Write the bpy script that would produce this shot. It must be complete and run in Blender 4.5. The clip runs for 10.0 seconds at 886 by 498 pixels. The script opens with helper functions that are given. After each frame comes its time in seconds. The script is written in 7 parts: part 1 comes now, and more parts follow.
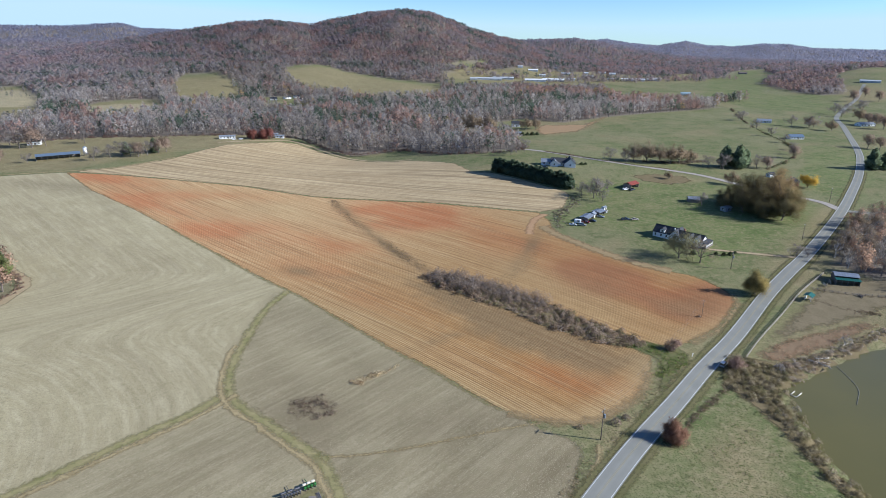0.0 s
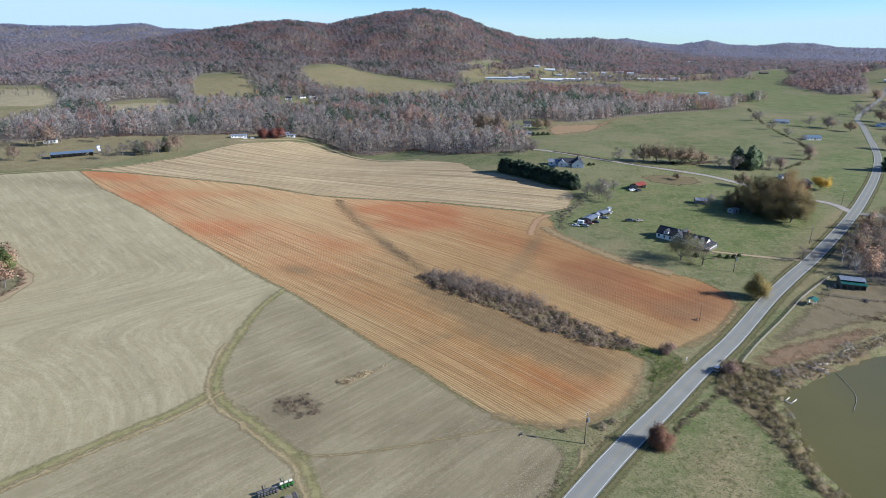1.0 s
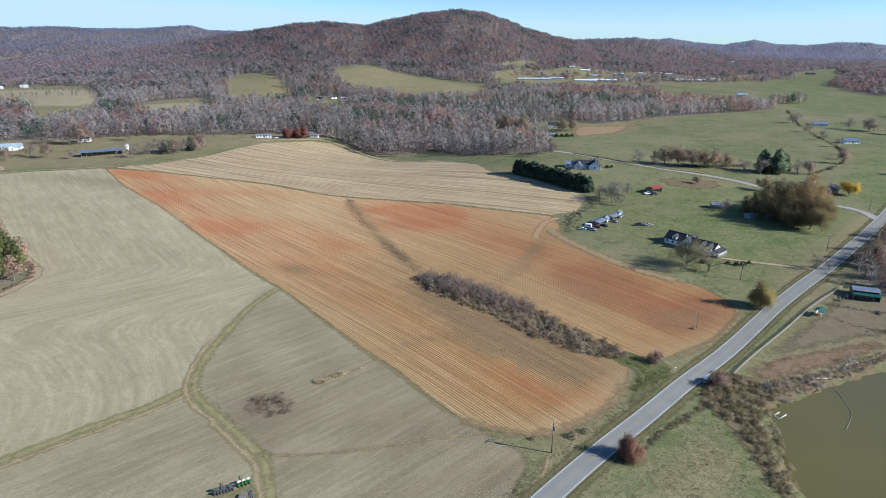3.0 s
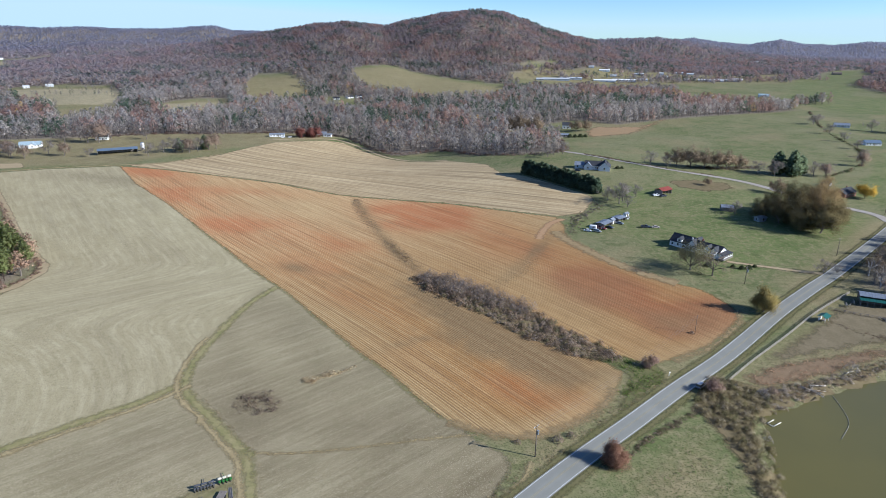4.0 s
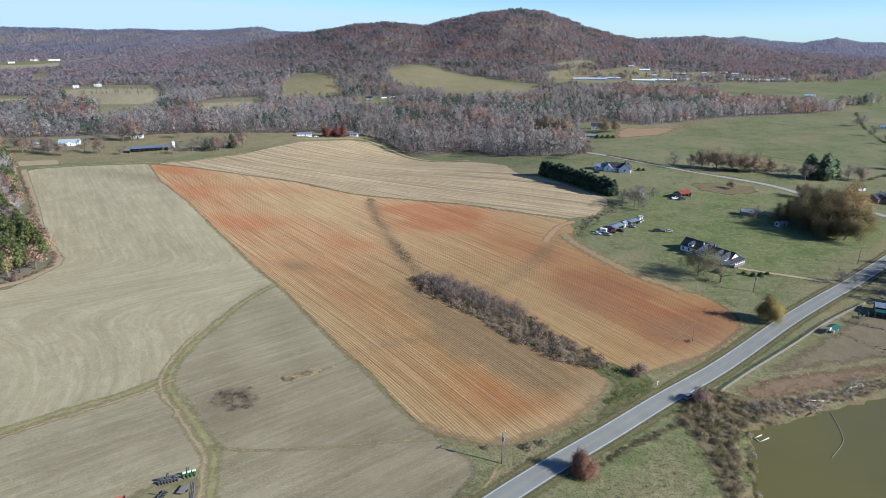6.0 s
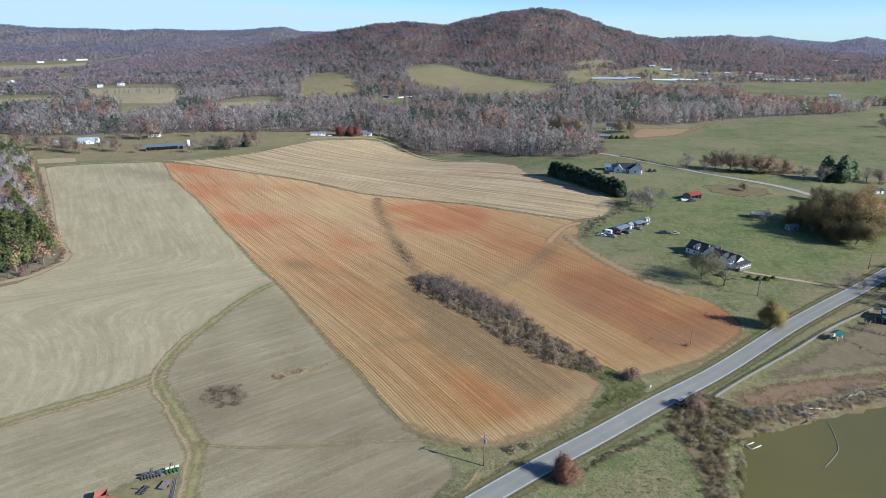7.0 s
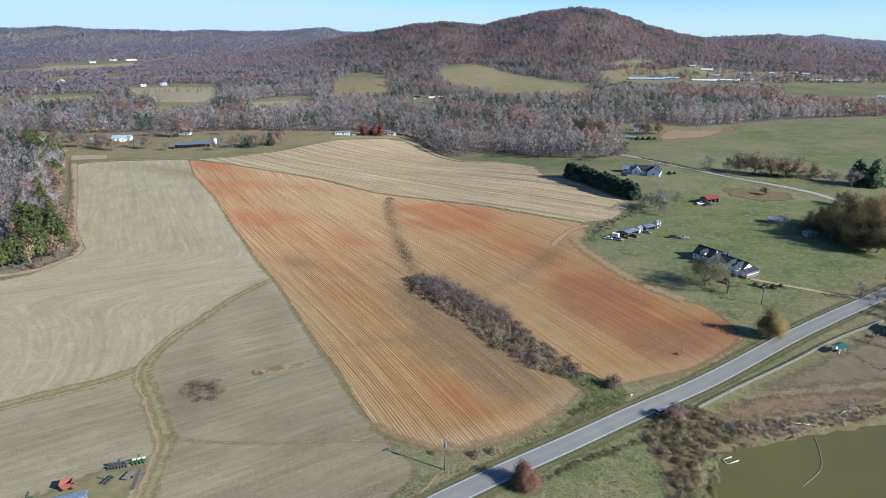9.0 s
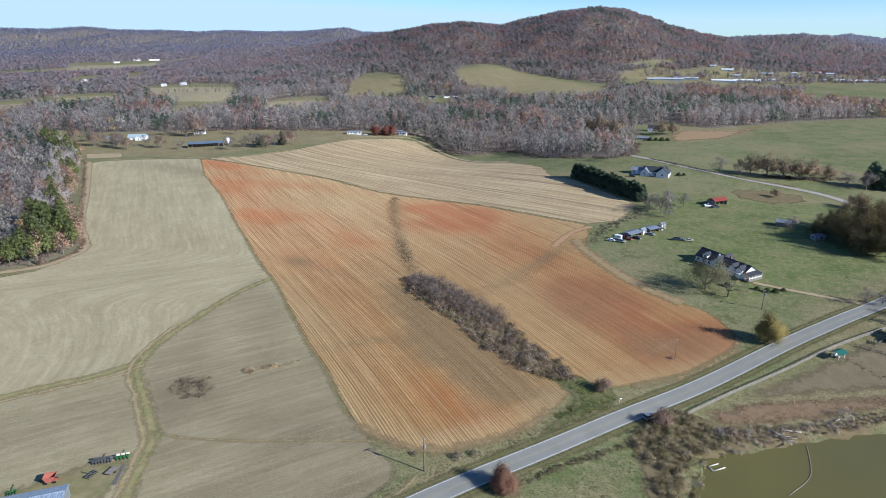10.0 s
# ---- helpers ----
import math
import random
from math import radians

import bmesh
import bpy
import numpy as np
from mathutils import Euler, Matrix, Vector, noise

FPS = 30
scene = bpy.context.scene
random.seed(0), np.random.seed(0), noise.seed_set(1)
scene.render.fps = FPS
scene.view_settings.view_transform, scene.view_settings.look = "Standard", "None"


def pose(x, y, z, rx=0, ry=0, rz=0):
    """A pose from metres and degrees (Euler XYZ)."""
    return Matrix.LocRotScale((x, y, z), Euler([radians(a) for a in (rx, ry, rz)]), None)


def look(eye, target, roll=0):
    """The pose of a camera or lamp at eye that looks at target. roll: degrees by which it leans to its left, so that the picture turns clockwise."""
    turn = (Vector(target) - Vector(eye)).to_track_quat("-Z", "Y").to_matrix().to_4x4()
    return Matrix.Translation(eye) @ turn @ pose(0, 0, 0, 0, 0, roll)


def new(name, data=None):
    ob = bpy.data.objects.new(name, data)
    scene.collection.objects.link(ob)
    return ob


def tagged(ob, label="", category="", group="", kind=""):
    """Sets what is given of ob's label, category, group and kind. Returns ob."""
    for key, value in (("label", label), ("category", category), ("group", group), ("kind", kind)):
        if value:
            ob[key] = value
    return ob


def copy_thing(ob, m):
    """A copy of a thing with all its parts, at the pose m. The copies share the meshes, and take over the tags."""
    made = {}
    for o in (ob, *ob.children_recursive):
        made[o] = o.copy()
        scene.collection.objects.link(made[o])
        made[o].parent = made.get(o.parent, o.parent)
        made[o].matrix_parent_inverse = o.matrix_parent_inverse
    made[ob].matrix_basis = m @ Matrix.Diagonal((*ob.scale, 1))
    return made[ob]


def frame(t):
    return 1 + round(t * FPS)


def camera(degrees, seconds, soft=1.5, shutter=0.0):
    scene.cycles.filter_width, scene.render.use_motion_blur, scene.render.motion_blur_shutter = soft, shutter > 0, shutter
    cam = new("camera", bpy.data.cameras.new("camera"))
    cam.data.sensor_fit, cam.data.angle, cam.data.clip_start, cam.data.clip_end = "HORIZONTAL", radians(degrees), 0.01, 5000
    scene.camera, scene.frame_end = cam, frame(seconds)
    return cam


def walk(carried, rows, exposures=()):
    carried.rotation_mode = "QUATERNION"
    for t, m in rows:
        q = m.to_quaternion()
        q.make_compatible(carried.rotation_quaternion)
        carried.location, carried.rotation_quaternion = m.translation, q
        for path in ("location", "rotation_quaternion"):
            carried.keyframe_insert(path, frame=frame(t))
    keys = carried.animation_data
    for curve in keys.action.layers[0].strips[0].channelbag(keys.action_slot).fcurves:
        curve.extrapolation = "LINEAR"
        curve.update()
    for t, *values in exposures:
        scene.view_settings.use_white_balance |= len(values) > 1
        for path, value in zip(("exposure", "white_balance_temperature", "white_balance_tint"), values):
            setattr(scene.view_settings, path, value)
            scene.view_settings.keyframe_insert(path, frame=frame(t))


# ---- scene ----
cam = camera(71.0, 10.0, 0.65)
PATH = [
    (0, (-50.987, -2.814, 111.761), (-50.522, -0.982, 111.108), 0.80),
    (0.5, (-45.971, -3.493, 111.747), (-45.535, -1.654, 111.093), 0.70),
    (1, (-40.912, -4.152, 111.742), (-40.504, -2.306, 111.087), 0.70),
    (1.5, (-35.833, -4.771, 111.741), (-35.454, -2.920, 111.087), 0.60),
    (2, (-30.757, -5.289, 111.751), (-30.410, -3.431, 111.096), 0.60),
    (2.5, (-25.700, -5.658, 111.776), (-25.383, -3.795, 111.122), 0.50),
    (4, (-10.674, -6.522, 111.930), (-10.452, -4.645, 111.275), 0.40),
    (4.5, (-5.665, -6.664, 111.940), (-5.475, -4.784, 111.285), 0.30),
    (5, (-0.665, -6.654, 111.940), (-0.507, -4.772, 111.285), 0.30),
    (5.5, (4.384, -6.530, 111.912), (4.509, -4.644, 111.257), 0.20),
    (7, (19.611, -5.823, 111.739), (19.634, -3.934, 111.083), 0.00),
    (7.5, (24.728, -5.487, 111.702), (24.721, -3.597, 111.047), 0.00),
    (8, (29.812, -5.070, 111.661), (29.772, -3.181, 111.006), -0.10),
    (8.5, (34.819, -4.538, 111.622), (34.747, -2.649, 110.967), -0.10),
    (9, (39.918, -3.939, 111.589), (39.814, -2.053, 110.933), -0.20),
    (9.5, (44.978, -3.286, 111.562), (44.843, -1.401, 110.906), -0.20),
    (10, (50.053, -2.588, 111.540), (49.887, -0.706, 110.884), -0.30),
]
walk(cam, [(t, look(eye, target, roll)) for t, eye, target, roll in PATH], exposures=[(0, 0.72, 5600, 10)])

# ---- light ----
SUN_AZ, SUN_EL = radians(113.0), radians(27.0)   # from +y towards +x
world = bpy.data.worlds.new("sky")
scene.world = world
world.use_nodes = True
wn = world.node_tree.nodes
sky = wn.new("ShaderNodeTexSky")
sky.sky_type = 'NISHITA'
sky.sun_disc = False
sky.sun_elevation, sky.sun_rotation = SUN_EL, SUN_AZ
sky.altitude = 300
sky.air_density, sky.dust_density, sky.ozone_density = 0.75, 0.0, 3.0
wn["Background"].inputs["Strength"].default_value = 0.078
clear_blue = wn.new("ShaderNodeMix")
clear_blue.data_type, clear_blue.blend_type = 'RGBA', 'MULTIPLY'
clear_blue.inputs[0].default_value = 1.0
clear_blue.inputs[7].default_value = (0.88, 0.99, 1.15, 1)
world.node_tree.links.new(sky.outputs[0], clear_blue.inputs[6])
# dry air keeps the horizon pale blue instead of white
dry_air = wn.new("ShaderNodeMix")
dry_air.data_type, dry_air.blend_type = 'RGBA', 'DARKEN'
dry_air.inputs[0].default_value = 1.0
dry_air.inputs[7].default_value = (4.9, 6.35, 7.0, 1)
world.node_tree.links.new(clear_blue.outputs[2], dry_air.inputs[6])
world.node_tree.links.new(dry_air.outputs[2], wn["Background"].inputs["Color"])

sun_data = bpy.data.lights.new("sun", 'SUN')
sun_data.energy, sun_data.angle, sun_data.color = 4.75, radians(0.55), (1.0, 0.94, 0.85)
sun = new("sun", sun_data)
sun_way = Vector((math.sin(SUN_AZ) * math.cos(SUN_EL), math.cos(SUN_AZ) * math.cos(SUN_EL), math.sin(SUN_EL)))
sun.matrix_world = look(sun_way * 300, (0, 0, 0))

# ---- materials ----


def shader(name, rough=0.9, metal=0.0, spec=0.3):
    m = bpy.data.materials.new(name)
    m.use_nodes = True
    b = m.node_tree.nodes["Principled BSDF"]
    b.inputs["Roughness"].default_value = rough
    b.inputs["Metallic"].default_value = metal
    b.inputs["Specular IOR Level"].default_value = spec
    return m, m.node_tree, b


def node(tree, kind, **sockets):
    n = tree.nodes.new("ShaderNode" + kind)
    for k, v in sockets.items():
        n.inputs[k.replace("_", " ")].default_value = v
    return n


def noise_at(tree, scale, detail=4.0, rough=0.55, coord=None, stretch=None):
    """A noise in world metres (object coordinates); scale: features per metre."""
    c = tree.nodes.new("ShaderNodeTexCoord")
    n = node(tree, "TexNoise", Scale=scale, Detail=detail, Roughness=rough)
    src = coord or c.outputs["Object"]
    if stretch:
        mp = tree.nodes.new("ShaderNodeMapping")
        mp.inputs["Rotation"].default_value = (0, 0, radians(stretch[0]))
        mp.inputs["Scale"].default_value = (stretch[1], stretch[2], 1)
        tree.links.new(src, mp.inputs[0])
        src = mp.outputs[0]
    tree.links.new(src, n.inputs["Vector"])
    return n.outputs["Fac"]


def attribute(tree, name):
    a = tree.nodes.new("ShaderNodeAttribute")
    a.attribute_name = name
    return a


def calc(tree, op, a, b=None, c=None):
    n = tree.nodes.new("ShaderNodeMath")
    n.operation = op
    for k, v in enumerate((a, b, c)):
        if v is None:
            continue
        if isinstance(v, (int, float)):
            n.inputs[k].default_value = v
        else:
            tree.links.new(v, n.inputs[k])
    return n.outputs[0]


def span(tree, value, lo, hi, to_lo=0.0, to_hi=1.0):
    n = node(tree, "MapRange", From_Min=lo, From_Max=hi, To_Min=to_lo, To_Max=to_hi)
    tree.links.new(value, n.inputs[0])
    return n.outputs[0]


def blend(tree, fac, a, b, mode='MIX'):
    n = tree.nodes.new("ShaderNodeMix")
    n.data_type, n.blend_type = 'RGBA', mode
    for socket, v in ((n.inputs[0], fac), (n.inputs[6], a), (n.inputs[7], b)):
        if isinstance(v, (int, float)):
            socket.default_value = v
        elif isinstance(v, tuple):
            socket.default_value = (*v, 1)
        else:
            tree.links.new(v, socket)
    return n.outputs[2]


def relief(tree, bsdf, height, strength, distance):
    n = node(tree, "Bump", Strength=strength, Distance=distance)
    tree.links.new(height, n.inputs["Height"])
    tree.links.new(n.outputs[0], bsdf.inputs["Normal"])


def feathered(m, soft=1.0):
    """Thins a sheet out towards its border: 'edge' holds the metres from it."""
    t = m.node_tree
    b, out = t.nodes["Principled BSDF"], t.nodes["Material Output"]
    e = attribute(t, "edge").outputs["Fac"]
    n = calc(t, 'MULTIPLY', calc(t, 'SUBTRACT', noise_at(t, 0.9 / soft, 5, 0.65), 0.5), 3.2 * soft)
    fac = span(t, calc(t, 'ADD', e, n), soft * 0.05, soft * 1.6)
    mix = t.nodes.new("ShaderNodeMixShader")
    t.links.new(fac, mix.inputs[0])
    t.links.new(t.nodes.new("ShaderNodeBsdfTransparent").outputs[0], mix.inputs[1])
    t.links.new(b.outputs[0], mix.inputs[2])
    t.links.new(mix.outputs[0], out.inputs["Surface"])
    return m


def streaks(t, fine, lengthwise, detail=4):
    """Noise drawn out along the crop rows."""
    v = t.nodes.new("ShaderNodeCombineXYZ")
    t.links.new(attribute(t, "across").outputs["Fac"], v.inputs[0])
    t.links.new(calc(t, 'MULTIPLY', attribute(t, "along").outputs["Fac"], lengthwise), v.inputs[1])
    return noise_at(t, fine, detail, 0.65, v.outputs[0])


def plain(name, colour, rough=0.6, metal=0.0, wear=0.25, scale=1.2, spec=0.4):
    """A painted or bare surface with grain and grime at two scales."""
    m, t, b = shader(name, rough, metal, spec)
    big, small = noise_at(t, scale, 3), noise_at(t, scale * 9, 5)
    dark = tuple(c * (1 - wear) for c in colour)
    col = blend(t, span(t, big, 0.35, 0.7), dark, colour)
    col = blend(t, span(t, small, 0.3, 0.75, 0.0, 0.35), col, tuple(c * (1 - 0.6 * wear) for c in colour))
    t.links.new(col, b.inputs["Base Color"])
    relief(t, b, small, 0.25, 0.02)
    return m


def tinted(name, rough=0.9, spread=0.35, thin=0.42, gaps=0.0, ragged=0.0):
    """Foliage and bark: the tree's own tint, varied from leaf to leaf and along the crown; leaves let light
    through, and twigs have gaps between them."""
    m, t, b = shader(name, rough, 0, 0.1)
    a = attribute(t, "tint")
    g = t.nodes.new("ShaderNodeNewGeometry")
    v = span(t, g.outputs["Random Per Island"], 0, 1, 1 - spread, 1 + spread)
    n = span(t, noise_at(t, 0.35, 2), 0.3, 0.7, 0.85, 1.15)
    if ragged:
        n = calc(t, 'MULTIPLY', n, span(t, noise_at(t, 0.8, 4, 0.7), 0.35, 0.65, 1 - ragged, 1 + ragged))
    col = blend(t, 1.0, a.outputs["Color"], calc(t, 'MULTIPLY', v, n), 'MULTIPLY')
    t.links.new(col, b.inputs["Base Color"])
    if thin:
        through_leaf = t.nodes.new("ShaderNodeBsdfTranslucent")
        both = t.nodes.new("ShaderNodeMixShader")
        both.inputs[0].default_value = thin
        t.links.new(col, through_leaf.inputs["Color"])
        t.links.new(b.outputs[0], both.inputs[1])
        t.links.new(through_leaf.outputs[0], both.inputs[2])
        airy = t.nodes.new("ShaderNodeMixShader")
        airy.inputs[0].default_value = gaps
        if ragged:
            t.links.new(span(t, noise_at(t, 0.55, 4, 0.75), 0.42, 0.58, gaps * 0.35, min(1, gaps * 1.75)), airy.inputs[0])
        t.links.new(both.outputs[0], airy.inputs[1])
        t.links.new(t.nodes.new("ShaderNodeBsdfTransparent").outputs[0], airy.inputs[2])
        t.links.new(airy.outputs[0], t.nodes["Material Output"].inputs["Surface"])
    return m


def ground_mat():
    m, t, b = shader("pasture_ground", 0.95, 0, 0.1)
    lush, litter, dry = (attribute(t, k).outputs["Fac"] for k in ("lush", "litter", "dry"))
    big, mid, fine, tuft, streak = noise_at(t, 0.012, 4), noise_at(t, 0.06, 6, 0.65), noise_at(t, 0.4, 6, 0.65), noise_at(t, 1.8, 4), noise_at(t, 0.12, 4, 0.6, None, (35, 0.35, 2.2))
    grass = blend(t, span(t, mid, 0.38, 0.62), (0.103, 0.133, 0.043), (0.175, 0.18, 0.078))
    grass = blend(t, span(t, big, 0.42, 0.62, 0, 0.6), grass, (0.235, 0.217, 0.115))
    green = blend(t, span(t, mid, 0.38, 0.62), (0.095, 0.138, 0.038), (0.175, 0.195, 0.072))
    green = blend(t, span(t, streak, 0.5, 0.68, 0, 0.5), green, (0.215, 0.21, 0.09))
    grass = blend(t, lush, grass, green)
    worn = noise_at(t, 0.05, 6, 0.75, None, (-38, 0.5, 1.6))
    grass = blend(t, calc(t, 'MULTIPLY', span(t, worn, 0.52, 0.68, 0, 0.75), span(t, lush, 0, 1, 1.0, 0.35)), grass, (0.22, 0.197, 0.102))
    grass = blend(t, span(t, noise_at(t, 0.2, 5, 0.7), 0.56, 0.7, 0, 0.45), grass, (0.23, 0.185, 0.09))
    grass = blend(t, span(t, noise_at(t, 0.1, 5, 0.7), 0.32, 0.46, 0.65, 0), grass, (0.075, 0.095, 0.03))
    straw = blend(t, span(t, mid, 0.35, 0.65), (0.32, 0.258, 0.14), (0.225, 0.17, 0.09))
    straw = blend(t, span(t, dry, 0.88, 0.98), straw, blend(t, span(t, mid, 0.35, 0.65), (0.44, 0.365, 0.225), (0.33, 0.27, 0.165)))
    grass = blend(t, calc(t, 'MULTIPLY', calc(t, 'MULTIPLY', dry, span(t, lush, 0, 1, 1.0, 0.3)), span(t, fine, 0.3, 0.55, 0.5, 1.0)), grass, straw)
    leaf = blend(t, span(t, fine, 0.3, 0.7), (0.19, 0.155, 0.125), (0.265, 0.22, 0.18))
    col = blend(t, litter, grass, leaf)
    open_land = span(t, litter, 0, 1, 1.0, 0.15)
    col = blend(t, calc(t, 'MULTIPLY', span(t, fine, 0.5, 0.66, 0.0, 0.65), open_land), col, (0.28, 0.235, 0.13))
    col = blend(t, span(t, tuft, 0.5, 0.64, 0.0, 0.8), col, (0.075, 0.08, 0.03))
    col = blend(t, calc(t, 'MULTIPLY', span(t, noise_at(t, 1.1, 5, 0.8), 0.56, 0.66, 0.0, 0.55), open_land), col, (0.27, 0.245, 0.13))
    t.links.new(col, b.inputs["Base Color"])
    relief(t, b, fine, 0.6, 0.4)
    return m


def rows_of(t, period, width, wobble=0.35):
    """Crop rows: 0 to 1 stripes along the attribute 'across', in metres."""
    a = attribute(t, "across").outputs["Fac"]
    a = calc(t, 'ADD', a, calc(t, 'MULTIPLY', noise_at(t, 0.08, 3), wobble * 2))
    tri = calc(t, 'PINGPONG', a, period / 2)
    return span(t, tri, period / 2 * (1 - width), period / 2 * (1 - width * 0.35)), a


def soil_mat():
    """Harvested red clay field: straw rows over bare soil, redder where the knolls are eroded."""
    m, t, b = shader("red_clay_stubble", 0.95, 0, 0.08)
    red, dark, straw, far_light = (attribute(t, k).outputs["Fac"] for k in ("red", "dark", "straw", "far_light"))
    r1, across = rows_of(t, 0.96, 0.55, 0.12)
    mid, fine, clod = noise_at(t, 0.12, 5), noise_at(t, 1.4, 6), noise_at(t, 3.5, 3)
    soil = blend(t, span(t, mid, 0.3, 0.7), (0.25, 0.14, 0.05), (0.315, 0.186, 0.07))
    soil = blend(t, span(t, red, 0.0, 0.5), soil, blend(t, span(t, mid, 0.3, 0.7), (0.31, 0.142, 0.046), (0.36, 0.175, 0.06)))
    soil = blend(t, span(t, red, 0.35, 1.0), soil, blend(t, span(t, mid, 0.3, 0.7), (0.265, 0.084, 0.031), (0.315, 0.108, 0.042)))
    # soil colour brightened with distance, for how sun and view angle light it
    soil = blend(t, calc(t, 'MULTIPLY', far_light, 0.75), soil, blend(t, red, (0.53, 0.34, 0.165), (0.51, 0.195, 0.08)))
    soil = blend(t, dark, soil, blend(t, span(t, fine, 0.35, 0.65), (0.16, 0.11, 0.056), (0.245, 0.175, 0.09)))
    soil = blend(t, span(t, clod, 0.5, 0.7, 0, 0.6), soil, (0.15, 0.085, 0.04))
    litter = blend(t, span(t, fine, 0.3, 0.7), (0.58, 0.42, 0.205), (0.74, 0.56, 0.3))
    # straw lies in the rows, thicker in some passes of the machine than in others
    passes = span(t, streaks(t, 0.42, 0.012, 6), 0.38, 0.6, 0.3, 1.0)
    lines = span(t, streaks(t, 1.5, 0.012, 3), 0.46, 0.6, 0.0, 1.0)
    amount = calc(t, 'MAXIMUM', calc(t, 'MULTIPLY', r1, 0.75), lines)
    amount = calc(t, 'MULTIPLY', amount, calc(t, 'ADD', calc(t, 'MULTIPLY', passes, 0.75), calc(t, 'MULTIPLY', straw, 0.35)))
    amount = calc(t, 'MULTIPLY', amount, span(t, noise_at(t, 2.2, 4, 0.75), 0.36, 0.56, 0.4, 1.1))
    amount = calc(t, 'MULTIPLY', amount, calc(t, 'SUBTRACT', 1.0, calc(t, 'MULTIPLY', red, 0.5)))
    amount = calc(t, 'MULTIPLY', amount, span(t, far_light, 0, 1, 0.6, 1.05))
    amount = calc(t, 'MULTIPLY', amount, calc(t, 'SUBTRACT', 1.0, calc(t, 'MULTIPLY', dark, 0.8)))
    col = blend(t, amount, soil, litter)
    col = blend(t, calc(t, 'MULTIPLY', straw, 0.5), col, blend(t, fine, (0.33, 0.235, 0.11), (0.44, 0.325, 0.165)))
    # open furrows and wheel tracks between the rows
    col = blend(t, span(t, streaks(t, 1.1, 0.01, 4), 0.52, 0.64, 0, 0.6), col, (0.175, 0.098, 0.046))
    col = blend(t, span(t, noise_at(t, 0.9, 5, 0.75), 0.52, 0.66, 0, 0.4), col, (0.2, 0.115, 0.055))
    t.links.new(col, b.inputs["Base Color"])
    relief(t, b, r1, 0.5, 0.15)
    return feathered(m, 1.2)


def tan_mat():
    """Corn stubble: pale rows with darker wheel tracks."""
    m, t, b = shader("corn_stubble", 0.95, 0, 0.08)
    r1, _ = rows_of(t, 3.6, 0.6, 0.8)
    mid, fine = noise_at(t, 0.05, 5), noise_at(t, 0.7, 6)
    col = blend(t, span(t, mid, 0.3, 0.7), (0.33, 0.24, 0.13), (0.42, 0.315, 0.175))
    col = blend(t, calc(t, 'MULTIPLY', r1, span(t, streaks(t, 0.6, 0.03), 0.35, 0.6, 0.0, 0.6)), col, (0.54, 0.42, 0.235))
    col = blend(t, span(t, streaks(t, 0.4, 0.02, 5), 0.47, 0.6, 0, 0.9), col, (0.55, 0.43, 0.25))
    col = blend(t, span(t, streaks(t, 0.3, 0.012, 5), 0.52, 0.6, 0, 0.65), col, (0.215, 0.16, 0.09))
    col = blend(t, span(t, noise_at(t, 0.5, 5, 0.75), 0.5, 0.66, 0, 0.45), col, (0.225, 0.165, 0.09))
    col = blend(t, span(t, noise_at(t, 2.0, 3), 0.55, 0.75, 0, 0.35), col, (0.18, 0.13, 0.07))
    t.links.new(col, b.inputs["Base Color"])
    relief(t, b, r1, 0.4, 0.15)
    return feathered(m, 1.5)


def grey_mat():
    """Weathered bean stubble: grey-tan litter with faint drill rows and wheel tracks."""
    m, t, b = shader("bean_stubble", 0.95, 0, 0.08)
    r2, _ = rows_of(t, 9.0, 0.22, 0.6)
    olive = attribute(t, "dark").outputs["Fac"]
    big, mid, fine, speck = noise_at(t, 0.012, 4), noise_at(t, 0.06, 5), noise_at(t, 0.9, 6), noise_at(t, 3.4, 4, 0.75)
    s1, s2 = streaks(t, 0.45, 0.07, 5), streaks(t, 0.12, 0.06, 4)
    col = blend(t, span(t, mid, 0.35, 0.65), (0.355, 0.302, 0.168), (0.43, 0.37, 0.215))
    col = blend(t, span(t, big, 0.42, 0.62, 0, 0.6), col, (0.325, 0.272, 0.155))
    col = blend(t, olive, col, blend(t, span(t, mid, 0.35, 0.65), (0.16, 0.128, 0.072), (0.205, 0.165, 0.095)))
    col = blend(t, calc(t, 'MULTIPLY', span(t, s1, 0.45, 0.64, 0, 0.48), span(t, olive, 0, 1, 1.0, 0.35)), col, (0.53, 0.46, 0.29))
    col = blend(t, span(t, s2, 0.48, 0.66, 0, 0.3), col, (0.25, 0.205, 0.12))
    col = blend(t, calc(t, 'MULTIPLY', r2, span(t, s2, 0.42, 0.58, 0.02, 0.12)), col, (0.19, 0.168, 0.095))
    col = blend(t, span(t, speck, 0.52, 0.68, 0, 0.85), col, (0.5, 0.425, 0.285))
    col = blend(t, span(t, noise_at(t, 2.2, 4, 0.75), 0.32, 0.47, 0.6, 0), col, (0.165, 0.135, 0.082))
    col = blend(t, span(t, streaks(t, 1.5, 0.3, 5), 0.34, 0.5, 0.3, 0), col, (0.185, 0.153, 0.088))
    col = blend(t, span(t, noise_at(t, 0.35, 6, 0.75), 0.5, 0.66, 0, 0.35), col, (0.22, 0.195, 0.105))
    t.links.new(col, b.inputs["Base Color"])
    relief(t, b, fine, 0.4, 0.2)
    return feathered(m, 1.2)


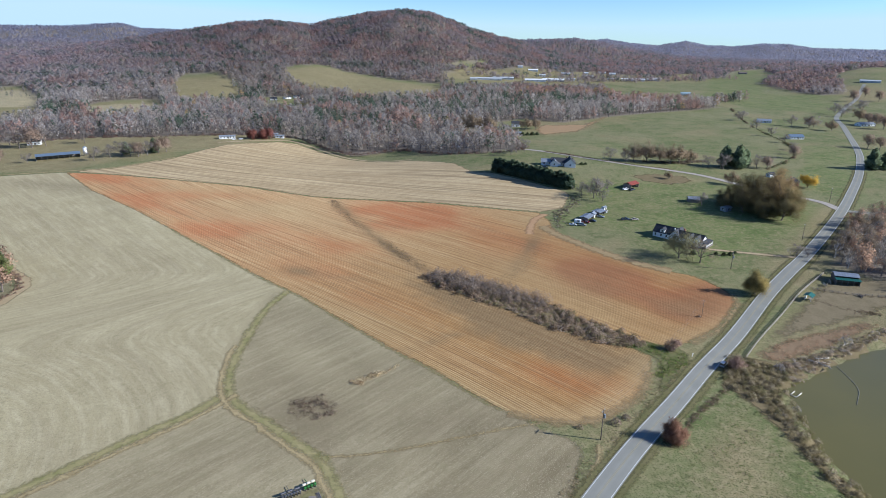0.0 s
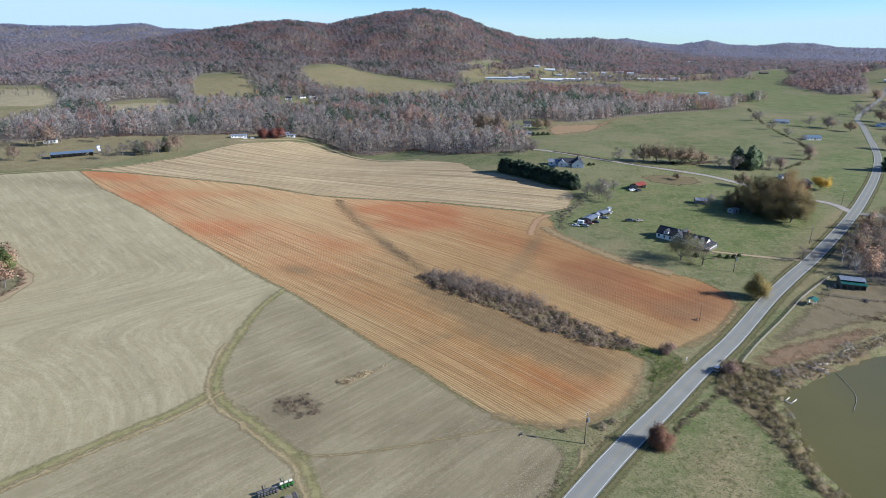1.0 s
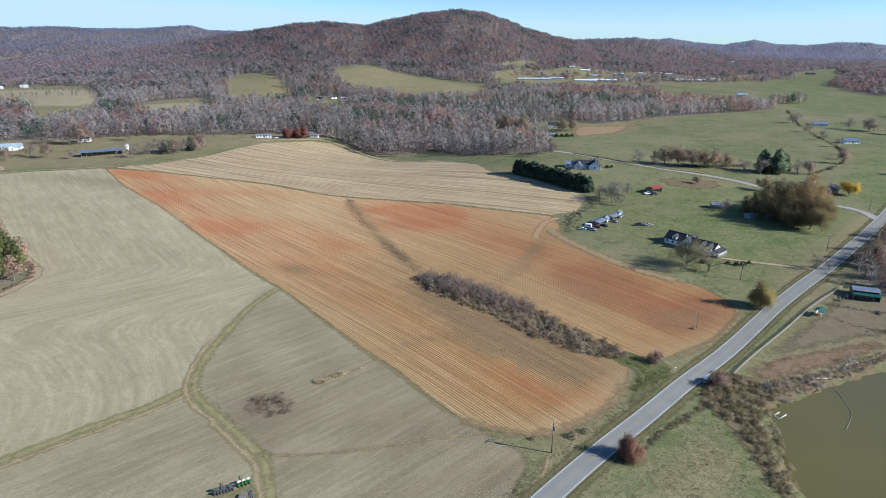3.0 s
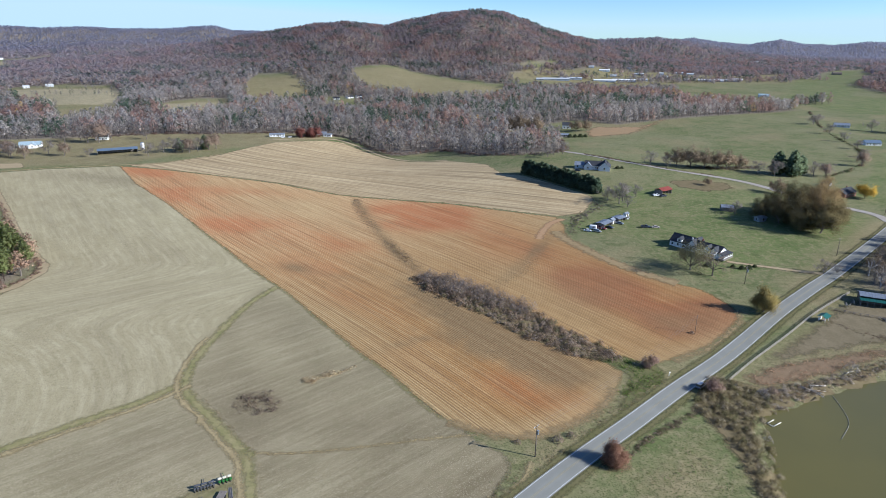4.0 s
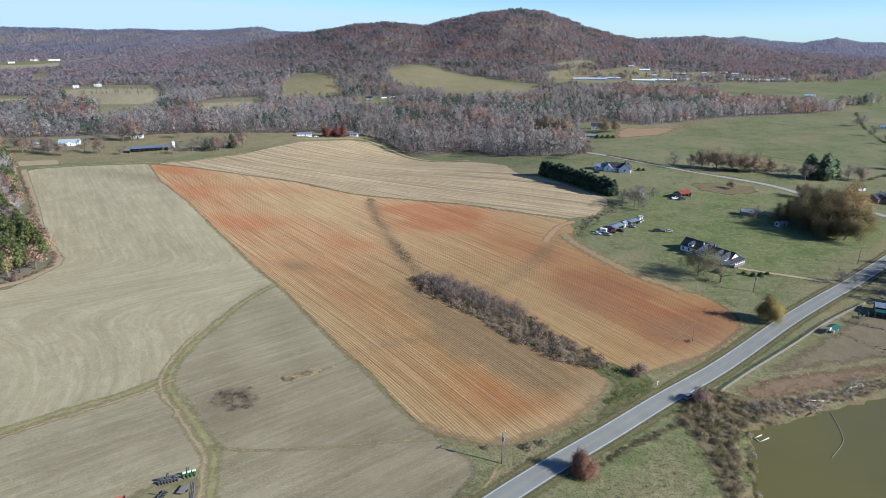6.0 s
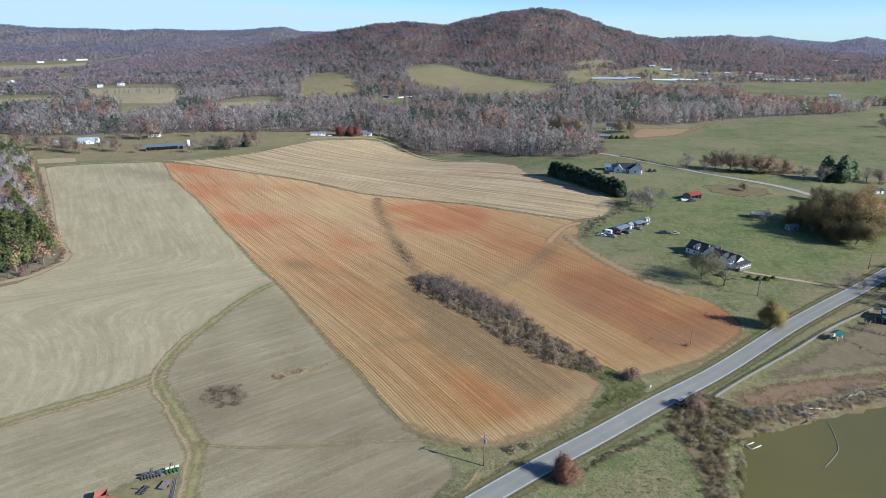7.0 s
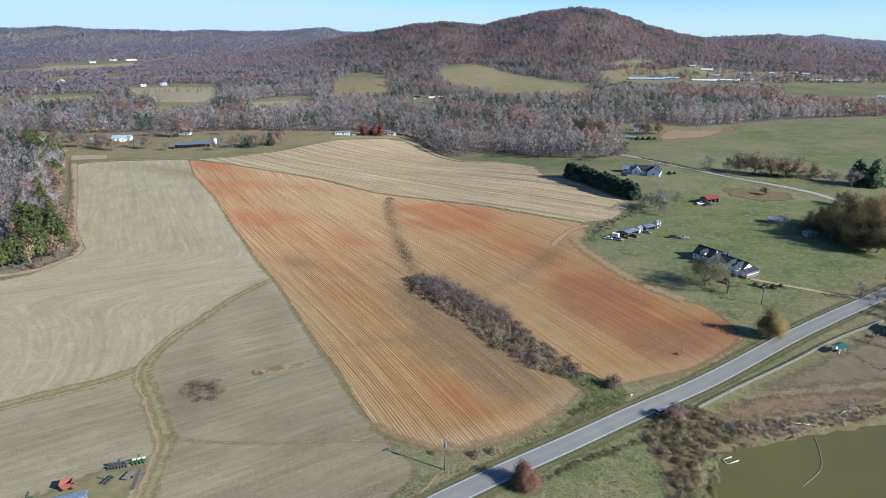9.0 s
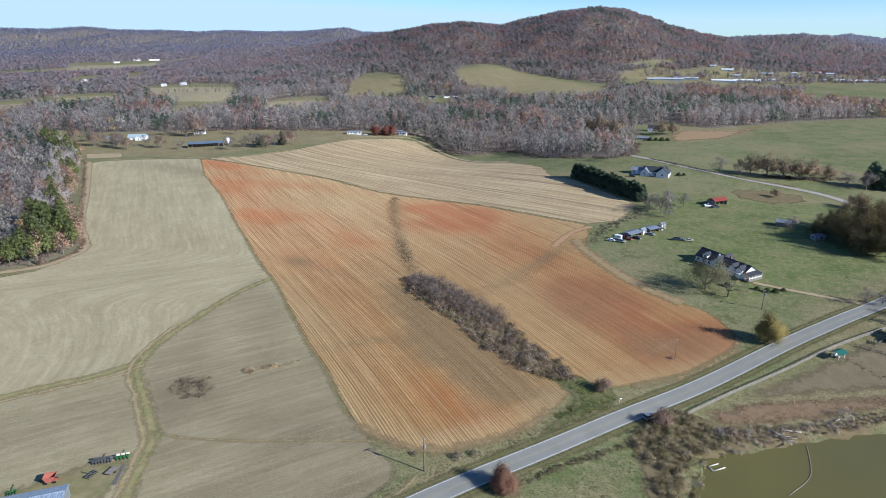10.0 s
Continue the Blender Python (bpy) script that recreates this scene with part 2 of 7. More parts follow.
def asphalt_mat():
    m, t, b = shader("worn_asphalt", 0.9, 0, 0.12)
    a = attribute(t, "across").outputs["Fac"]
    wheel = calc(t, 'PINGPONG', calc(t, 'ADD', a, 3.1), 1.55)
    big, fine = noise_at(t, 0.15, 4), noise_at(t, 3.0, 5)
    col = blend(t, span(t, big, 0.3, 0.7), (0.215, 0.212, 0.178), (0.265, 0.26, 0.222))
    col = blend(t, span(t, wheel, 0.5, 1.2, 0, 0.35), col, (0.185, 0.182, 0.16))
    col = blend(t, span(t, fine, 0.3, 0.7, 0, 0.3), col, (0.28, 0.275, 0.245))
    t.links.new(col, b.inputs["Base Color"])
    relief(t, b, fine, 0.3, 0.02)
    return m


def two_tone(name, a, c, scale, bump=0.3, dist=0.2, rough=0.95):
    m, t, b = shader(name, rough, 0, 0.1)
    mid, fine = noise_at(t, scale, 5), noise_at(t, scale * 8, 5)
    col = blend(t, span(t, mid, 0.3, 0.7), a, c)
    col = blend(t, span(t, fine, 0.35, 0.7, 0, 0.45), col, tuple(v * 0.6 for v in a))
    t.links.new(col, b.inputs["Base Color"])
    relief(t, b, fine, bump, dist)
    return m


def water_mat():
    m, t, b = shader("pond_water", 0.2, 0, 0.25)
    col = blend(t, span(t, noise_at(t, 0.02, 3), 0.3, 0.7), (0.132, 0.114, 0.034), (0.108, 0.097, 0.033))
    t.links.new(col, b.inputs["Base Color"])
    relief(t, b, noise_at(t, 0.7, 4), 0.06, 0.1)
    return m


M_GROUND, M_SOIL, M_TAN, M_GREY, M_ROAD, M_WATER = ground_mat(), soil_mat(), tan_mat(), grey_mat(), asphalt_mat(), water_mat()
M_LEAF, M_BARK, M_WOODS = tinted("foliage", 0.9, 0.28, 0.3, 0.12), tinted("bark", 0.95, 0.1, 0), tinted("woodland", 0.95, 0.08, 0.58, 0.36, 0.16)
M_BRUSH = tinted("brushwood", 0.95, 0.18, 0.35, 0.2)
M_GRAVEL = feathered(two_tone("pale_gravel", (0.33, 0.29, 0.24), (0.42, 0.38, 0.33), 0.3), 0.5)
M_PATH = feathered(two_tone("mown_grass_track", (0.13, 0.125, 0.05), (0.18, 0.155, 0.076), 0.2), 1.0)
M_TRACK = feathered(two_tone("grassy_track", (0.225, 0.212, 0.085), (0.38, 0.315, 0.16), 0.3), 1.4)
M_PALE = feathered(two_tone("bleached_field_edge", (0.42, 0.335, 0.2), (0.34, 0.26, 0.15), 0.25), 0.8)
M_STRAW = feathered(two_tone("dry_straw_grass", (0.43, 0.34, 0.18), (0.3, 0.235, 0.12), 0.3), 0.9)
M_WEED = feathered(two_tone("dry_weeds", (0.15, 0.12, 0.06), (0.225, 0.175, 0.095), 0.35), 1.3)
M_GREENWEED = feathered(two_tone("fresh_green_weeds", (0.1, 0.118, 0.04), (0.2, 0.17, 0.085), 0.5), 1.4)
M_DIRT = feathered(two_tone("trodden_earth", (0.185, 0.15, 0.085), (0.25, 0.2, 0.12), 0.16), 2.5)
M_SEDGE = feathered(two_tone("rusty_broomsedge", (0.27, 0.185, 0.11), (0.21, 0.15, 0.085), 0.5), 2.2)
M_CLAY = feathered(two_tone("bare_orange_clay", (0.36, 0.235, 0.125), (0.3, 0.215, 0.12), 0.1), 4.0)
M_CLAYSTRIP = feathered(two_tone("bare_pale_clay", (0.4, 0.24, 0.125), (0.46, 0.3, 0.165), 0.3), 1.2)
M_YARD = feathered(two_tone("worn_yard_grass", (0.19, 0.18, 0.075), (0.3, 0.245, 0.135), 0.3), 2.0)
M_RIM = feathered(two_tone("straw_strewn_soil", (0.36, 0.262, 0.135), (0.27, 0.195, 0.1), 0.4), 2.4)
M_LINE = plain("road_paint_white", (0.7, 0.7, 0.66), 0.7)
M_YELLOW = plain("road_paint_yellow", (0.36, 0.32, 0.2), 0.7)
M_WHITE = plain("white_siding", (0.8, 0.8, 0.78), 0.55, 0, 0.12)
M_SHINGLE = plain("dark_shingles", (0.05, 0.053, 0.062), 0.85, 0, 0.4)
M_GREYROOF = plain("weathered_tin", (0.36, 0.39, 0.43), 0.45, 0.4, 0.3)
M_TEALROOF = plain("pale_teal_tin", (0.42, 0.52, 0.55), 0.45, 0.2, 0.2)
M_PALEROOF = plain("pale_barn_roof", (0.55, 0.57, 0.58), 0.6, 0, 0.2)
M_BLUEROOF = plain("blue_grey_tin", (0.19, 0.25, 0.32), 0.4, 0.3, 0.25)
M_REDROOF = plain("rusty_red_tin", (0.34, 0.075, 0.05), 0.6, 0.1, 0.4)
M_GREENROOF = plain("green_tin", (0.02, 0.12, 0.09), 0.45, 0.1, 0.25)
M_BRICK = plain("red_brick", (0.3, 0.13, 0.09), 0.9, 0, 0.3)
M_WOOD = plain("weathered_wood", (0.27, 0.235, 0.2), 0.9, 0, 0.35)
M_DARKWOOD = plain("creosote_wood", (0.19, 0.155, 0.12), 0.9, 0, 0.35)
M_FENCE = plain("grey_fence_boards", (0.37, 0.33, 0.275), 0.88, 0, 0.35)
M_PALEWOOD = plain("sun_bleached_boards", (0.5, 0.44, 0.36), 0.85, 0, 0.3)
M_GLASS = plain("window_glass", (0.02, 0.025, 0.03), 0.08, 0, 0.2, spec=0.8)
M_STEEL = plain("dull_steel", (0.22, 0.22, 0.23), 0.5, 0.7, 0.4)
M_RUBBER = plain("black_rubber", (0.02, 0.02, 0.02), 0.8)
M_GREENPAINT = plain("green_machine_paint", (0.03, 0.15, 0.03), 0.4)
M_REDPAINT = plain("faded_red_paint", (0.4, 0.13, 0.09), 0.55)
M_CREAM = plain("cream_plastic", (0.7, 0.66, 0.52), 0.5)

# ---- the lie of the land ----
# bumps: x, y, radius, height
BUMPS = [(150, 500, 85, 9.1), (230, 330, 130, 3.8), (140, 170, 60, -4.6), (20, 640, 70, -10.1), (-100, 690, 90, 3.7),
         (-114, 369, 110, 3.4), (-20, 160, 110, 1.6), (0, 420, 90, -3.9), (-260, 600, 140, -0.4), (420, 740, 220, 3.8)]
# the land rises gently away from the road: distance, metres
RISE = [(0, -1.4), (150, -1.2), (200, -0.6), (265, 0.0), (400, 0.8), (550, 1.15), (700, 1.5), (1000, 2.1), (1600, 3.0), (3000, 4.0)]
# crests of the hills, degrees from +y: height in metres; then range, depth of the near and of the far slope
MOUNTAIN = [(-60, 9), (-29.8, 9), (-26.2, 13), (-22.3, 24), (-19.4, 37), (-16.8, 52), (-13.7, 66), (-11.4, 79), (-9.1, 94), (-6.2, 111), (-4.3, 124), (-2.3, 130), (-0.4, 127),
            (1.3, 120), (2.5, 132), (5.5, 158), (7.9, 173), (9.6, 179), (11.3, 173), (13.3, 150), (15.2, 123), (17.6, 97), (19.1, 85), (20.9, 64), (23.7, 40), (26.8, 20), (31.0, 8), (60, 6)]
EAST_HILL = [(-60, 0), (9, 0), (13.4, 34), (15.3, 62), (19.0, 76), (22.2, 85), (24.4, 91), (26.2, 82), (27.9, 63), (30.1, 42), (32.9, 22), (36.7, 12), (60, 8)]
FAR_RIDGE = [(-60, 150), (-38.4, 143), (-35.6, 136), (-32.9, 149), (-30.6, 132), (-27.4, 128), (-24.8, 117), (-22.6, 127), (-19.4, 116), (-16.2, 118), (-13.3, 135), (-12.5, 135), (-11.4, 109), (-8.4, 101),
             (0, 70), (20, 30), (23.6, 32), (26.6, 79), (27.4, 86), (29.2, 64), (31.6, 49), (32.7, 66), (33.9, 80), (35.4, 56), (37.6, 52), (39.6, 72), (41.6, 69), (43.1, 51), (45.4, 49), (60, 40)]
WEST_RISE = [(-60, 30), (-36, 26), (-30, 40), (-26, 30), (-22, 52), (-17, 60), (-12, 30), (-6, 0), (60, 0)]
HILLS = [(MOUNTAIN, 2300, 520, 420), (EAST_HILL, 3300, 560, 500), (WEST_RISE, 3500, 420, 420), (FAR_RIDGE, 4500, 520, 500)]
POND = [(90, 96), (92, 111), (97, 126), (103, 139), (106, 146), (110, 152), (118, 155), (131, 158), (138, 161), (146, 164), (157, 166), (172, 171),
        (186, 174), (205, 160), (210, 120), (190, 80), (150, 60), (105, 70)]
POND_Z = -3.9


def inside(x, y, poly):
    """Signed distance to a polygon, positive inside, for arrays of points."""
    x, y = np.asarray(x, float), np.asarray(y, float)
    best, odd = np.full(x.shape, 1e9), np.zeros(x.shape, bool)
    for (ax, ay), (bx, by) in zip(poly, poly[1:] + poly[:1]):
        dx, dy = bx - ax, by - ay
        s = np.clip(((x - ax) * dx + (y - ay) * dy) / (dx * dx + dy * dy), 0, 1)
        best = np.minimum(best, np.hypot(x - ax - s * dx, y - ay - s * dy))
        if ay != by:
            odd ^= ((ay > y) != (by > y)) & (x < dx * (y - ay) / dy + ax)
    return np.where(odd, best, -best)


def waves(x, y, size, seed):
    """Smooth noise of plane waves, about -1 to 1."""
    rng = np.random.RandomState(seed)
    out = 0.0
    for k in range(9):
        a, p, f = rng.uniform(0, 6.283), rng.uniform(0, 6.283), rng.uniform(0.6, 1.8) * 6.283 / size
        out = out + np.sin((x * math.cos(a) + y * math.sin(a)) * f + p)
    return out / 4.2


def step(v, lo, hi):
    s = np.clip((v - lo) / (hi - lo), 0, 1)
    return s * s * (3 - 2 * s)


def height(x, y):
    """Metres above the road by the field, for arrays."""
    x, y = np.asarray(x, float), np.asarray(y, float)
    z = np.full(np.broadcast(x, y).shape, 0.05)
    for bx, by, r, h in BUMPS:
        z = z + h * np.exp(-((x - bx) ** 2 + (y - by) ** 2) / (2 * r * r))
    r, a = np.hypot(x, y), np.degrees(np.arctan2(x, y))
    z = z + np.interp(r, *zip(*RISE))
    away = step(r, 760, 1500)
    z = z + away * (3.5 * waves(x, y, 300, 3) + 3.0 * waves(x, y, 900, 5)) * step(a, 30, 18)
    # foothills below the mountain, the village hollow and the hilltop pasture to the east
    z = z + 30 * np.exp(-((a + 4) / 13) ** 2) * step(r, 1130, 1470)
    z = z - 7 * np.exp(-((x + 50) ** 2 + (y - 1110) ** 2) / (2 * 120 ** 2))
    z = z + 40 * np.exp(-((a - 47) / 5.5) ** 2) * np.exp(-((r - 2050) / 420) ** 2)
    for crest, r0, front, back in HILLS:
        top = np.interp(a, *zip(*crest))
        spur = 1 + (0.10 * waves(x, y, 420, 8) + 0.05 * waves(x, y, 170, 9)) * step(np.abs(r - r0), 60, 350)
        hill = top * np.exp(-np.abs((r - r0) / np.where(r < r0, front, back)) ** 1.9) * spur
        z = np.where(hill > 1, np.maximum(z, hill) + 0.25 * np.minimum(z, hill) * step(hill, 1, 30), z)
    d = inside(x, y, POND)
    z = np.where(d > 0, np.minimum(z, POND_Z - np.minimum(1.2, d * 0.25)), np.where(d > -9, np.maximum(z, POND_Z + 0.5 * step(-d, 0, 4)), z))
    return z


# ---- woods and clearings in plan ----
WOODS = [
    [(-2600, 760), (-900, 780), (-560, 735), (-420, 702), (-323, 718), (-253, 738), (-221, 730), (-182, 724), (-120, 722), (-60, 716), (-33, 702), (-6, 652), (16, 622), (66, 640), (92, 570),
     (128, 540), (165, 552), (190, 640), (215, 770), (262, 800), (300, 752), (414, 806), (510, 842), (600, 872), (655, 905), (640, 940), (580, 985), (530, 1030), (555, 1130), (605, 1230), (650, 1300), (700, 1390), (860, 1450), (1040, 1560), (1223, 1640), (1330, 1770), (1600, 2000), (2600, 2100), (5200, 2600), (5200, 5200), (-5200, 5200), (-5200, 900)],
    [(-345, 556), (-262, 424), (-206, 339), (-176, 304), (-173, 282), (-182, 268), (-240, 232), (-420, 200), (-1400, 250), (-2600, 500), (-2600, 780), (-900, 790), (-520, 720), (-400, 612)],
    [(220, 216), (214, 237), (236, 258), (262, 276), (286, 293), (300, 297), (345, 294), (420, 230), (330, 160), (250, 175)],
    [(1000, 1120), (1000, 1060), (1050, 1055), (1190, 1200), (1290, 1330), (1500, 1400), (1800, 1350), (2600, 1500), (2600, 2100), (1760, 2060), (1560, 1880), (1330, 1560), (1085, 1330)],
]
# meadows, then stubble and fallow fields, then the ground of the town and of the village
MEADOWS = [
    [(-250, 1245), (-251, 1336), (-244, 1421), (-191, 1412), (-146, 1321), (-125, 1275), (-177, 1250), (-218, 1232)],
    [(-53, 1505), (-22, 1554), (52, 1627), (99, 1528), (172, 1440), (260, 1367), (287, 1353), (239, 1224), (132, 1202), (75, 1232), (70, 1308), (-1, 1363)],
    [(341, 1583), (429, 1673), (502, 1713), (491, 1666), (383, 1582)],
    [(-472, 975), (-457, 1030), (-437, 1060), (-415, 1075), (-400, 1021), (-422, 975), (-445, 940)],
    [(-1013, 1762), (-968, 1794), (-926, 1721), (-955, 1673)],
    [(-1050, 1539), (-1058, 1638), (-1057, 1719), (-1004, 1632), (-1004, 1532), (-1013, 1484)],
    [(1130, 1140), (1197, 1200), (1230, 1180), (1197, 1120), (1120, 1050), (1060, 1040)],
]
FALLOWS = [
    [(-615, 1172), (-677, 1296), (-653, 1425), (-545, 1411), (-470, 1250), (-445, 1144), (-524, 1133)],
    [(-740, 935), (-752, 1033), (-720, 1077), (-672, 1137), (-640, 1195), (-736, 1190), (-770, 1103), (-810, 1010)],
    [(-1449, 1819), (-1417, 2000), (-1351, 2090), (-1121, 2220), (-1040, 2010), (-1187, 1821), (-1286, 1737), (-1351, 1688)],
    [(-731, 1342), (-720, 1403), (-660, 1409), (-540, 1390), (-492, 1254), (-490, 1143), (-580, 1182)],
    [(-1655, 2430), (-1506, 2539), (-1368, 2662), (-1295, 2809), (-1247, 2702), (-1211, 2242), (-1311, 2087), (-1424, 2092)],
    [(-342, 1034), (-337, 1121), (-300, 1150), (-260, 1150), (-240, 1100), (-265, 1060), (-300, 1020), (-325, 1000)],
]
SETTLED = [
    [(299, 1471), (394, 1547), (560, 1643), (596, 1666), (788, 1700), (952, 1669), (1213, 1735), (1041, 1476), (876, 1480), (711, 1433), (528, 1382), (391, 1412)],
    [(-88, 1075), (-90, 1170), (-40, 1190), (-5, 1140), (-20, 1080)],
]
CLEARINGS = MEADOWS + FALLOWS + SETTLED
GARDENS = [[(141, 652), (147, 722), (200, 745), (250, 748), (262, 700), (215, 648), (175, 632)]]


def wooded(x, y):
    d = np.full(np.shape(x), -1e9)
    for poly in WOODS:
        d = np.maximum(d, inside(x, y, poly))
    for poly in CLEARINGS:
        for k in (1.0, 1.05, 1.1, 1.14) if poly[0][1] < 1400 else (1.0, 1.04) if poly in FALLOWS else (1.0, 1.05, 1.1):
            d = np.minimum(d, -inside(np.asarray(x) * k, np.asarray(y) * k, poly))
    for poly in GARDENS:
        d = np.minimum(d, -inside(x, y, poly))
    return d


def mesh_of(name, verts, faces, mats, parent=None, smooth=False, **attrs):
    """One object from arrays of corners and faces; attrs: a number a corner, or rows of colours."""
    me = bpy.data.meshes.new(name)
    verts, faces = np.asarray(verts, np.float32), np.asarray(faces, np.int32)
    n = faces.shape[1]
    me.vertices.add(len(verts))
    me.vertices.foreach_set("co", verts.ravel())
    me.loops.add(faces.size)
    me.loops.foreach_set("vertex_index", faces.ravel())
    me.polygons.add(len(faces))
    me.polygons.foreach_set("loop_start", np.arange(0, faces.size, n, dtype=np.int32))
    me.polygons.foreach_set("use_smooth", np.full(len(faces), smooth))
    for key, values in attrs.items():
        values = np.asarray(values, np.float32)
        if key == "custom_normal":
            me.attributes.new(key, 'FLOAT_VECTOR', 'POINT').data.foreach_set("vector", values.ravel())
        elif values.ndim == 2:
            me.attributes.new(key, 'FLOAT_COLOR', 'POINT').data.foreach_set("color", np.c_[values, np.ones(len(values))].astype(np.float32).ravel())
        else:
            me.attributes.new(key, 'FLOAT', 'POINT').data.foreach_set("value", values)
    for m in mats if isinstance(mats, (list, tuple)) else [mats]:
        me.materials.append(m)
    me.update(calc_edges=True)
    me.validate()
    ob = new(name, me)
    ob.parent = parent
    return ob


def axis_steps(lo, fine_lo, fine_hi, hi, fine, grow, cap):
    mid = list(np.arange(fine_lo, fine_hi + 0.1, fine))
    up, s = [mid[-1]], fine
    while up[-1] < hi:
        s = min(s * grow, cap)
        up.append(up[-1] + s)
    dn, s = [mid[0]], fine
    while dn[-1] > lo:
        s = min(s * grow, cap)
        dn.append(dn[-1] - s)
    return np.array(dn[:0:-1] + mid + up[1:])


LUSH = [[(330, 330), (430, 412), (545, 520), (470, 560), (425, 480), (360, 420), (330, 395)],
        [(770, 790), (1035, 1035), (924, 1134), (1572, 1922), (1300, 1850), (760, 1100), (690, 900)],
        [(350, 320), (450, 415), (560, 520), (900, 560), (700, 250), (420, 280)],
        [(100, 340), (140, 300), (150, 250), (230, 280), (300, 330), (280, 400), (160, 420), (150, 370)]]
DRY = [[(-400, 560), (-330, 560), (-230, 560), (-190, 600), (-130, 640), (-40, 705), (-110, 740), (-280, 745), (-420, 700)],
       [(112, 172), (200, 228), (230, 215), (190, 172), (118, 156)],
       [(230, 640), (262, 795), (340, 770), (330, 705)],
       [(205, 425), (255, 430), (262, 405), (225, 390)],
       [(14, 147), (30, 134), (20, 112), (34, 122), (62, 145), (90, 168), (110, 182), (100, 186), (76, 178), (62, 157), (40, 143)],
       [(45, 108), (62, 124), (76, 137), (84, 138), (80, 122), (70, 100), (50, 92)],
       [(165, 200), (250, 262), (262, 282), (300, 312), (310, 330), (290, 330), (250, 296), (205, 262), (180, 250)]]

gx = axis_steps(-4900, -420, 640, 4900, 7.0, 1.06, 75)
gy = axis_steps(-2500, 60, 760, 4950, 7.0, 1.05, 60)
GX, GY = np.meshgrid(gx, gy)
nx, ny = len(gx), len(gy)
gi = np.arange(nx * ny).reshape(ny, nx)
quads = np.stack([gi[:-1, :-1], gi[:-1, 1:], gi[1:, 1:], gi[1:, :-1]], -1).reshape(-1, 4)
fx, fy = GX.ravel(), GY.ravel()
lush = np.max([step(inside(fx, fy, p), -4, 6) for p in LUSH], 0) * np.clip(0.85 + 0.3 * waves(fx, fy, 90, 4), 0, 1)
dry = 0.88 * np.max([step(inside(fx, fy, p), -8, 10) for p in DRY], 0)
dry = np.maximum(dry, np.max([step(inside(fx * 1.07, fy * 1.07, p), -70, -20) for p in FALLOWS], 0))
dry = np.maximum(dry, np.max([0.85 * step(inside(fx * 1.07, fy * 1.07, p), -70, -20) for p in MEADOWS], 0))
dry = np.maximum(dry, 0.75 * step(inside(fx, fy, SETTLED[0]), -60, 20))
dry = np.maximum(dry, 0.6 * step(waves(fx, fy, 130, 77) + 0.6 * waves(fx, fy, 40, 78), 0.15, 1.0))
litter = np.maximum(step(wooded(fx, fy), -4, 8), step(np.hypot(fx, fy), 2900, 3100))
ground = mesh_of("ground", np.c_[fx, fy, height(fx, fy)], quads, M_GROUND, smooth=True, lush=lush, dry=dry, litter=litter)
tagged(ground, "rolling dormant grass pasture and leaf-littered woodland floor", "ground", kind="structure")


def smooth_line(points, step_m=4.0):
    """A Catmull-Rom line through the points, sampled about every step_m metres."""
    p = [np.array(q, float) for q in points]
    p = [2 * p[0] - p[1]] + p + [2 * p[-1] - p[-2]]
    out = []
    for a, b, c, d in zip(p, p[1:], p[2:], p[3:]):
        n = max(1, int(np.linalg.norm(c - b) / step_m))
        for k in range(n):
            s = k / n
            out.append(0.5 * (2 * b + (c - a) * s + (2 * a - 5 * b + 4 * c - d) * s * s + (3 * b - a - 3 * c + d) * s ** 3))
    return np.array(out + [p[-2]])


def rough_edge(poly, step_m, ragged, seed):
    """The polygon's outline resampled, with a ragged edge."""
    out = []
    for (ax, ay), (bx, by) in zip(poly, poly[1:] + poly[:1]):
        n = max(1, int(math.hypot(bx - ax, by - ay) / step_m))
        out += [(ax + (bx - ax) * k / n, ay + (by - ay) * k / n) for k in range(n)]
    o = np.array(out)
    o[:, 0] += ragged * waves(o[:, 0], o[:, 1], 9, seed)
    o[:, 1] += ragged * waves(o[:, 0], o[:, 1], 9, seed + 1)
    return o


def drape(name, poly, lift, mat, spacing=5.0, ragged=0.5, seed=1, fields=None, flat=None):
    """A sheet over a polygon that follows the land, lift metres above it."""
    from mathutils.geometry import delaunay_2d_cdt
    edge = rough_edge(poly, min(spacing, 4.0), ragged, seed)
    lo, hi = edge.min(0), edge.max(0)
    ix, iy = np.meshgrid(np.arange(lo[0], hi[0], spacing), np.arange(lo[1], hi[1], spacing))
    ix = ix + 0.27 * spacing * (np.arange(ix.shape[0]) % 2)[:, None]
    ix, iy = ix.ravel(), iy.ravel()
    keep = inside(ix, iy, [tuple(e) for e in edge]) > spacing * 0.4
    pts = np.r_[edge, np.c_[ix[keep], iy[keep]]]
    v, _, f, *_ = delaunay_2d_cdt([Vector(p) for p in pts], [], [list(range(len(edge)))], 1, 1e-4)
    v = np.array([tuple(p) for p in v])
    z = height(v[:, 0], v[:, 1]) + lift if flat is None else np.full(len(v), flat)
    extra = fields(v[:, 0], v[:, 1]) if fields else {}
    extra["edge"] = np.maximum(inside(v[:, 0], v[:, 1], [tuple(e) for e in edge]), 0)
    f = np.array([t for t in f if len(t) == 3])
    return mesh_of(name, np.c_[v, z], f, mat, smooth=True, **extra)


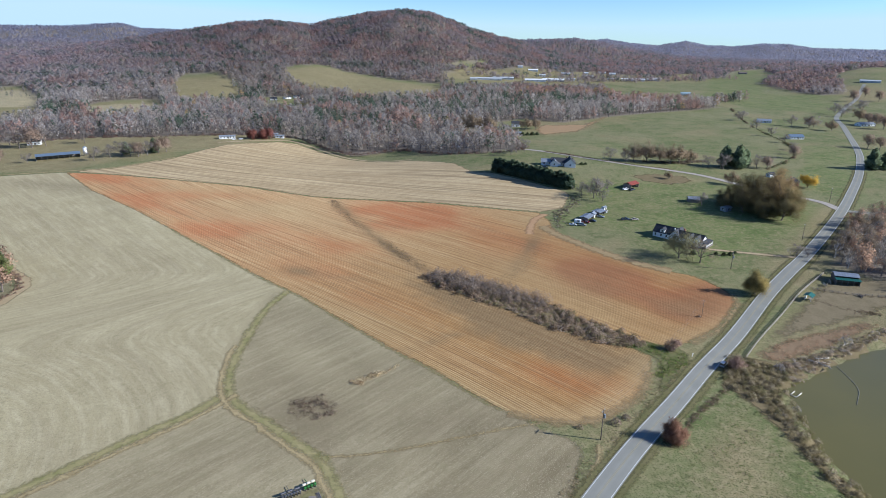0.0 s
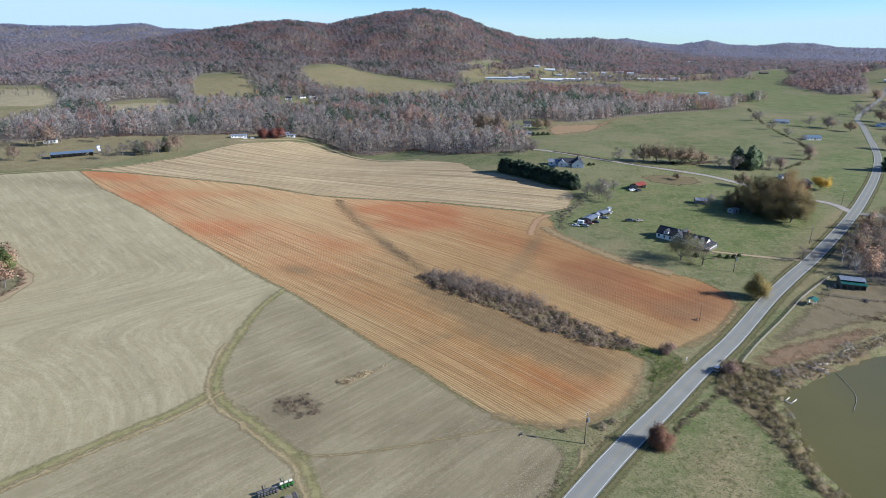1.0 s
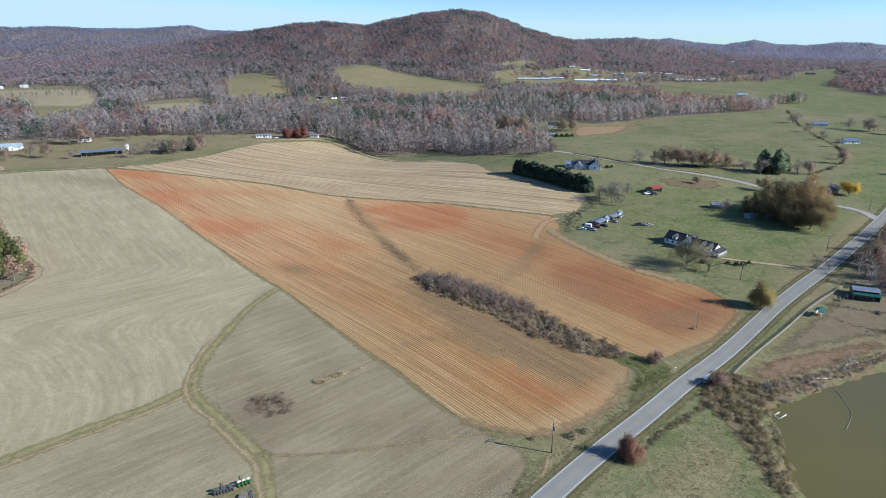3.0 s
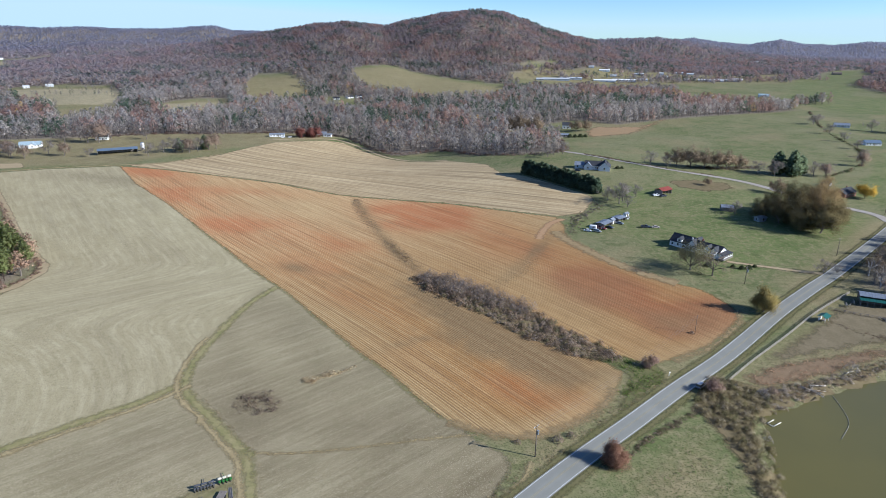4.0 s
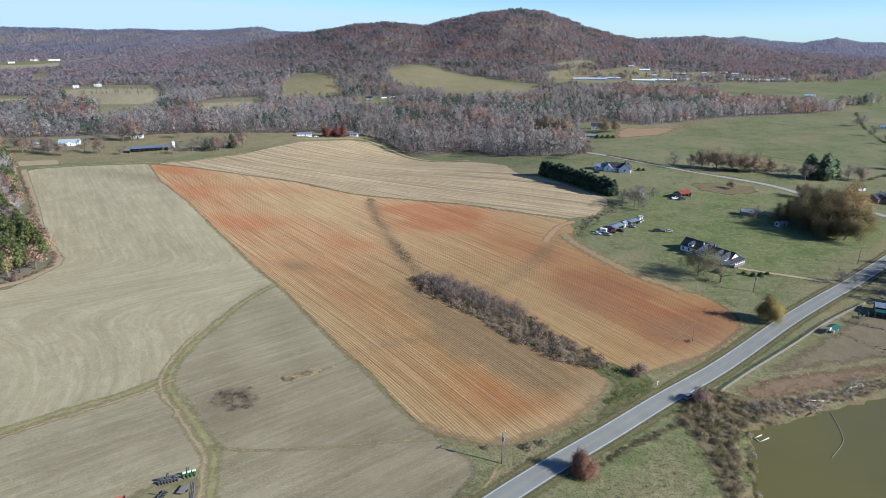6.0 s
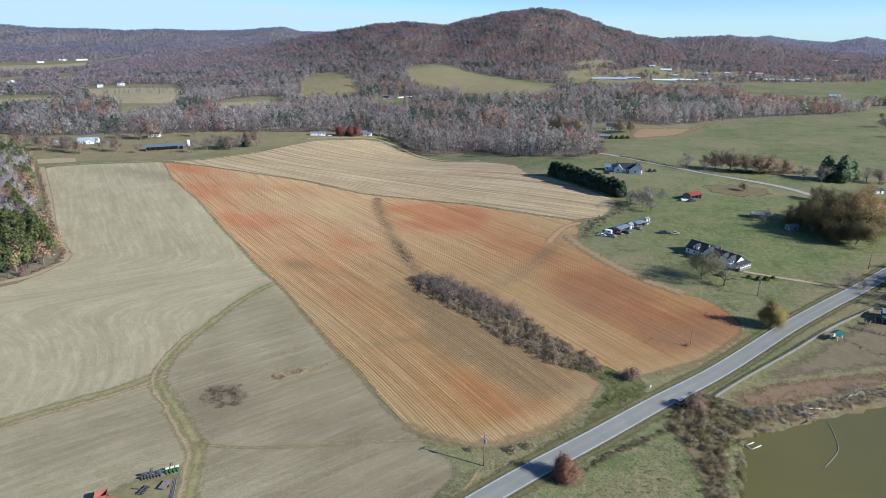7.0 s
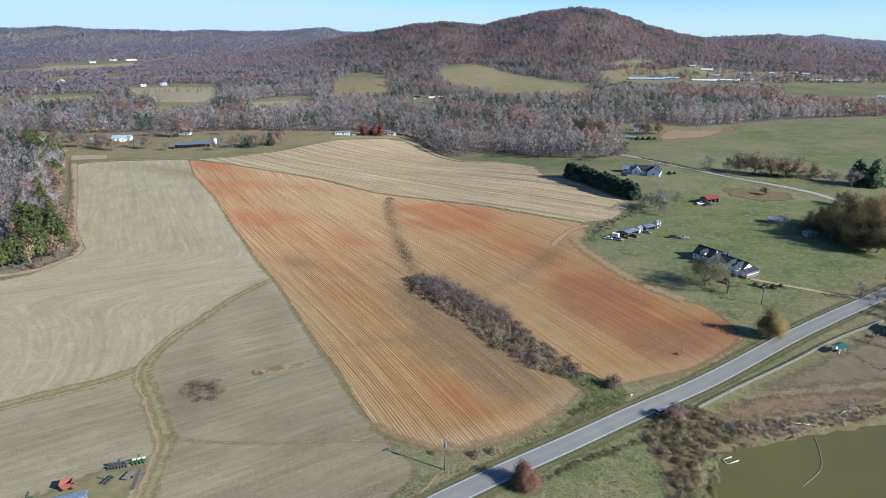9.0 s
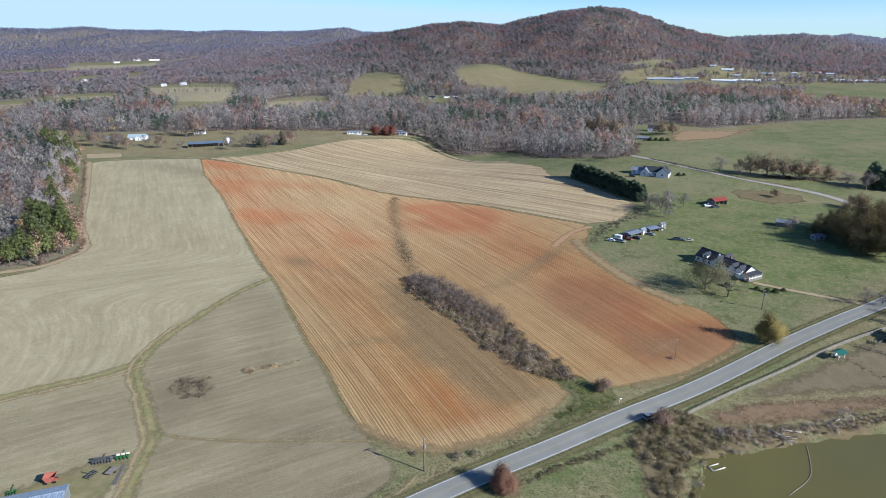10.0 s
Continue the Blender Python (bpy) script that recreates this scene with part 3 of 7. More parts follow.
def ribbon(name, line, width, lift, mat, columns=3, offset=0.0, ragged=0.0, seed=2, parent=None):
    """A strip along a line in plan; 'across' holds the metres from its middle."""
    d = np.gradient(line, axis=0)
    d /= np.linalg.norm(d, axis=1)[:, None]
    side = np.c_[d[:, 1], -d[:, 0]]
    w = np.linspace(-0.5, 0.5, columns)
    pts, acr = [], []
    for k in w:
        o = offset + k * width + (ragged * np.sign(k) * waves(line[:, 0], line[:, 1], 7, seed + int(k > 0)) if ragged else 0)
        pts.append(line + side * (np.zeros(len(line)) + o)[:, None])
        acr.append(np.zeros(len(line)) + o)
    pts = np.array(pts)
    n = len(line)
    idx = np.arange(columns * n).reshape(columns, n)
    q = np.stack([idx[:-1, :-1], idx[1:, :-1], idx[1:, 1:], idx[:-1, 1:]], -1).reshape(-1, 4)
    p = pts.reshape(-1, 2)
    return mesh_of(name, np.c_[p, height(p[:, 0], p[:, 1]) + lift], q, mat, parent, smooth=True, across=np.array(acr).ravel(), edge=np.repeat(width * (0.5 - np.abs(w)), n))


# ---- fields ----
LEFT_EDGE = [(-228, 554), (-190, 481), (-150, 419), (-117, 363), (-90, 318), (-68, 281), (-51, 256), (-33, 224), (-20, 201), (-10, 186), (-2, 172), (6, 158), (13, 150)]
DIVIDE = [(-186, 535), (-132, 504), (-83, 477), (-37, 440), (-17, 430), (11, 417), (42, 401), (75, 376), (104, 356)]
SOIL = LEFT_EDGE + [(21, 145), (34, 142), (42, 145), (52, 150), (63, 159), (71, 169), (77, 180), (88, 182), (101, 187), (116, 194), (130, 204), (142, 215), (145, 223),
                    (144, 231), (140, 243), (131, 251), (113, 277), (99, 318), (104, 340)] + DIVIDE[::-1]
STUBBLE = DIVIDE + [(123, 359), (139, 386), (139, 396), (126, 422), (106, 460), (93, 468), (88, 507), (59, 552), (30, 568), (8, 600), (-15, 643), (-40, 680),
                    (-58, 685), (-110, 662), (-133, 630), (-153, 595), (-194, 562), (-228, 556)]
GREY = [(-316, 538), (-284, 548), (-230, 554)] + [(x + 1.6, y + 0.8) for x, y in LEFT_EDGE] + [(18, 143), (28, 136), (20, 122), (8, 105), (-10, 60), (-300, 60), (-420, 150), (-420, 200),
        (-240, 228), (-193, 250), (-175, 263), (-169, 284), (-173, 303), (-203, 340), (-257, 424), (-320, 520)]


def gauss(x, y, cx, cy, long, wide, turn):
    c, s = math.cos(radians(turn)), math.sin(radians(turn))
    u, v = (x - cx) * c + (y - cy) * s, -(x - cx) * s + (y - cy) * c
    return np.exp(-(u / long) ** 2 - (v / wide) ** 2)


def soil_fields(x, y):
    wob = 1 + 0.35 * waves(x, y, 45, 11)
    red = 1.12 * sum(a * gauss(x, y, g[0], g[1], 1.12 * g[2], 1.15 * g[3], g[4]) for a, g in RED_SPOTS) * wob
    dark = sum(a * gauss(x, y, *g) for a, g in DARK_SPOTS) * wob
    dark = np.maximum(dark, 0.85 * step(inside(x, y, WEEDY) + 0.3 + 3.5 * waves(x, y, 17, 12) + 2.5 * waves(x, y, 6, 13), -7, 9))
    straw = step(-inside(x, y, SOIL), -14, 0) * step(y, 260, 150) + sum(a * gauss(x, y, *g) for a, g in STRAW_SPOTS)
    return dict(far_light=step(y - 0.6 * x, 190, 430), red=np.clip(red, 0, 1), dark=np.clip(dark, 0, 1), straw=np.clip(straw, 0, 1), across=0.839 * x + 0.545 * y + 2.5 * waves(x, y, 260, 15), along=0.545 * x - 0.839 * y)


WEEDY = [(-3, 266), (3, 244), (16, 207), (25, 191), (35, 180), (45, 169), (60, 165), (76, 177), (64, 192), (48, 212), (30, 240), (12, 260)]
# strength, then x, y, half length, half width, turn of the long axis
RED_SPOTS = [(0.45, (96, 242, 46, 22, -48)), (1.1, (-193, 523, 50, 13, -40)), (0.55, (-131, 428, 30, 14, -44)), (1.0, (-91, 363, 34, 24, -44)), (0.5, (-31, 322, 28, 18, -53)), (1.1, (20, 386, 32, 27, -59)), (0.4, (8, 366, 26, 22, -30)), (0.5, (47, 355, 28, 17, -49)),
             (1.25, (106, 236, 26, 12, -44)), (0.5, (94, 250, 14, 10, -51)), (0.32, (-37, 276, 28, 14, -47)), (0.7, (142, 227, 10, 13, -39)), (0.22, (-1, 190, 24, 10, -46)), (0.5, (46, 164, 20, 11, -27)), (0.45, (61, 307, 24, 19, -44)),
             (0.6, (-112, 455, 44, 13, -22)), (0.45, (-160, 452, 24, 12, -55)), (0.22, (-59, 305, 26, 15, -36)), (0.4, (88, 279, 28, 16, -59)), (0.2, (31, 180, 20, 11, -50)), (0.6, (120, 216, 24, 13, 20)), (0.35, (-150, 440, 40, 9, -55)), (0.3, (-14, 236, 34, 12, -48))]
DARK_SPOTS = [(0.25, (82, 234, 42, 16, -50)), (0.6, (66, 176, 20, 9, -50)), (0.65, (-16, 391, 36, 3.4, 101)), (0.7, (-3, 323, 45, 3.4, 101)), (0.7, (8, 287, 29, 3.2, 106)), (0.6, (79, 305, 26, 3.6, 59)), (0.55, (58, 273, 32, 3.6, 54)), (0.75, (-49, 286, 10, 5.5, -43)), (0.4, (-27, 272, 18, 3, -24)),
              (0.5, (-3, 202, 18, 2.2, -157)), (0.5, (19, 211, 16, 2.2, -161)), (0.35, (136, 275, 20, 11, 156)), (0.4, (74, 172, 14, 7, -136)), (0.3, (98, 255, 44, 22, -55)), (0.3, (122, 215, 28, 16, 35))]
STRAW_SPOTS = [(0.7, (-67, 406, 44, 28, -45)), (0.55, (-20, 358, 36, 14, -65)), (0.45, (-128, 473, 40, 16, -29)), (0.6, (55, 274, 36, 14, -61)), (0.55, (70, 224, 32, 13, -56)), (0.55, (-34, 240, 36, 10, -53)), (0.45, (-70, 335, 28, 14, -53)),
               (0.9, (43, 149, 24, 5, 33)), (0.9, (111, 188, 34, 5, 35)), (0.6, (61, 413, 50, 8, -47)), (0.8, (96, 346, 10, 10, 4)), (0.6, (5, 270, 6, 5, -23)), (0.5, (-100, 400, 40, 12, -40)), (0.45, (-10, 210, 40, 8, -55))]


def stubble_fields(x, y):
    a = radians(53.5)
    return dict(across=x * math.cos(a) + y * math.sin(a) + 14 * waves(x, y, 420, 9), along=y * math.cos(a) - x * math.sin(a))


def grey_fields(x, y):
    a = radians(30)
    curve = np.hypot(x + 190, y - 150)
    k = step(y, 300, 220)
    across = (x * math.cos(a) + y * math.sin(a)) * (1 - k) + curve * k
    along = (y * math.cos(a) - x * math.sin(a)) * (1 - k) + 140 * np.arctan2(y - 150, x + 190) * k
    b = radians(34)
    near = np.maximum(inside(x, y, EAST_PART), inside(x, y, SOUTH_PART)) > 0
    across = np.where(near, y * math.cos(b) - x * math.sin(b), across)
    along = np.where(near, x * math.cos(b) + y * math.sin(b), along)
    dark = step(inside(x, y, EAST_PART), -3, 4) * (0.66 + 0.12 * waves(x, y, 40, 21) + 0.3 * step(x, -35, 15)) + 0.25 * step(inside(x, y, SOUTH_PART), -3, 4) + 0.5 * gauss(x, y, -75, 150, 40, 22, 20) + 0.5 * gauss(x, y, -215, 500, 60, 14, -30) + 0.5 * gauss(x, y, -49, 168, 8, 6, 0)
    return dict(across=across, along=along, dark=np.clip(dark, 0, 1))


EAST_PART = [(-62, 264), (-74, 215), (-76, 195), (-74, 180), (-60, 160), (-48, 143), (-44, 128), (-40, 60), (60, 60), (40, 140), (-10, 190), (-50, 255)]
SOUTH_PART = [(-74, 183), (-85, 173), (-96, 166), (-108, 158), (-135, 140), (-170, 118), (-250, 60), (-38, 60), (-38, 100), (-48, 143), (-63, 164), (-72, 176)]
red_field = drape("harvested_field", SOIL, 0.1, M_SOIL, 4.0, 0.5, 3, soil_fields)
tagged(red_field, "harvested red clay field with pale straw rows", "field", kind="structure")
tan_field = drape("stubble_field", STUBBLE, 0.1, M_TAN, 6.0, 0.7, 4, stubble_fields)
tagged(tan_field, "pale tan corn stubble field on the rise", "field", kind="structure")
grey_field = drape("bean_field", GREY, 0.08, M_GREY, 4.5, 0.6, 5, grey_fields)
tagged(grey_field, "grey-tan bean stubble field with faint wheel tracks", "field", kind="structure")

# tracks of grass through the fields
PATH_A = smooth_line([(-55, 262), (-64, 244), (-70, 222), (-74, 204), (-75, 188), (-72, 176), (-63, 164), (-54, 151), (-48, 143), (-45, 132), (-42, 119), (-38, 100)], 2.5)
PATH_B = smooth_line([(-74, 183), (-85, 173), (-96, 166), (-108, 158), (-135, 140), (-170, 118)], 2.5)
PATH_C = smooth_line([(-48, 144), (-35, 142.5), (-19, 143), (-4, 144.5), (6, 145.5), (18, 146)], 2.5)
for line, w, what, mat, lab in ((PATH_A, 5.2, "field_track", M_TRACK, "mown green grass track between the stubble fields"),
                                (PATH_B, 5.4, "field_track", M_TRACK, "mown green grass track across grey stubble"),
                                (PATH_C, 2.0, "terrace_strip", M_STRAW, "thin strip of dry straw grass"),
                                (smooth_line(LEFT_EDGE[3:], 2.5), 2.2, "field_margin", M_TRACK, "grass margin between red soil and grey stubble")):
    tagged(ribbon(what, line, w, 0.14, mat, 5, 0.0, 0.4, 7), lab, "track", kind="structure")
tagged(ribbon("track_verge", PATH_B, 3.0, 0.19, M_STRAW, 5, -3.0, 0.5, 12), "rough dry grass along the field track", "verge", kind="structure")
tagged(ribbon("track_verge", PATH_A[20:], 3.0, 0.19, M_STRAW, 5, 2.6, 0.6, 14), "rough dry grass along the field track", "verge", kind="structure")
tagged(ribbon("farm_track", smooth_line([(-120, 672), (-62, 691), (-40, 686), (-13, 648), (10, 604), (32, 573), (60, 557)], 4), 5.5, 0.16, M_PALE, 5, 0, 0.4, 15), "pale farm track round the stubble", "track", kind="structure")
tagged(ribbon("field_bank", smooth_line([(98, 330), (99, 318), (105, 298), (113, 279), (124, 262), (133, 252)], 3), 10.0, 0.16, M_RIM, 7, 2.6, 0.6, 17), "pale straw bank between red soil and lawn", "bank", kind="structure")
tagged(ribbon("farm_track", smooth_line([(-316, 541), (-284, 551), (-228, 558), (-190, 566), (-150, 600)], 4), 4.0, 0.16, M_STRAW, 5, 0, 0.4, 16), "pale farm track along the field end", "track", kind="structure")

tagged(ribbon("wood_margin", smooth_line([(-322, 535), (-252, 425), (-200, 341), (-170, 300), (-168, 282), (-178, 264), (-230, 240)], 3), 6.0, 0.15, M_PALE, 5, 2.2, 0.6, 18), "pale dry strip along the wood's edge", "verge", kind="structure")
tagged(drape("garden_plot", [(-353, 573), (-317, 578), (-305, 556), (-338, 549)], 0.12, M_PALE, 4.0, 0.8, 19), "pale fallow garden plot by the wood", "plot", kind="structure")
tagged(drape("bare_soil_lot", [(226, 655), (240, 705), (263, 741), (318, 734), (376, 797), (402, 819), (378, 785), (330, 725), (288, 678)], 0.12, M_CLAY, 6.0, 3.0, 20), "bare tan lot behind the cottage", "lot", kind="structure")
tagged(drape("rough_patch", [(206, 424), (232, 430), (254, 420), (250, 405), (226, 396), (208, 408)], 0.12, M_WEED, 5.0, 2.0, 22), "rough patch of dead brown weeds in the pasture", "weeds", kind="structure")

tagged(ribbon("field_edge", smooth_line([(31, 133), (27, 126), (21, 119), (14, 112), (4, 102)], 2.5), 2.6, 0.16, M_STRAW, 5, 0, 0.5, 56), "strip of tan straw along the end of the grey field", "verge", kind="structure")
tagged(ribbon("clay_strip", smooth_line([(106, 351), (96, 344), (88, 331), (82, 318)], 2.5), 6.0, 0.16, M_CLAYSTRIP, 5, 0, 0.5, 55), "bare orange clay strip beside the gully", "strip", kind="structure")
for rim, seed in (([(10, 153), (21, 146), (34, 143.5), (42, 146), (52, 151), (62, 159), (69, 168)], 51), ([(98, 185), (116, 193), (130, 203), (141, 213), (145, 223)], 53)):
    tagged(ribbon("field_rim", smooth_line(rim, 2.5), 5.5, 0.17, M_RIM, 7, -0.4, 0.6, seed), "pale straw rim at the end of the red field", "verge", kind="structure")

# ---- road ----
ROAD = smooth_line([(-60, 48), (-15, 84), (25, 117), (46, 133.5), (67, 149), (92, 168), (119, 187), (158, 216), (188, 236), (213, 252), (258, 284), (300, 316), (343, 351),
                    (415, 412), (484, 476), (532, 526), (589, 590), (665, 675), (735, 755), (876, 876), (1005, 980), (1200, 1150)], 4)
road = tagged(ribbon("road", ROAD, 6.6, 0.22, M_ROAD, 7), "sun-bleached grey two-lane asphalt road", "road", kind="structure")
for off, w, mat in ((-2.9, 0.16, M_LINE), (2.9, 0.16, M_LINE), (-0.17, 0.13, M_YELLOW), (0.17, 0.13, M_YELLOW)):
    ribbon("line", ROAD[:200], w, 0.24, mat, 2, off, parent=road)
for off, seed in ((-4.4, 21), (4.4, 23)):
    tagged(ribbon("road_verge", ROAD[:150], 3.6, 0.17, M_PATH, 5, off, 0.4, seed), "short grass verge beside the road", "verge", kind="structure")
tagged(ribbon("gravel_lane", smooth_line([(165, 545), (178, 524), (197, 494), (228, 462), (250, 445), (268, 428), (276, 412), (285, 385), (298, 356), (306, 338), (302, 318)], 4), 7.4, 0.2, M_GRAVEL, 5, 0, 0.3, 25),
       "pale gravel lane past the farmhouse", "lane", kind="structure")
tagged(ribbon("side_road", smooth_line([(305, 316), (318, 309), (345, 302), (420, 290)], 4), 6.0, 0.2, M_ROAD, 3), "grey asphalt side road at the junction", "road", kind="structure")
tagged(ribbon("driveway", smooth_line([(213, 247), (196, 256), (178, 266), (168, 272)], 3), 4.0, 0.18, M_PALE, 5, 0, 0.3, 27), "worn grass driveway to the white house", "driveway", kind="structure")

THICKET = [(8, 266), (14, 271), (22, 266), (37, 251), (45, 241), (56, 227), (66, 210), (75, 197), (80, 190), (76, 185), (70, 185), (59, 191), (51, 200), (42, 210), (33, 226), (23, 238), (11, 255)]
# weedy ground where the thicket meets the road
tagged(drape("weedy_corner", [(63, 156), (72, 166), (76, 176), (70, 187), (80, 191), (90, 184), (93, 178), (88, 172), (77, 163), (68, 155)], 0.13, M_GREENWEED, 2.0, 1.2, 33), "green weeds at the end of the thicket", "weeds", kind="structure")
tagged(drape("trampled_straw", [(-51, 146), (-47, 147), (-44, 144), (-45, 140), (-49, 141)], 0.2, M_TRACK, 2.0, 0.8, 41), "pale trampled straw where the tracks meet", "straw", kind="structure")
tagged(drape("bare_yard", [(-80, 112), (-74, 120), (-62, 128), (-52, 135), (-47, 134), (-45, 124), (-48, 108), (-60, 100)], 0.13, M_YARD, 2.5, 1.6, 34), "worn grassy yard for farm machines", "yard", kind="structure")
tagged(drape("brush_ground", THICKET, 0.13, M_WEED, 4.0, 1.0, 35), "dead weeds and litter under the thicket", "weeds", kind="structure")
tagged(drape("bank", [(102, 172), (112, 173), (122, 167), (146, 169), (170, 174.5), (188, 179), (190, 172), (172, 167), (157, 162.5), (146, 160), (138, 157), (131, 154), (119, 151.5), (113, 148.5), (109, 143.5), (106, 137.5), (100, 124.5), (95, 109.5),
                           (92, 98), (84, 98), (87, 118), (90, 132), (91, 148), (89, 156), (95, 163)], 0.12, M_WEED, 3.0, 0.8, 37), "dead brown weeds on the pond bank", "bank", kind="structure")

tagged(drape("paddock_ground", [(117, 174), (150, 195), (186, 217), (206, 228), (232, 214), (205, 192), (185, 188), (160, 186), (128, 180)], 0.11, M_DIRT, 4.0, 1.5, 43), "trodden brown earth and thin grass of the horse paddock", "paddock", kind="structure")
tagged(drape("leaf_litter", [(50, 126.5), (55, 126), (59, 129), (58.5, 133), (54, 134.5), (50.5, 132)], 0.14, M_SEDGE, 1.5, 0.8, 44), "fallen rust-red leaves below the roadside tree", "leaves", kind="structure")
tagged(drape("sedge_ground", [(117, 173), (128, 178), (141, 182), (160, 184), (182, 187), (187, 181), (168, 176), (150, 171), (132, 167), (120, 166)], 0.16, M_SEDGE, 3.0, 1.2, 42), "rusty broomsedge above the pond bank", "sedge", kind="structure")

# ---- pond ----
pond = drape("water", POND, 0, M_WATER, 8.0, 0.5, 31, flat=POND_Z)
tagged(pond, "murky olive-brown farm pond", "pond", kind="structure")

# ---- trees ----


def tubes(segs, sides=5):
    """Tapered tubes along segments (p, q, r_p, r_q)."""
    v, f = [], []
    for p, q, a, b in segs:
        d = (q - p) / (np.linalg.norm(q - p) + 1e-9)
        u = np.cross(d, (0.3, 0.9, 0.1))
        u /= np.linalg.norm(u) + 1e-9
        w = np.cross(d, u)
        ang = np.arange(sides) * 6.2832 / sides
        ring = np.cos(ang)[:, None] * u + np.sin(ang)[:, None] * w
        k = len(v)
        v += list(p + ring * a) + list(q + ring * b)
        for i in range(sides):
            j = (i + 1) % sides
            f += [(k + i, k + j, k + sides + j), (k + i, k + sides + j, k + sides + i)]
    return np.array(v), np.array(f)


def limbs(rng, h, spread, levels=3, fork=0.3, first=6, lean=0.75):
    """A trunk with limbs that fork and rise. Returns segments and their tips."""
    base = h * 0.017 + 0.06
    segs, tips = [], []
    p = np.array([0.0, 0.0, -0.3])
    q = np.array([rng.normal(0, 0.02) * h, rng.normal(0, 0.02) * h, h * fork])
    segs.append((p, q, base * 1.35, base))

    def grow(p, d, length, r, level):
        bend = d + rng.normal(0, 0.16, 3)
        mid = p + d * length * 0.5
        end = mid + bend / np.linalg.norm(bend) * length * 0.5
        segs.append((p, mid, r, r * 0.8))
        segs.append((mid, end, r * 0.8, r * 0.55))
        if level == 0:
            tips.append((mid, end))
            return
        for _ in range(3 if level > 1 else rng.randint(2, 4)):
            k = rng.normal(0, 0.55, 3) + bend + (0, 0, 0.15)
            grow(end if rng.rand() < 0.6 else mid, k / np.linalg.norm(k), length * rng.uniform(0.55, 0.78), r * 0.5, level - 1)

    for k in range(first):
        a = k * 6.283 / first + rng.uniform(-0.4, 0.4)
        up = rng.uniform(0.6, 1.5) * lean
        d = np.array([math.cos(a), math.sin(a), up])
        d /= np.linalg.norm(d)
        start = q * rng.uniform(0.75, 1.0)
        grow(start, d, spread * rng.uniform(0.55, 0.75), base * 0.55, levels - 1)
    top = np.array([rng.normal(0, 0.1), rng.normal(0, 0.1), 1.0])
    grow(q, top, h * 0.3, base * 0.7, levels - 1)
    return segs, tips


def shards(rng, centres, size, flat=0.0, long=1.0):
    """Small leaf or twig triangles at the centres, turned at random; long > 1 makes twigs."""
    n = len(centres)
    a = rng.normal(0, 1, (n, 3))
    a[:, 2] *= 1 - flat
    if long > 1:
        a[:, 2] = np.abs(a[:, 2]) + 0.3
    a /= np.linalg.norm(a, axis=1)[:, None]
    b = np.cross(a, rng.normal(0, 1, (n, 3)))
    b /= np.linalg.norm(b, axis=1)[:, None] + 1e-9
    s = size * rng.uniform(0.6, 1.3, (n, 1))
    tri = np.stack([centres - a * s * long * 0.5 - b * s * 0.5, centres - a * s * long * 0.5 + b * s * 0.5, centres + a * s * long * 0.6], 1)
    return tri.reshape(-1, 3), np.arange(n * 3).reshape(-1, 3)


def outward(v, f, middle, up=0.25, rough=0.3, seed=0):
    """Faces turned to look away from the crown's middle, and soft normals to match."""
    rng = np.random.RandomState(seed)
    tri = v[f]
    mid = tri.mean(1)
    n = mid - np.asarray(middle)
    n /= np.linalg.norm(n, axis=1)[:, None] + 1e-9
    n = n + (0, 0, up) + rng.normal(0, rough, n.shape)
    n /= np.linalg.norm(n, axis=1)[:, None] + 1e-9
    flip = (np.cross(tri[:, 1] - tri[:, 0], tri[:, 2] - tri[:, 0]) * n).sum(1) < 0
    f = f.copy()
    f[flip] = f[flip][:, ::-1]
    out = np.zeros_like(v)
    out[f.ravel()] = np.repeat(n, 3, axis=0)
    return f, out


def crown_points(rng, tips, per_tip, radius):
    c = np.array([m + (e - m) * rng.uniform(0.1, 1.15) for m, e in tips for _ in range(per_tip)])
    return c + rng.normal(0, radius, c.shape)


def tint_of(n, colour):
    return np.tile(np.array(colour, np.float32), (n, 1))


BARK = (0.17, 0.145, 0.125)


def tree(name, label, h, spread, leaf, seed, leaf_size=0.45, per_tip=14, levels=3, bare=False, fork=0.3, bark=BARK, first=6, radius=0.55, thin=0.035):
    """A broadleaf tree at the origin: trunk with limbs, and a crown of leaves or twigs."""
    rng = np.random.RandomState(seed)
    segs, tips = limbs(rng, h, spread, levels, fork, first)
    top = max(e[2] for _, e in tips)
    k = h / top
    segs = [(p * (1, 1, k), q * (1, 1, k), a, b) for p, q, a, b in segs]
    tips = [(m * (1, 1, k), e * (1, 1, k)) for m, e in tips]
    root = tagged(new(name), label, "tree")
    v, f = tubes([s for s in segs if s[2] > 0.1], 5)
    v2, f2 = tubes([s for s in segs if thin < s[2] <= 0.1], 3)
    v, f = np.r_[v, v2], np.r_[f, f2 + len(v)]
    mesh_of("trunk", v, f, M_BARK, root, tint=tint_of(len(v), bark))
    v, f = shards(rng, crown_points(rng, tips, per_tip * (2 if bare else 3), radius), leaf_size * (0.35 if bare else 1), 0.0, 5.0 if bare else 1.0)
    f, soft = outward(v, f, (0, 0, h * (0.35 if bare else 0.45)), 0.25, 0.45 if bare else 0.25)
    mesh_of("crown", v, f, M_LEAF, root, smooth=True, tint=tint_of(len(v), leaf) * 1.35, custom_normal=soft)
    return root


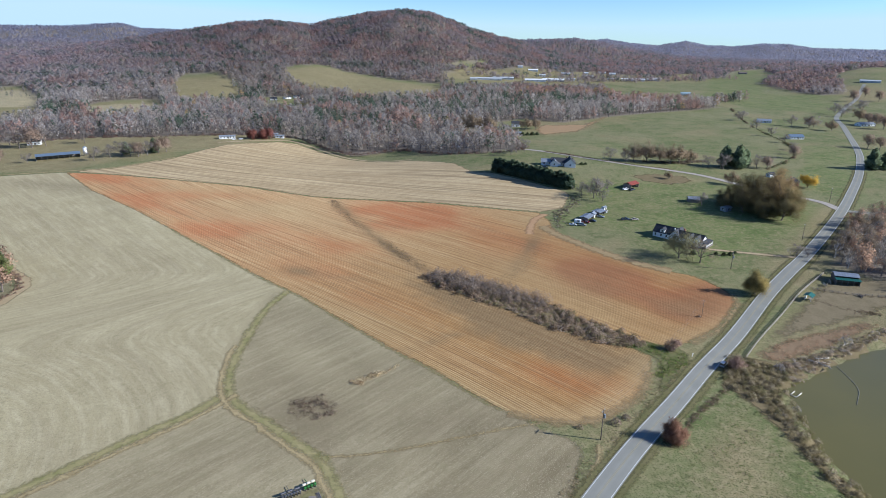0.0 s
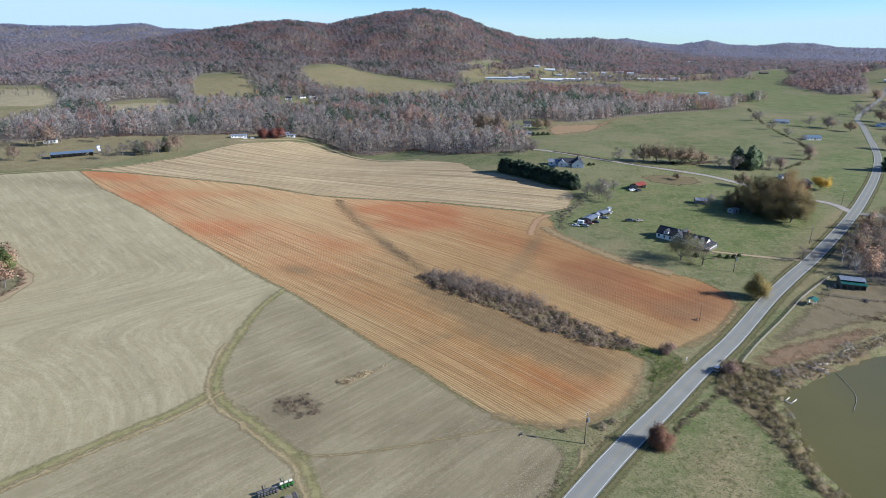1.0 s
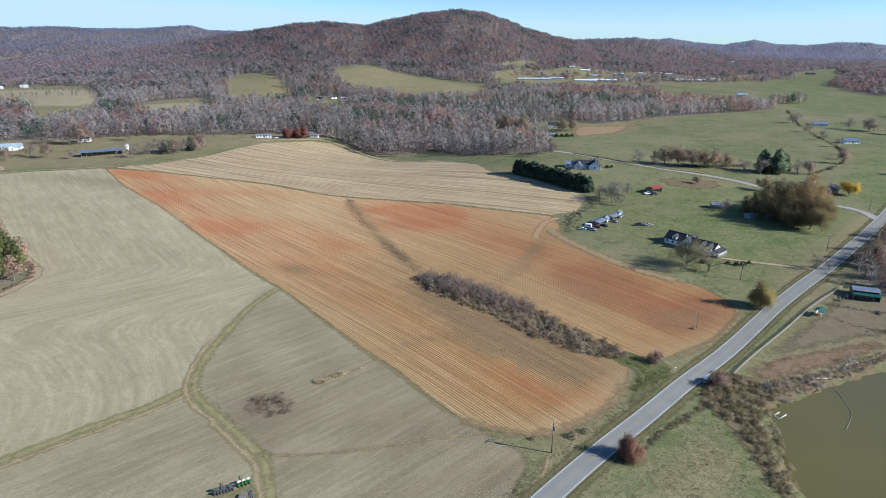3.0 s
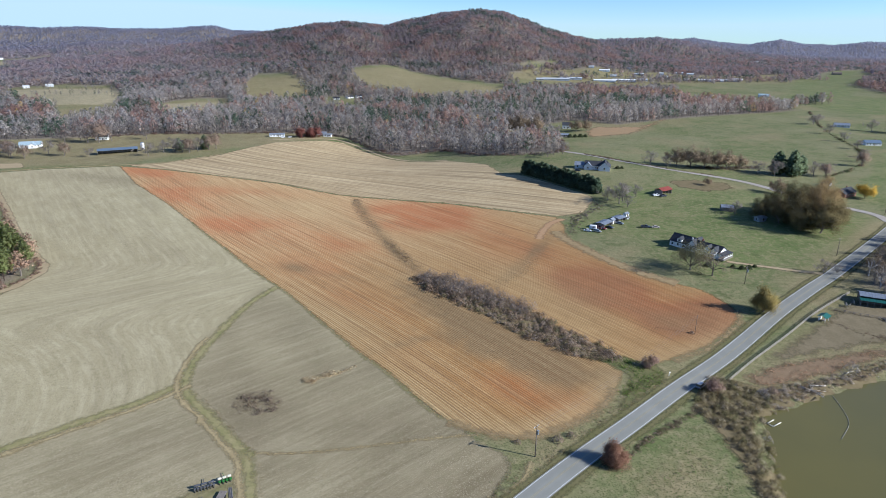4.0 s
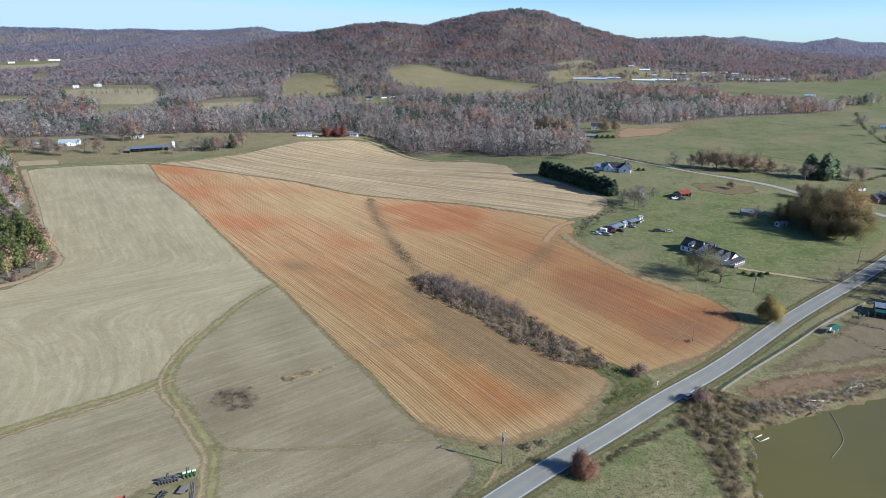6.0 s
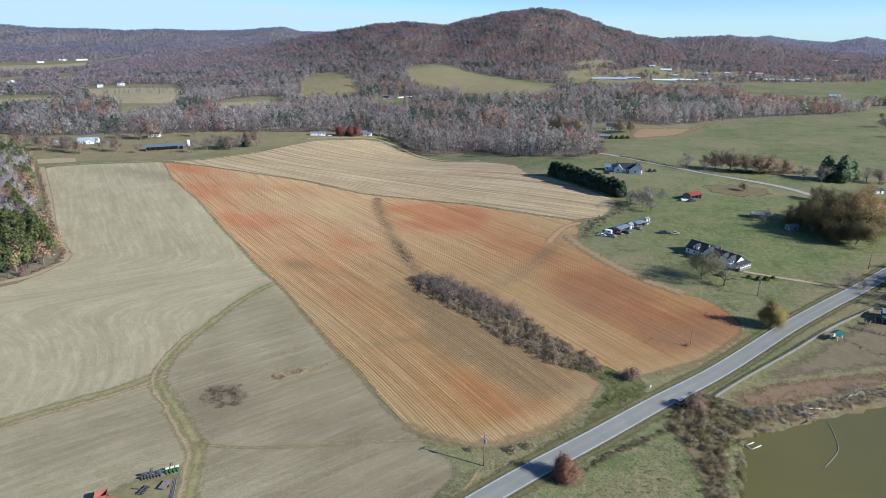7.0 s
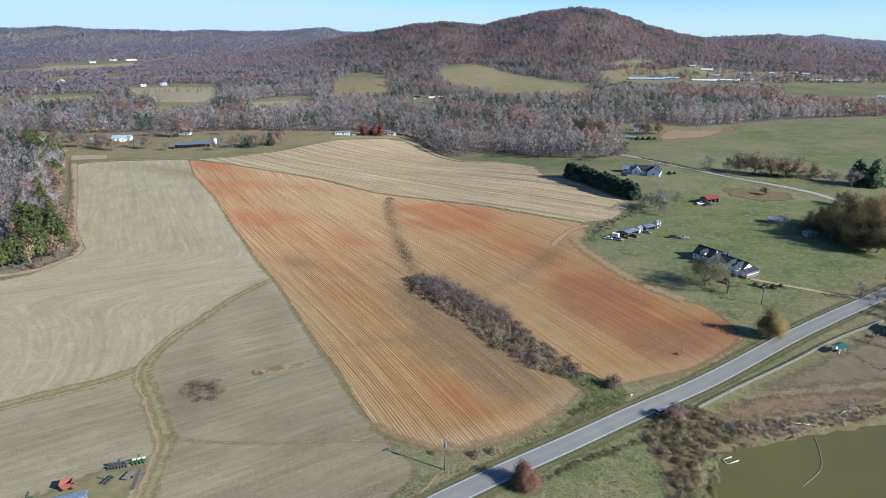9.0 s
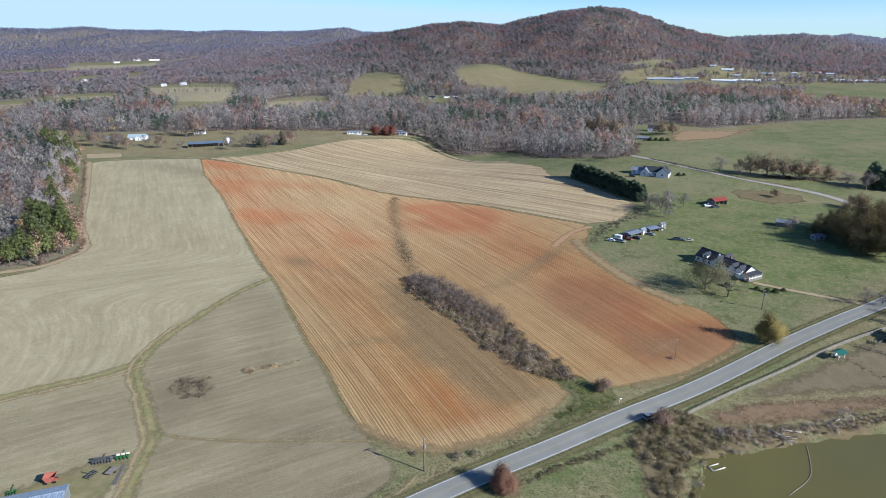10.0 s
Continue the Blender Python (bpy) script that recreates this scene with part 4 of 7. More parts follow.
def conifer(name, label, h, r, leaf, seed, bare_to=0.15, whorls=16, per=7, size=0.5, taper=0.75, mat=None):
    """A pine or cedar: straight stem, whorls of drooping boughs with needle tufts."""
    rng = np.random.RandomState(seed)
    root = tagged(new(name), label, "tree")
    segs = [(np.array([0, 0, -0.3]), np.array([0, 0, h * 0.55]), h * 0.016 + 0.05, h * 0.01 + 0.02), (np.array([0, 0, h * 0.55]), np.array([0, 0, h * 0.97]), h * 0.01 + 0.02, 0.03)]
    pts = []
    for k in range(whorls):
        s = k / (whorls - 1)
        z = h * (bare_to + (0.97 - bare_to) * s)
        reach = r * (1 - s) ** taper * min(1, 0.55 + s * 2.2) + 0.25
        for b in range(per):
            a = rng.uniform(0, 6.283)
            d = np.array([math.cos(a), math.sin(a), rng.uniform(-0.25, 0.3)])
            L = reach * rng.uniform(0.7, 1.1)
            p = np.array([0, 0, z])
            segs.append((p, p + d * L, 0.05, 0.02))
            m = max(3, int(L * 5))
            pts.append(p + d * L * rng.uniform(0.25, 1.05, (m, 1)) + rng.normal(0, 0.28, (m, 3)))
    v, f = tubes(segs, 3)
    mesh_of("trunk", v, f, M_BARK, root, tint=tint_of(len(v), (0.11, 0.08, 0.065)))
    v, f = shards(rng, np.concatenate(pts), size, 0.4, 1.3)
    f, soft = outward(v, f, (0, 0, h * 0.3), 0.2, 0.3)
    mesh_of("crown", v, f, mat or M_LEAF, root, smooth=True, tint=tint_of(len(v), leaf) * 1.35, custom_normal=soft)
    return root


def shrub_points(rng, h, r, n):
    """Points in a low uneven mound."""
    a, u = rng.uniform(0, 6.283, n), np.sqrt(rng.rand(n))
    z = h * (1 - u ** 2.2) * rng.uniform(0.15, 1.0, n) ** 0.5
    return np.c_[r * u * np.cos(a), r * u * np.sin(a), z + 0.1]


def shrub(name, label, h, r, leaf, seed, n=260, size=0.22, twig=3.0, category="shrub"):
    rng = np.random.RandomState(seed)
    root = tagged(new(name), label, category)
    stems = [(np.array([0.15 * math.cos(a), 0.15 * math.sin(a), -0.2]), np.array([r * 0.6 * math.cos(a), r * 0.6 * math.sin(a), h * rng.uniform(0.6, 0.95)]), 0.06, 0.02) for a in np.arange(0, 6.28, 0.8)]
    v, f = tubes(stems, 4)
    mesh_of("woody_base", v, f, M_BARK, root, tint=tint_of(len(v), BARK))
    v, f = shards(rng, shrub_points(rng, h, r, n), size, 0, twig)
    f, soft = outward(v, f, (0, 0, h * 0.1), 0.3, 0.4)
    mesh_of("foliage", v, f, M_LEAF, root, smooth=True, tint=tint_of(len(v), leaf) * 1.35, custom_normal=soft)
    return root


def stand(ob, x, y, turn=0.0, scale=1.0, sink=0.0):
    """Put a thing on the ground."""
    ob.matrix_basis = Matrix.LocRotScale((x, y, float(height(x, y)) - sink), Euler((0, 0, radians(turn))), (scale,) * 3 if isinstance(scale, (int, float)) else scale)
    return ob


def stand_copy(ob, x, y, turn=0.0, scale=1.0, sink=0.0):
    return stand(copy_thing(ob, pose(x, y, 0)), x, y, turn, scale, sink)


# colours of the season
BROWNTWIG = (0.22, 0.165, 0.125)
CEDAR = (0.072, 0.1, 0.06)


# ---- far and middle woods ----


def proto(kind, seed):
    """A small woodland tree 1 m high as triangles: corners, faces, and a mark of 1 for bark."""
    rng = np.random.RandomState(seed)
    if kind == "bare":
        segs = [(np.array([0, 0, 0]), np.array([0, 0, 0.5]), 0.018, 0.012)]
        for k in range(4):
            a = rng.uniform(0, 6.28)
            d = np.array([math.cos(a) * 0.22, math.sin(a) * 0.22, 0.36])
            p = np.array([0, 0, rng.uniform(0.3, 0.5)])
            segs.append((p, p + d, 0.01, 0.004))
        v, f = tubes(segs, 3)
        n = 64
        a, u, z = rng.uniform(0, 6.28, n), np.sqrt(rng.rand(n)), rng.rand(n)
        wide = 0.29 * np.sin(np.clip(z * 0.78 + 0.2, 0, 1) * 3.14) * (1 + 0.25 * np.sin(a * 2 + seed))
        c = np.c_[np.cos(a) * u * wide, np.sin(a) * u * wide, 0.26 + 0.7 * z]
        v2, f2 = shards(rng, c, 0.068, -0.1, 1.6)
    elif kind == "leafy":
        v, f = tubes([(np.array([0, 0, 0]), np.array([0, 0, 0.6]), 0.02, 0.01)], 3)
        n = 56
        a, u, z = rng.uniform(0, 6.28, n), rng.rand(n) ** 0.4, rng.rand(n)
        wide = 0.31 * np.sin(np.clip(z * 0.78 + 0.2, 0, 1) * 3.14) * (1 + 0.25 * np.sin(a * 3 + seed))
        c = np.c_[np.cos(a) * u * wide, np.sin(a) * u * wide, 0.22 + 0.76 * z]
        v2, f2 = shards(rng, c, 0.12, 0, 1.1)
    else:
        v, f = tubes([(np.array([0, 0, 0]), np.array([0, 0, 0.7]), 0.018, 0.008)], 3)
        n = 50
        a, u, z = rng.uniform(0, 6.28, n), rng.rand(n) ** 0.5, rng.rand(n) ** 1.2
        wide = 0.25 * (1 - z) ** 0.5 + 0.02
        c = np.c_[np.cos(a) * u * wide, np.sin(a) * u * wide, 0.28 + 0.7 * z]
        v2, f2 = shards(rng, c, 0.1, 0.3, 1.2)
    f2, soft = outward(v2, f2, (0, 0, 0.3), 1.2, 0.08, seed)
    side = v * (1, 1, 0) + (1e-6, 0, 0)
    side /= np.linalg.norm(side, axis=1)[:, None]
    return np.r_[v, v2], np.r_[f, f2 + len(v)], np.r_[np.ones(len(v)), np.zeros(len(v2))], np.r_[side, soft]


def fuzz(seed, n, size):
    """A far tree 1 m high: a loose crown of a few dozen sprays on a short stem."""
    rng = np.random.RandomState(seed + 300)
    v, f = tubes([(np.array([0, 0, 0]), np.array([0, 0, 0.55]), 0.03, 0.015)], 3)
    a, u, z = rng.uniform(0, 6.28, n), rng.rand(n) ** 0.5, rng.rand(n) ** 0.8
    wide = rng.uniform(0.42, 0.56) * np.sin(np.clip(z * 0.8 + 0.18, 0, 1) * 3.14) * (1 + 0.25 * np.sin(a * 2 + seed))
    c = np.c_[np.cos(a) * u * wide, np.sin(a) * u * wide, 0.12 + 0.84 * z]
    v2, f2 = shards(rng, c, size, 0.1, 1.1)
    f2, soft = outward(v2, f2, (0, 0, 0.2), 0.9, 0.08, seed)
    side = v * (1, 1, 0) + (1e-6, 0, 0)
    side /= np.linalg.norm(side, axis=1)[:, None]
    return np.r_[v, v2], np.r_[f, f2 + len(v)], np.r_[np.ones(len(v)), np.zeros(len(v2))], np.r_[side, soft]


PROTOS = {k: [proto(k, s) for s in range(6)] for k in ("bare", "leafy", "pine")}
CLUMPS = [fuzz(s, 25, 0.24) for s in range(10)]
FARCLUMPS = [fuzz(s + 40, 15, 0.36) for s in range(8)]


PINE_DRIFTS = [(-637, 1597, 46), (-520, 1380, 30), (-484, 899, 24), (-458, 929, 24), (-434, 1037, 16), (500, 985, 16), (-172, 770, 22), (-98, 1190, 26), (-110, 1120, 24), (-225, 1480, 50), (-86, 790, 22), (-591, 1605, 60), (-500, 1290, 60), (137, 941, 75), (174, 866, 60), (27, 798, 30), (271, 887, 60), (-720, 2000, 90), (-640, 1300, 50), (-480, 1160, 40), (-620, 930, 40),
               (330, 1000, 60), (60, 1010, 50), (420, 960, 40), (-330, 930, 30), (700, 1740, 50), (800, 1760, 50), (1330, 1290, 50), (1500, 1450, 60)]
RUST_DRIFTS = [(-856, 1924, 70), (-804, 1950, 80), (-722, 1926, 70), (-788, 1598, 34), (-315, 898, 18), (-420, 912, 12), (560, 880, 30), (500, 930, 40), (-286, 826, 24), (-453, 1432, 60), (99, 782, 26), (539, 955, 30), (499, 1043, 50), (300, 1750, 160), (-192, 1091, 26), (-458, 870, 40), (600, 1000, 60), (1120, 1290, 190), (1350, 1500, 200), (690, 960, 40), (-300, 1650, 70), (-520, 1050, 36), (20, 880, 22),
               (200, 1020, 34), (-130, 1520, 46), (60, 1850, 160), (-700, 1800, 120), (-620, 1900, 90), (430, 1150, 60), (380, 1060, 40), (520, 1120, 60), (640, 1900, 120), (1000, 1900, 120)]


def species(rng, x, y):
    """Which kind of tree and what tint, in drifts; distance haze is mixed into the tint."""
    n = len(x)
    w1, w2, w3 = waves(x, y, 190, 51), waves(x, y, 140, 52), waves(x, y, 60, 53)
    far = step(np.hypot(x, y), 1500, 2300)
    u = rng.rand(n)
    kind = np.where(u < 0.05 + 0.5 * (w1 + 0.4 * w3 > 0.75), 2, np.where(u < 0.14 + 0.2 * far + 0.35 * (w2 + 0.4 * w3 > 0.6), 1, 0))
    for px, py, pr in PINE_DRIFTS:
        kind = np.where((np.hypot((x - px) * 0.7, (y - py)) < pr * (1 + 0.5 * w3)) & (rng.rand(n) < (0.7 if pr < 50 else 0.3)), 2, kind)
    for px, py, pr in RUST_DRIFTS:
        kind = np.where((np.hypot(x - px, y - py) < pr) & (rng.rand(n) < 0.82), 1, kind)
    tint = np.empty((n, 3))
    grey, brown, rust, pine, gold = np.array([0.42, 0.39, 0.355]), np.array([0.365, 0.315, 0.265]), np.array([0.35, 0.24, 0.195]), np.array([0.105, 0.14, 0.095]), np.array([0.4, 0.285, 0.135])
    r = rng.rand(n, 1)
    tint[:] = grey * r + brown * (1 - r)
    leafy = kind == 1
    g = rng.rand(n)
    tint[leafy] = np.where((g < 0.06)[:, None], gold, rust * (0.8 + 0.4 * r))[leafy]
    tint[kind == 2] = (pine * (0.75 + 0.5 * r))[kind == 2]
    # the tint also brightens towards the west, as if lifted by haze
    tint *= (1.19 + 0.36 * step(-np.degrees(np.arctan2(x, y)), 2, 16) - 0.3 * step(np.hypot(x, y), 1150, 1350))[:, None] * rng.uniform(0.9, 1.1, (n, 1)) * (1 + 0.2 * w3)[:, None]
    # over the mountain the crowns run together, their tints turned mauve for haze
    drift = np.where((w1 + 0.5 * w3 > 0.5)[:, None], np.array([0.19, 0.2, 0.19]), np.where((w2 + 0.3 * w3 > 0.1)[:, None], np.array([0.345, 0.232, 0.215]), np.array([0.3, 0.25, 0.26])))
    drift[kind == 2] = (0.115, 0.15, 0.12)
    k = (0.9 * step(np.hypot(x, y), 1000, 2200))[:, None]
    # the low woods to the west are painted greyer and paler, as haze would make them
    west_haze = step(-np.degrees(np.arctan2(x, y)), 6, 20)[:, None]
    drift = drift * (1 - 0.3 * west_haze) + np.array([0.5, 0.43, 0.44]) * 0.55 * west_haze
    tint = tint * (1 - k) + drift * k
    # aerial haze on the far ridges is painted in as a pale blue-grey tint
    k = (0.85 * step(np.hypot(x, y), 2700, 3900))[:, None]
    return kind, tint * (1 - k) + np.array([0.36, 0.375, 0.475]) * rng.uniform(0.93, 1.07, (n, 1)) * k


def forest(name, label, x, y, tall, protos_of, seed, tints=None, mat=None):
    """Many trees joined in one mesh."""
    rng = np.random.RandomState(seed)
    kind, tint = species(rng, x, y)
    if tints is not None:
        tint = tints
    z = np.maximum(height(x, y), POND_Z - 0.15)
    V, F, C, N, base = [], [], [], [], 0
    pick = rng.randint(0, 1000, len(x))
    turn, tall = rng.uniform(0, 6.283, len(x)), tall * rng.uniform(0.68, 1.24, len(x)) * (1 + 0.16 * waves(x, y, 75, 57))
    groups = {}
    for k in range(len(x)):
        opts = protos_of(kind[k])
        groups.setdefault((id(opts), pick[k] % len(opts)), (opts, []))[1].append(k)
    for (_, which), (opts, ks) in groups.items():
        pv, pf, bark, pn = opts[which]
        ks = np.array(ks)
        c, s, h = np.cos(turn[ks])[:, None], np.sin(turn[ks])[:, None], tall[ks][:, None]
        X = (pv[:, 0] * c - pv[:, 1] * s) * h + x[ks][:, None]
        Y = (pv[:, 0] * s + pv[:, 1] * c) * h + y[ks][:, None]
        Z = pv[:, 2] * h + z[ks][:, None] - 0.2
        V.append(np.stack([X, Y, Z], -1).reshape(-1, 3))
        N.append(np.stack([pn[:, 0] * c - pn[:, 1] * s, pn[:, 0] * s + pn[:, 1] * c, pn[:, 2] + 0 * c], -1).reshape(-1, 3))
        F.append((pf[None] + (np.arange(len(ks)) * len(pv))[:, None, None] + base).reshape(-1, 3))
        col = tint[ks][:, None, :] * np.ones((1, len(pv), 1))
        col[:, bark > 0] = (0.19, 0.17, 0.155)
        C.append(col.reshape(-1, 3))
        base += len(ks) * len(pv)
    ob = mesh_of(name, np.concatenate(V), np.concatenate(F), mat or M_WOODS, smooth=True, tint=np.concatenate(C), custom_normal=np.concatenate(N))
    return tagged(ob, label, "woods", kind="stuff")


def scatter(seed, x0, x1, y0, y1, gap, test):
    rng = np.random.RandomState(seed)
    X, Y = np.meshgrid(np.arange(x0, x1, gap), np.arange(y0, y1, gap))
    X = X.ravel() + rng.uniform(-0.48, 0.48, X.size) * gap
    Y = Y.ravel() + rng.uniform(-0.48, 0.48, Y.size) * gap
    ok = test(X, Y)
    return X[ok], Y[ok]


def in_view(x, y, lo=-46, hi=54):
    a = np.degrees(np.arctan2(x, y + 60))
    return (a > lo) & (a < hi)


def open_to_view(seed):
    """A test that thins the woods on slopes turned away behind the crests of the hills."""
    az, rr = np.radians(np.arange(-60, 60.1, 0.5)), np.arange(300, 5001, 25.0)
    A, R = np.meshgrid(az, rr, indexing='ij')
    rise = np.maximum.accumulate((height(R * np.sin(A), R * np.cos(A)) - 112) / R, 1)
    rng = np.random.RandomState(seed)

    def test(x, y):
        r, a = np.hypot(x, y), np.arctan2(x, y)
        i = np.clip(np.round((a - az[0]) / (az[1] - az[0])).astype(int), 0, len(az) - 1)
        k = np.clip(((r - 60 - 300) / 25).astype(int), 0, len(rr) - 1)
        return ((height(x, y) + 14 - 112) / r > rise[i, k] - 0.002) | (rng.rand(len(r)) < 0.25)
    return test


def bare_slopes(xy, seed):
    ok = open_to_view(seed)(*xy)
    return xy[0][ok], xy[1][ok]


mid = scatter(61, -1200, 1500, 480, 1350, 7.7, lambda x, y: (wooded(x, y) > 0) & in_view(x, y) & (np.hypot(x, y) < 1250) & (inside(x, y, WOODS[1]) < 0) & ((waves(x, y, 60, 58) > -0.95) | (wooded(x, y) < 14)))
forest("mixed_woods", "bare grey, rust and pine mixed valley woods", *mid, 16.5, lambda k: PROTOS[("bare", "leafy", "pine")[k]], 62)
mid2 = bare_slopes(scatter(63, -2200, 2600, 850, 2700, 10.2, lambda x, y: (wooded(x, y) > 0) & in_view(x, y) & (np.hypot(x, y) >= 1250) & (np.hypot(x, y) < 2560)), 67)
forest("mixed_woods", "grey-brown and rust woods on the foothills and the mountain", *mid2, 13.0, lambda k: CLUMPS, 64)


def behind_mountain(x, y):
    a = np.degrees(np.arctan2(x, y))
    return (a > -7) & (a < 17)


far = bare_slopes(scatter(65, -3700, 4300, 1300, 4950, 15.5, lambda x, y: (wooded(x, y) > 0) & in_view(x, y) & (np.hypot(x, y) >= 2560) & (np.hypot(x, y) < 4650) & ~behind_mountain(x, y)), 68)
forest("mountain_woods", "autumn woods on the far ridges, tinted blue-grey for haze", *far, 12.5, lambda k: FARCLUMPS, 66)

# ---- building blocks for made things ----


class Shape:
    """Collects corners and faces of one part."""

    def __init__(self):
        self.v, self.f = [], []

    def add(self, v, f):
        k = len(self.v)
        self.v += [tuple(p) for p in v]
        self.f += [tuple(i + k for i in q) for q in f]
        return self

    def box(self, x, y, z, sx, sy, sz, turn=0.0, bevel=0.0):
        """A box on centre x, y with its underside at z; bevel chamfers the upright and top edges."""
        c, s = math.cos(radians(turn)), math.sin(radians(turn))
        b = min(bevel, sx / 3, sy / 3, sz / 3)
        def ring(ix, iy, zz):
            pts = [(-ix, -iy), (ix, -iy), (ix, iy), (-ix, iy)]
            if b > 0:
                pts = [(-ix + b, -iy), (ix - b, -iy), (ix, -iy + b), (ix, iy - b), (ix - b, iy), (-ix + b, iy), (-ix, iy - b), (-ix, -iy + b)]
            return [(x + px * c - py * s, y + px * s + py * c, zz) for px, py in pts]
        rings = [ring(sx / 2, sy / 2, z), ring(sx / 2, sy / 2, z + sz - b)]
        if b > 0:
            rings.append(ring(sx / 2 - b, sy / 2 - b, z + sz))
        n = len(rings[0])
        v = [p for r in rings for p in r]
        f = [tuple(range(n))[::-1], tuple(range(n * (len(rings) - 1), n * len(rings)))]
        for k in range(len(rings) - 1):
            f += [(k * n + i, k * n + (i + 1) % n, (k + 1) * n + (i + 1) % n, (k + 1) * n + i) for i in range(n)]
        return self.add(v, f)

    def prism(self, outline, y0, y1):
        """An outline in x, z drawn along y."""
        n = len(outline)
        v = [(x, y0, z) for x, z in outline] + [(x, y1, z) for x, z in outline]
        return self.add(v, [tuple(range(n)), tuple(range(2 * n - 1, n - 1, -1))] + [(i + n, (i + 1) % n + n, (i + 1) % n, i) for i in range(n)])

    def slab(self, a, b, c, d, thick):
        """A flat slab from four corners, thickened downward."""
        up = [Vector(p) for p in (a, b, c, d)]
        n = (up[1] - up[0]).cross(up[3] - up[0]).normalized()
        if n.z < 0:
            n = -n
        lo = [p - n * thick for p in up]
        return self.add([tuple(p) for p in up + lo], [(0, 1, 2, 3), (7, 6, 5, 4), (0, 4, 5, 1), (1, 5, 6, 2), (2, 6, 7, 3), (3, 7, 4, 0)])

    def tube(self, p, q, a, b=None, sides=10):
        """A tapered closed tube between two places."""
        v, f = tubes([(np.array(p, float), np.array(q, float), a, a if b is None else b)], sides)
        self.add(v, f.tolist())
        k = len(self.v) - 2 * sides
        self.f += [tuple(range(k, k + sides))[::-1], tuple(range(k + sides, k + 2 * sides))]
        return self


def part(name, shape, material, parent, label="", smooth=False):
    """Links a shape as one mesh under a thing or a part."""
    me = bpy.data.meshes.new(name)
    me.from_pydata(shape.v, [], shape.f)
    bm = bmesh.new()
    bm.from_mesh(me)
    bmesh.ops.recalc_face_normals(bm, faces=bm.faces)
    bm.to_mesh(me)
    bm.free()
    me.materials.append(material)
    me.polygons.foreach_set("use_smooth", [smooth] * len(me.polygons))
    ob = new(name, me)
    ob.parent = parent
    if label:
        ob["label"] = label
    return ob


def place(root, x, y, turn, z=None, sink=0.0):
    root.matrix_basis = pose(x, y, (float(height(x, y)) if z is None else z) - sink, 0, 0, turn)
    return root


def window(parent, x, y, z, w, h, side):
    """A framed window on a wall that faces -y, +y, -x or +x."""
    dx, dy = {"-y": (0, -1), "+y": (0, 1), "-x": (-1, 0), "+x": (1, 0)}[side]
    turn = 0 if dy else 90
    fr = part("window", Shape().box(x + dx * 0.03, y + dy * 0.03, z - 0.08, w + 0.24, 0.1, h + 0.16, turn), M_TRIM, parent)
    part("pane", Shape().box(x + dx * 0.08, y + dy * 0.08, z + h * 0.53, w, 0.05, h * 0.47, turn), M_GLASS, fr)
    part("pane", Shape().box(x + dx * 0.08, y + dy * 0.08, z, w, 0.05, h * 0.47, turn), M_GLASS, fr)
    return fr


M_TRIM = plain("white_trim", (0.82, 0.82, 0.8), 0.5, 0, 0.08)


def gable_block(root, x, y, L, W, H, rise, wall, roof, over=0.45, windows=3, across=False, base=0.0, name=""):
    """One gabled block with its ridge along x (or y): wall, two-slope roof, windows, centred on x, y."""
    def turn(p):
        return (x - p[1], y + p[0], p[2]) if across else (x + p[0], y + p[1], p[2])
    s = Shape().prism([(-W / 2, base - 0.6), (W / 2, base - 0.6), (W / 2, base + H), (0, base + H + rise), (-W / 2, base + H)], -L / 2, L / 2)
    s.v = [turn((b, a, c)) for a, b, c in s.v]
    w = part("wall", s, wall, root)
    r = Shape()
    k = rise / (W / 2)
    lx = L / 2 + over
    for sg in (-1, 1):
        r.slab(turn((-lx, 0, base + H + rise + 0.17)), turn((lx, 0, base + H + rise + 0.17)), turn((lx, sg * (W / 2 + over), base + H - over * k + 0.17)), turn((-lx, sg * (W / 2 + over), base + H - over * k + 0.17)), 0.16)
    part("roof", r, roof, root)
    ridge = Shape()
    p, q = turn((-lx, 0, base + H + rise + 0.19)), turn((lx, 0, base + H + rise + 0.19))
    part("ridge_cap", ridge.tube(p, q, 0.1, sides=6), roof, root)
    if windows:
        for n in range(windows):
            o = -L / 2 + L * (n + 0.5) / windows
            for sg in (-1, 1):
                a = turn((o, sg * W / 2, 0))
                side = ("+x" if sg < 0 else "-x") if across else ("-y" if sg < 0 else "+y")
                window(w, a[0], a[1], base + 1.0, 1.0, 1.3, side)
        for sg in (-1, 1):
            a = turn((sg * L / 2, 0, 0))
            window(w, a[0], a[1], base + 1.0, 1.1, 1.3, ("-y" if sg < 0 else "+y") if across else ("-x" if sg < 0 else "+x"))
    return w


def door(parent, x, y, z, side, mat=None):
    dx, dy = {"-y": (0, -1), "+y": (0, 1), "-x": (-1, 0), "+x": (1, 0)}[side]
    d = part("door", Shape().box(x + dx * 0.04, y + dy * 0.04, z, 1.0, 0.1, 2.05, 0 if dy else 90), mat or M_DARKWOOD, parent)
    part("handle", Shape().box(x + dx * 0.12 + abs(dy) * 0.35, y + dy * 0.12 + abs(dx) * 0.35, z + 1.0, 0.1, 0.08, 0.08), M_STEEL, d)


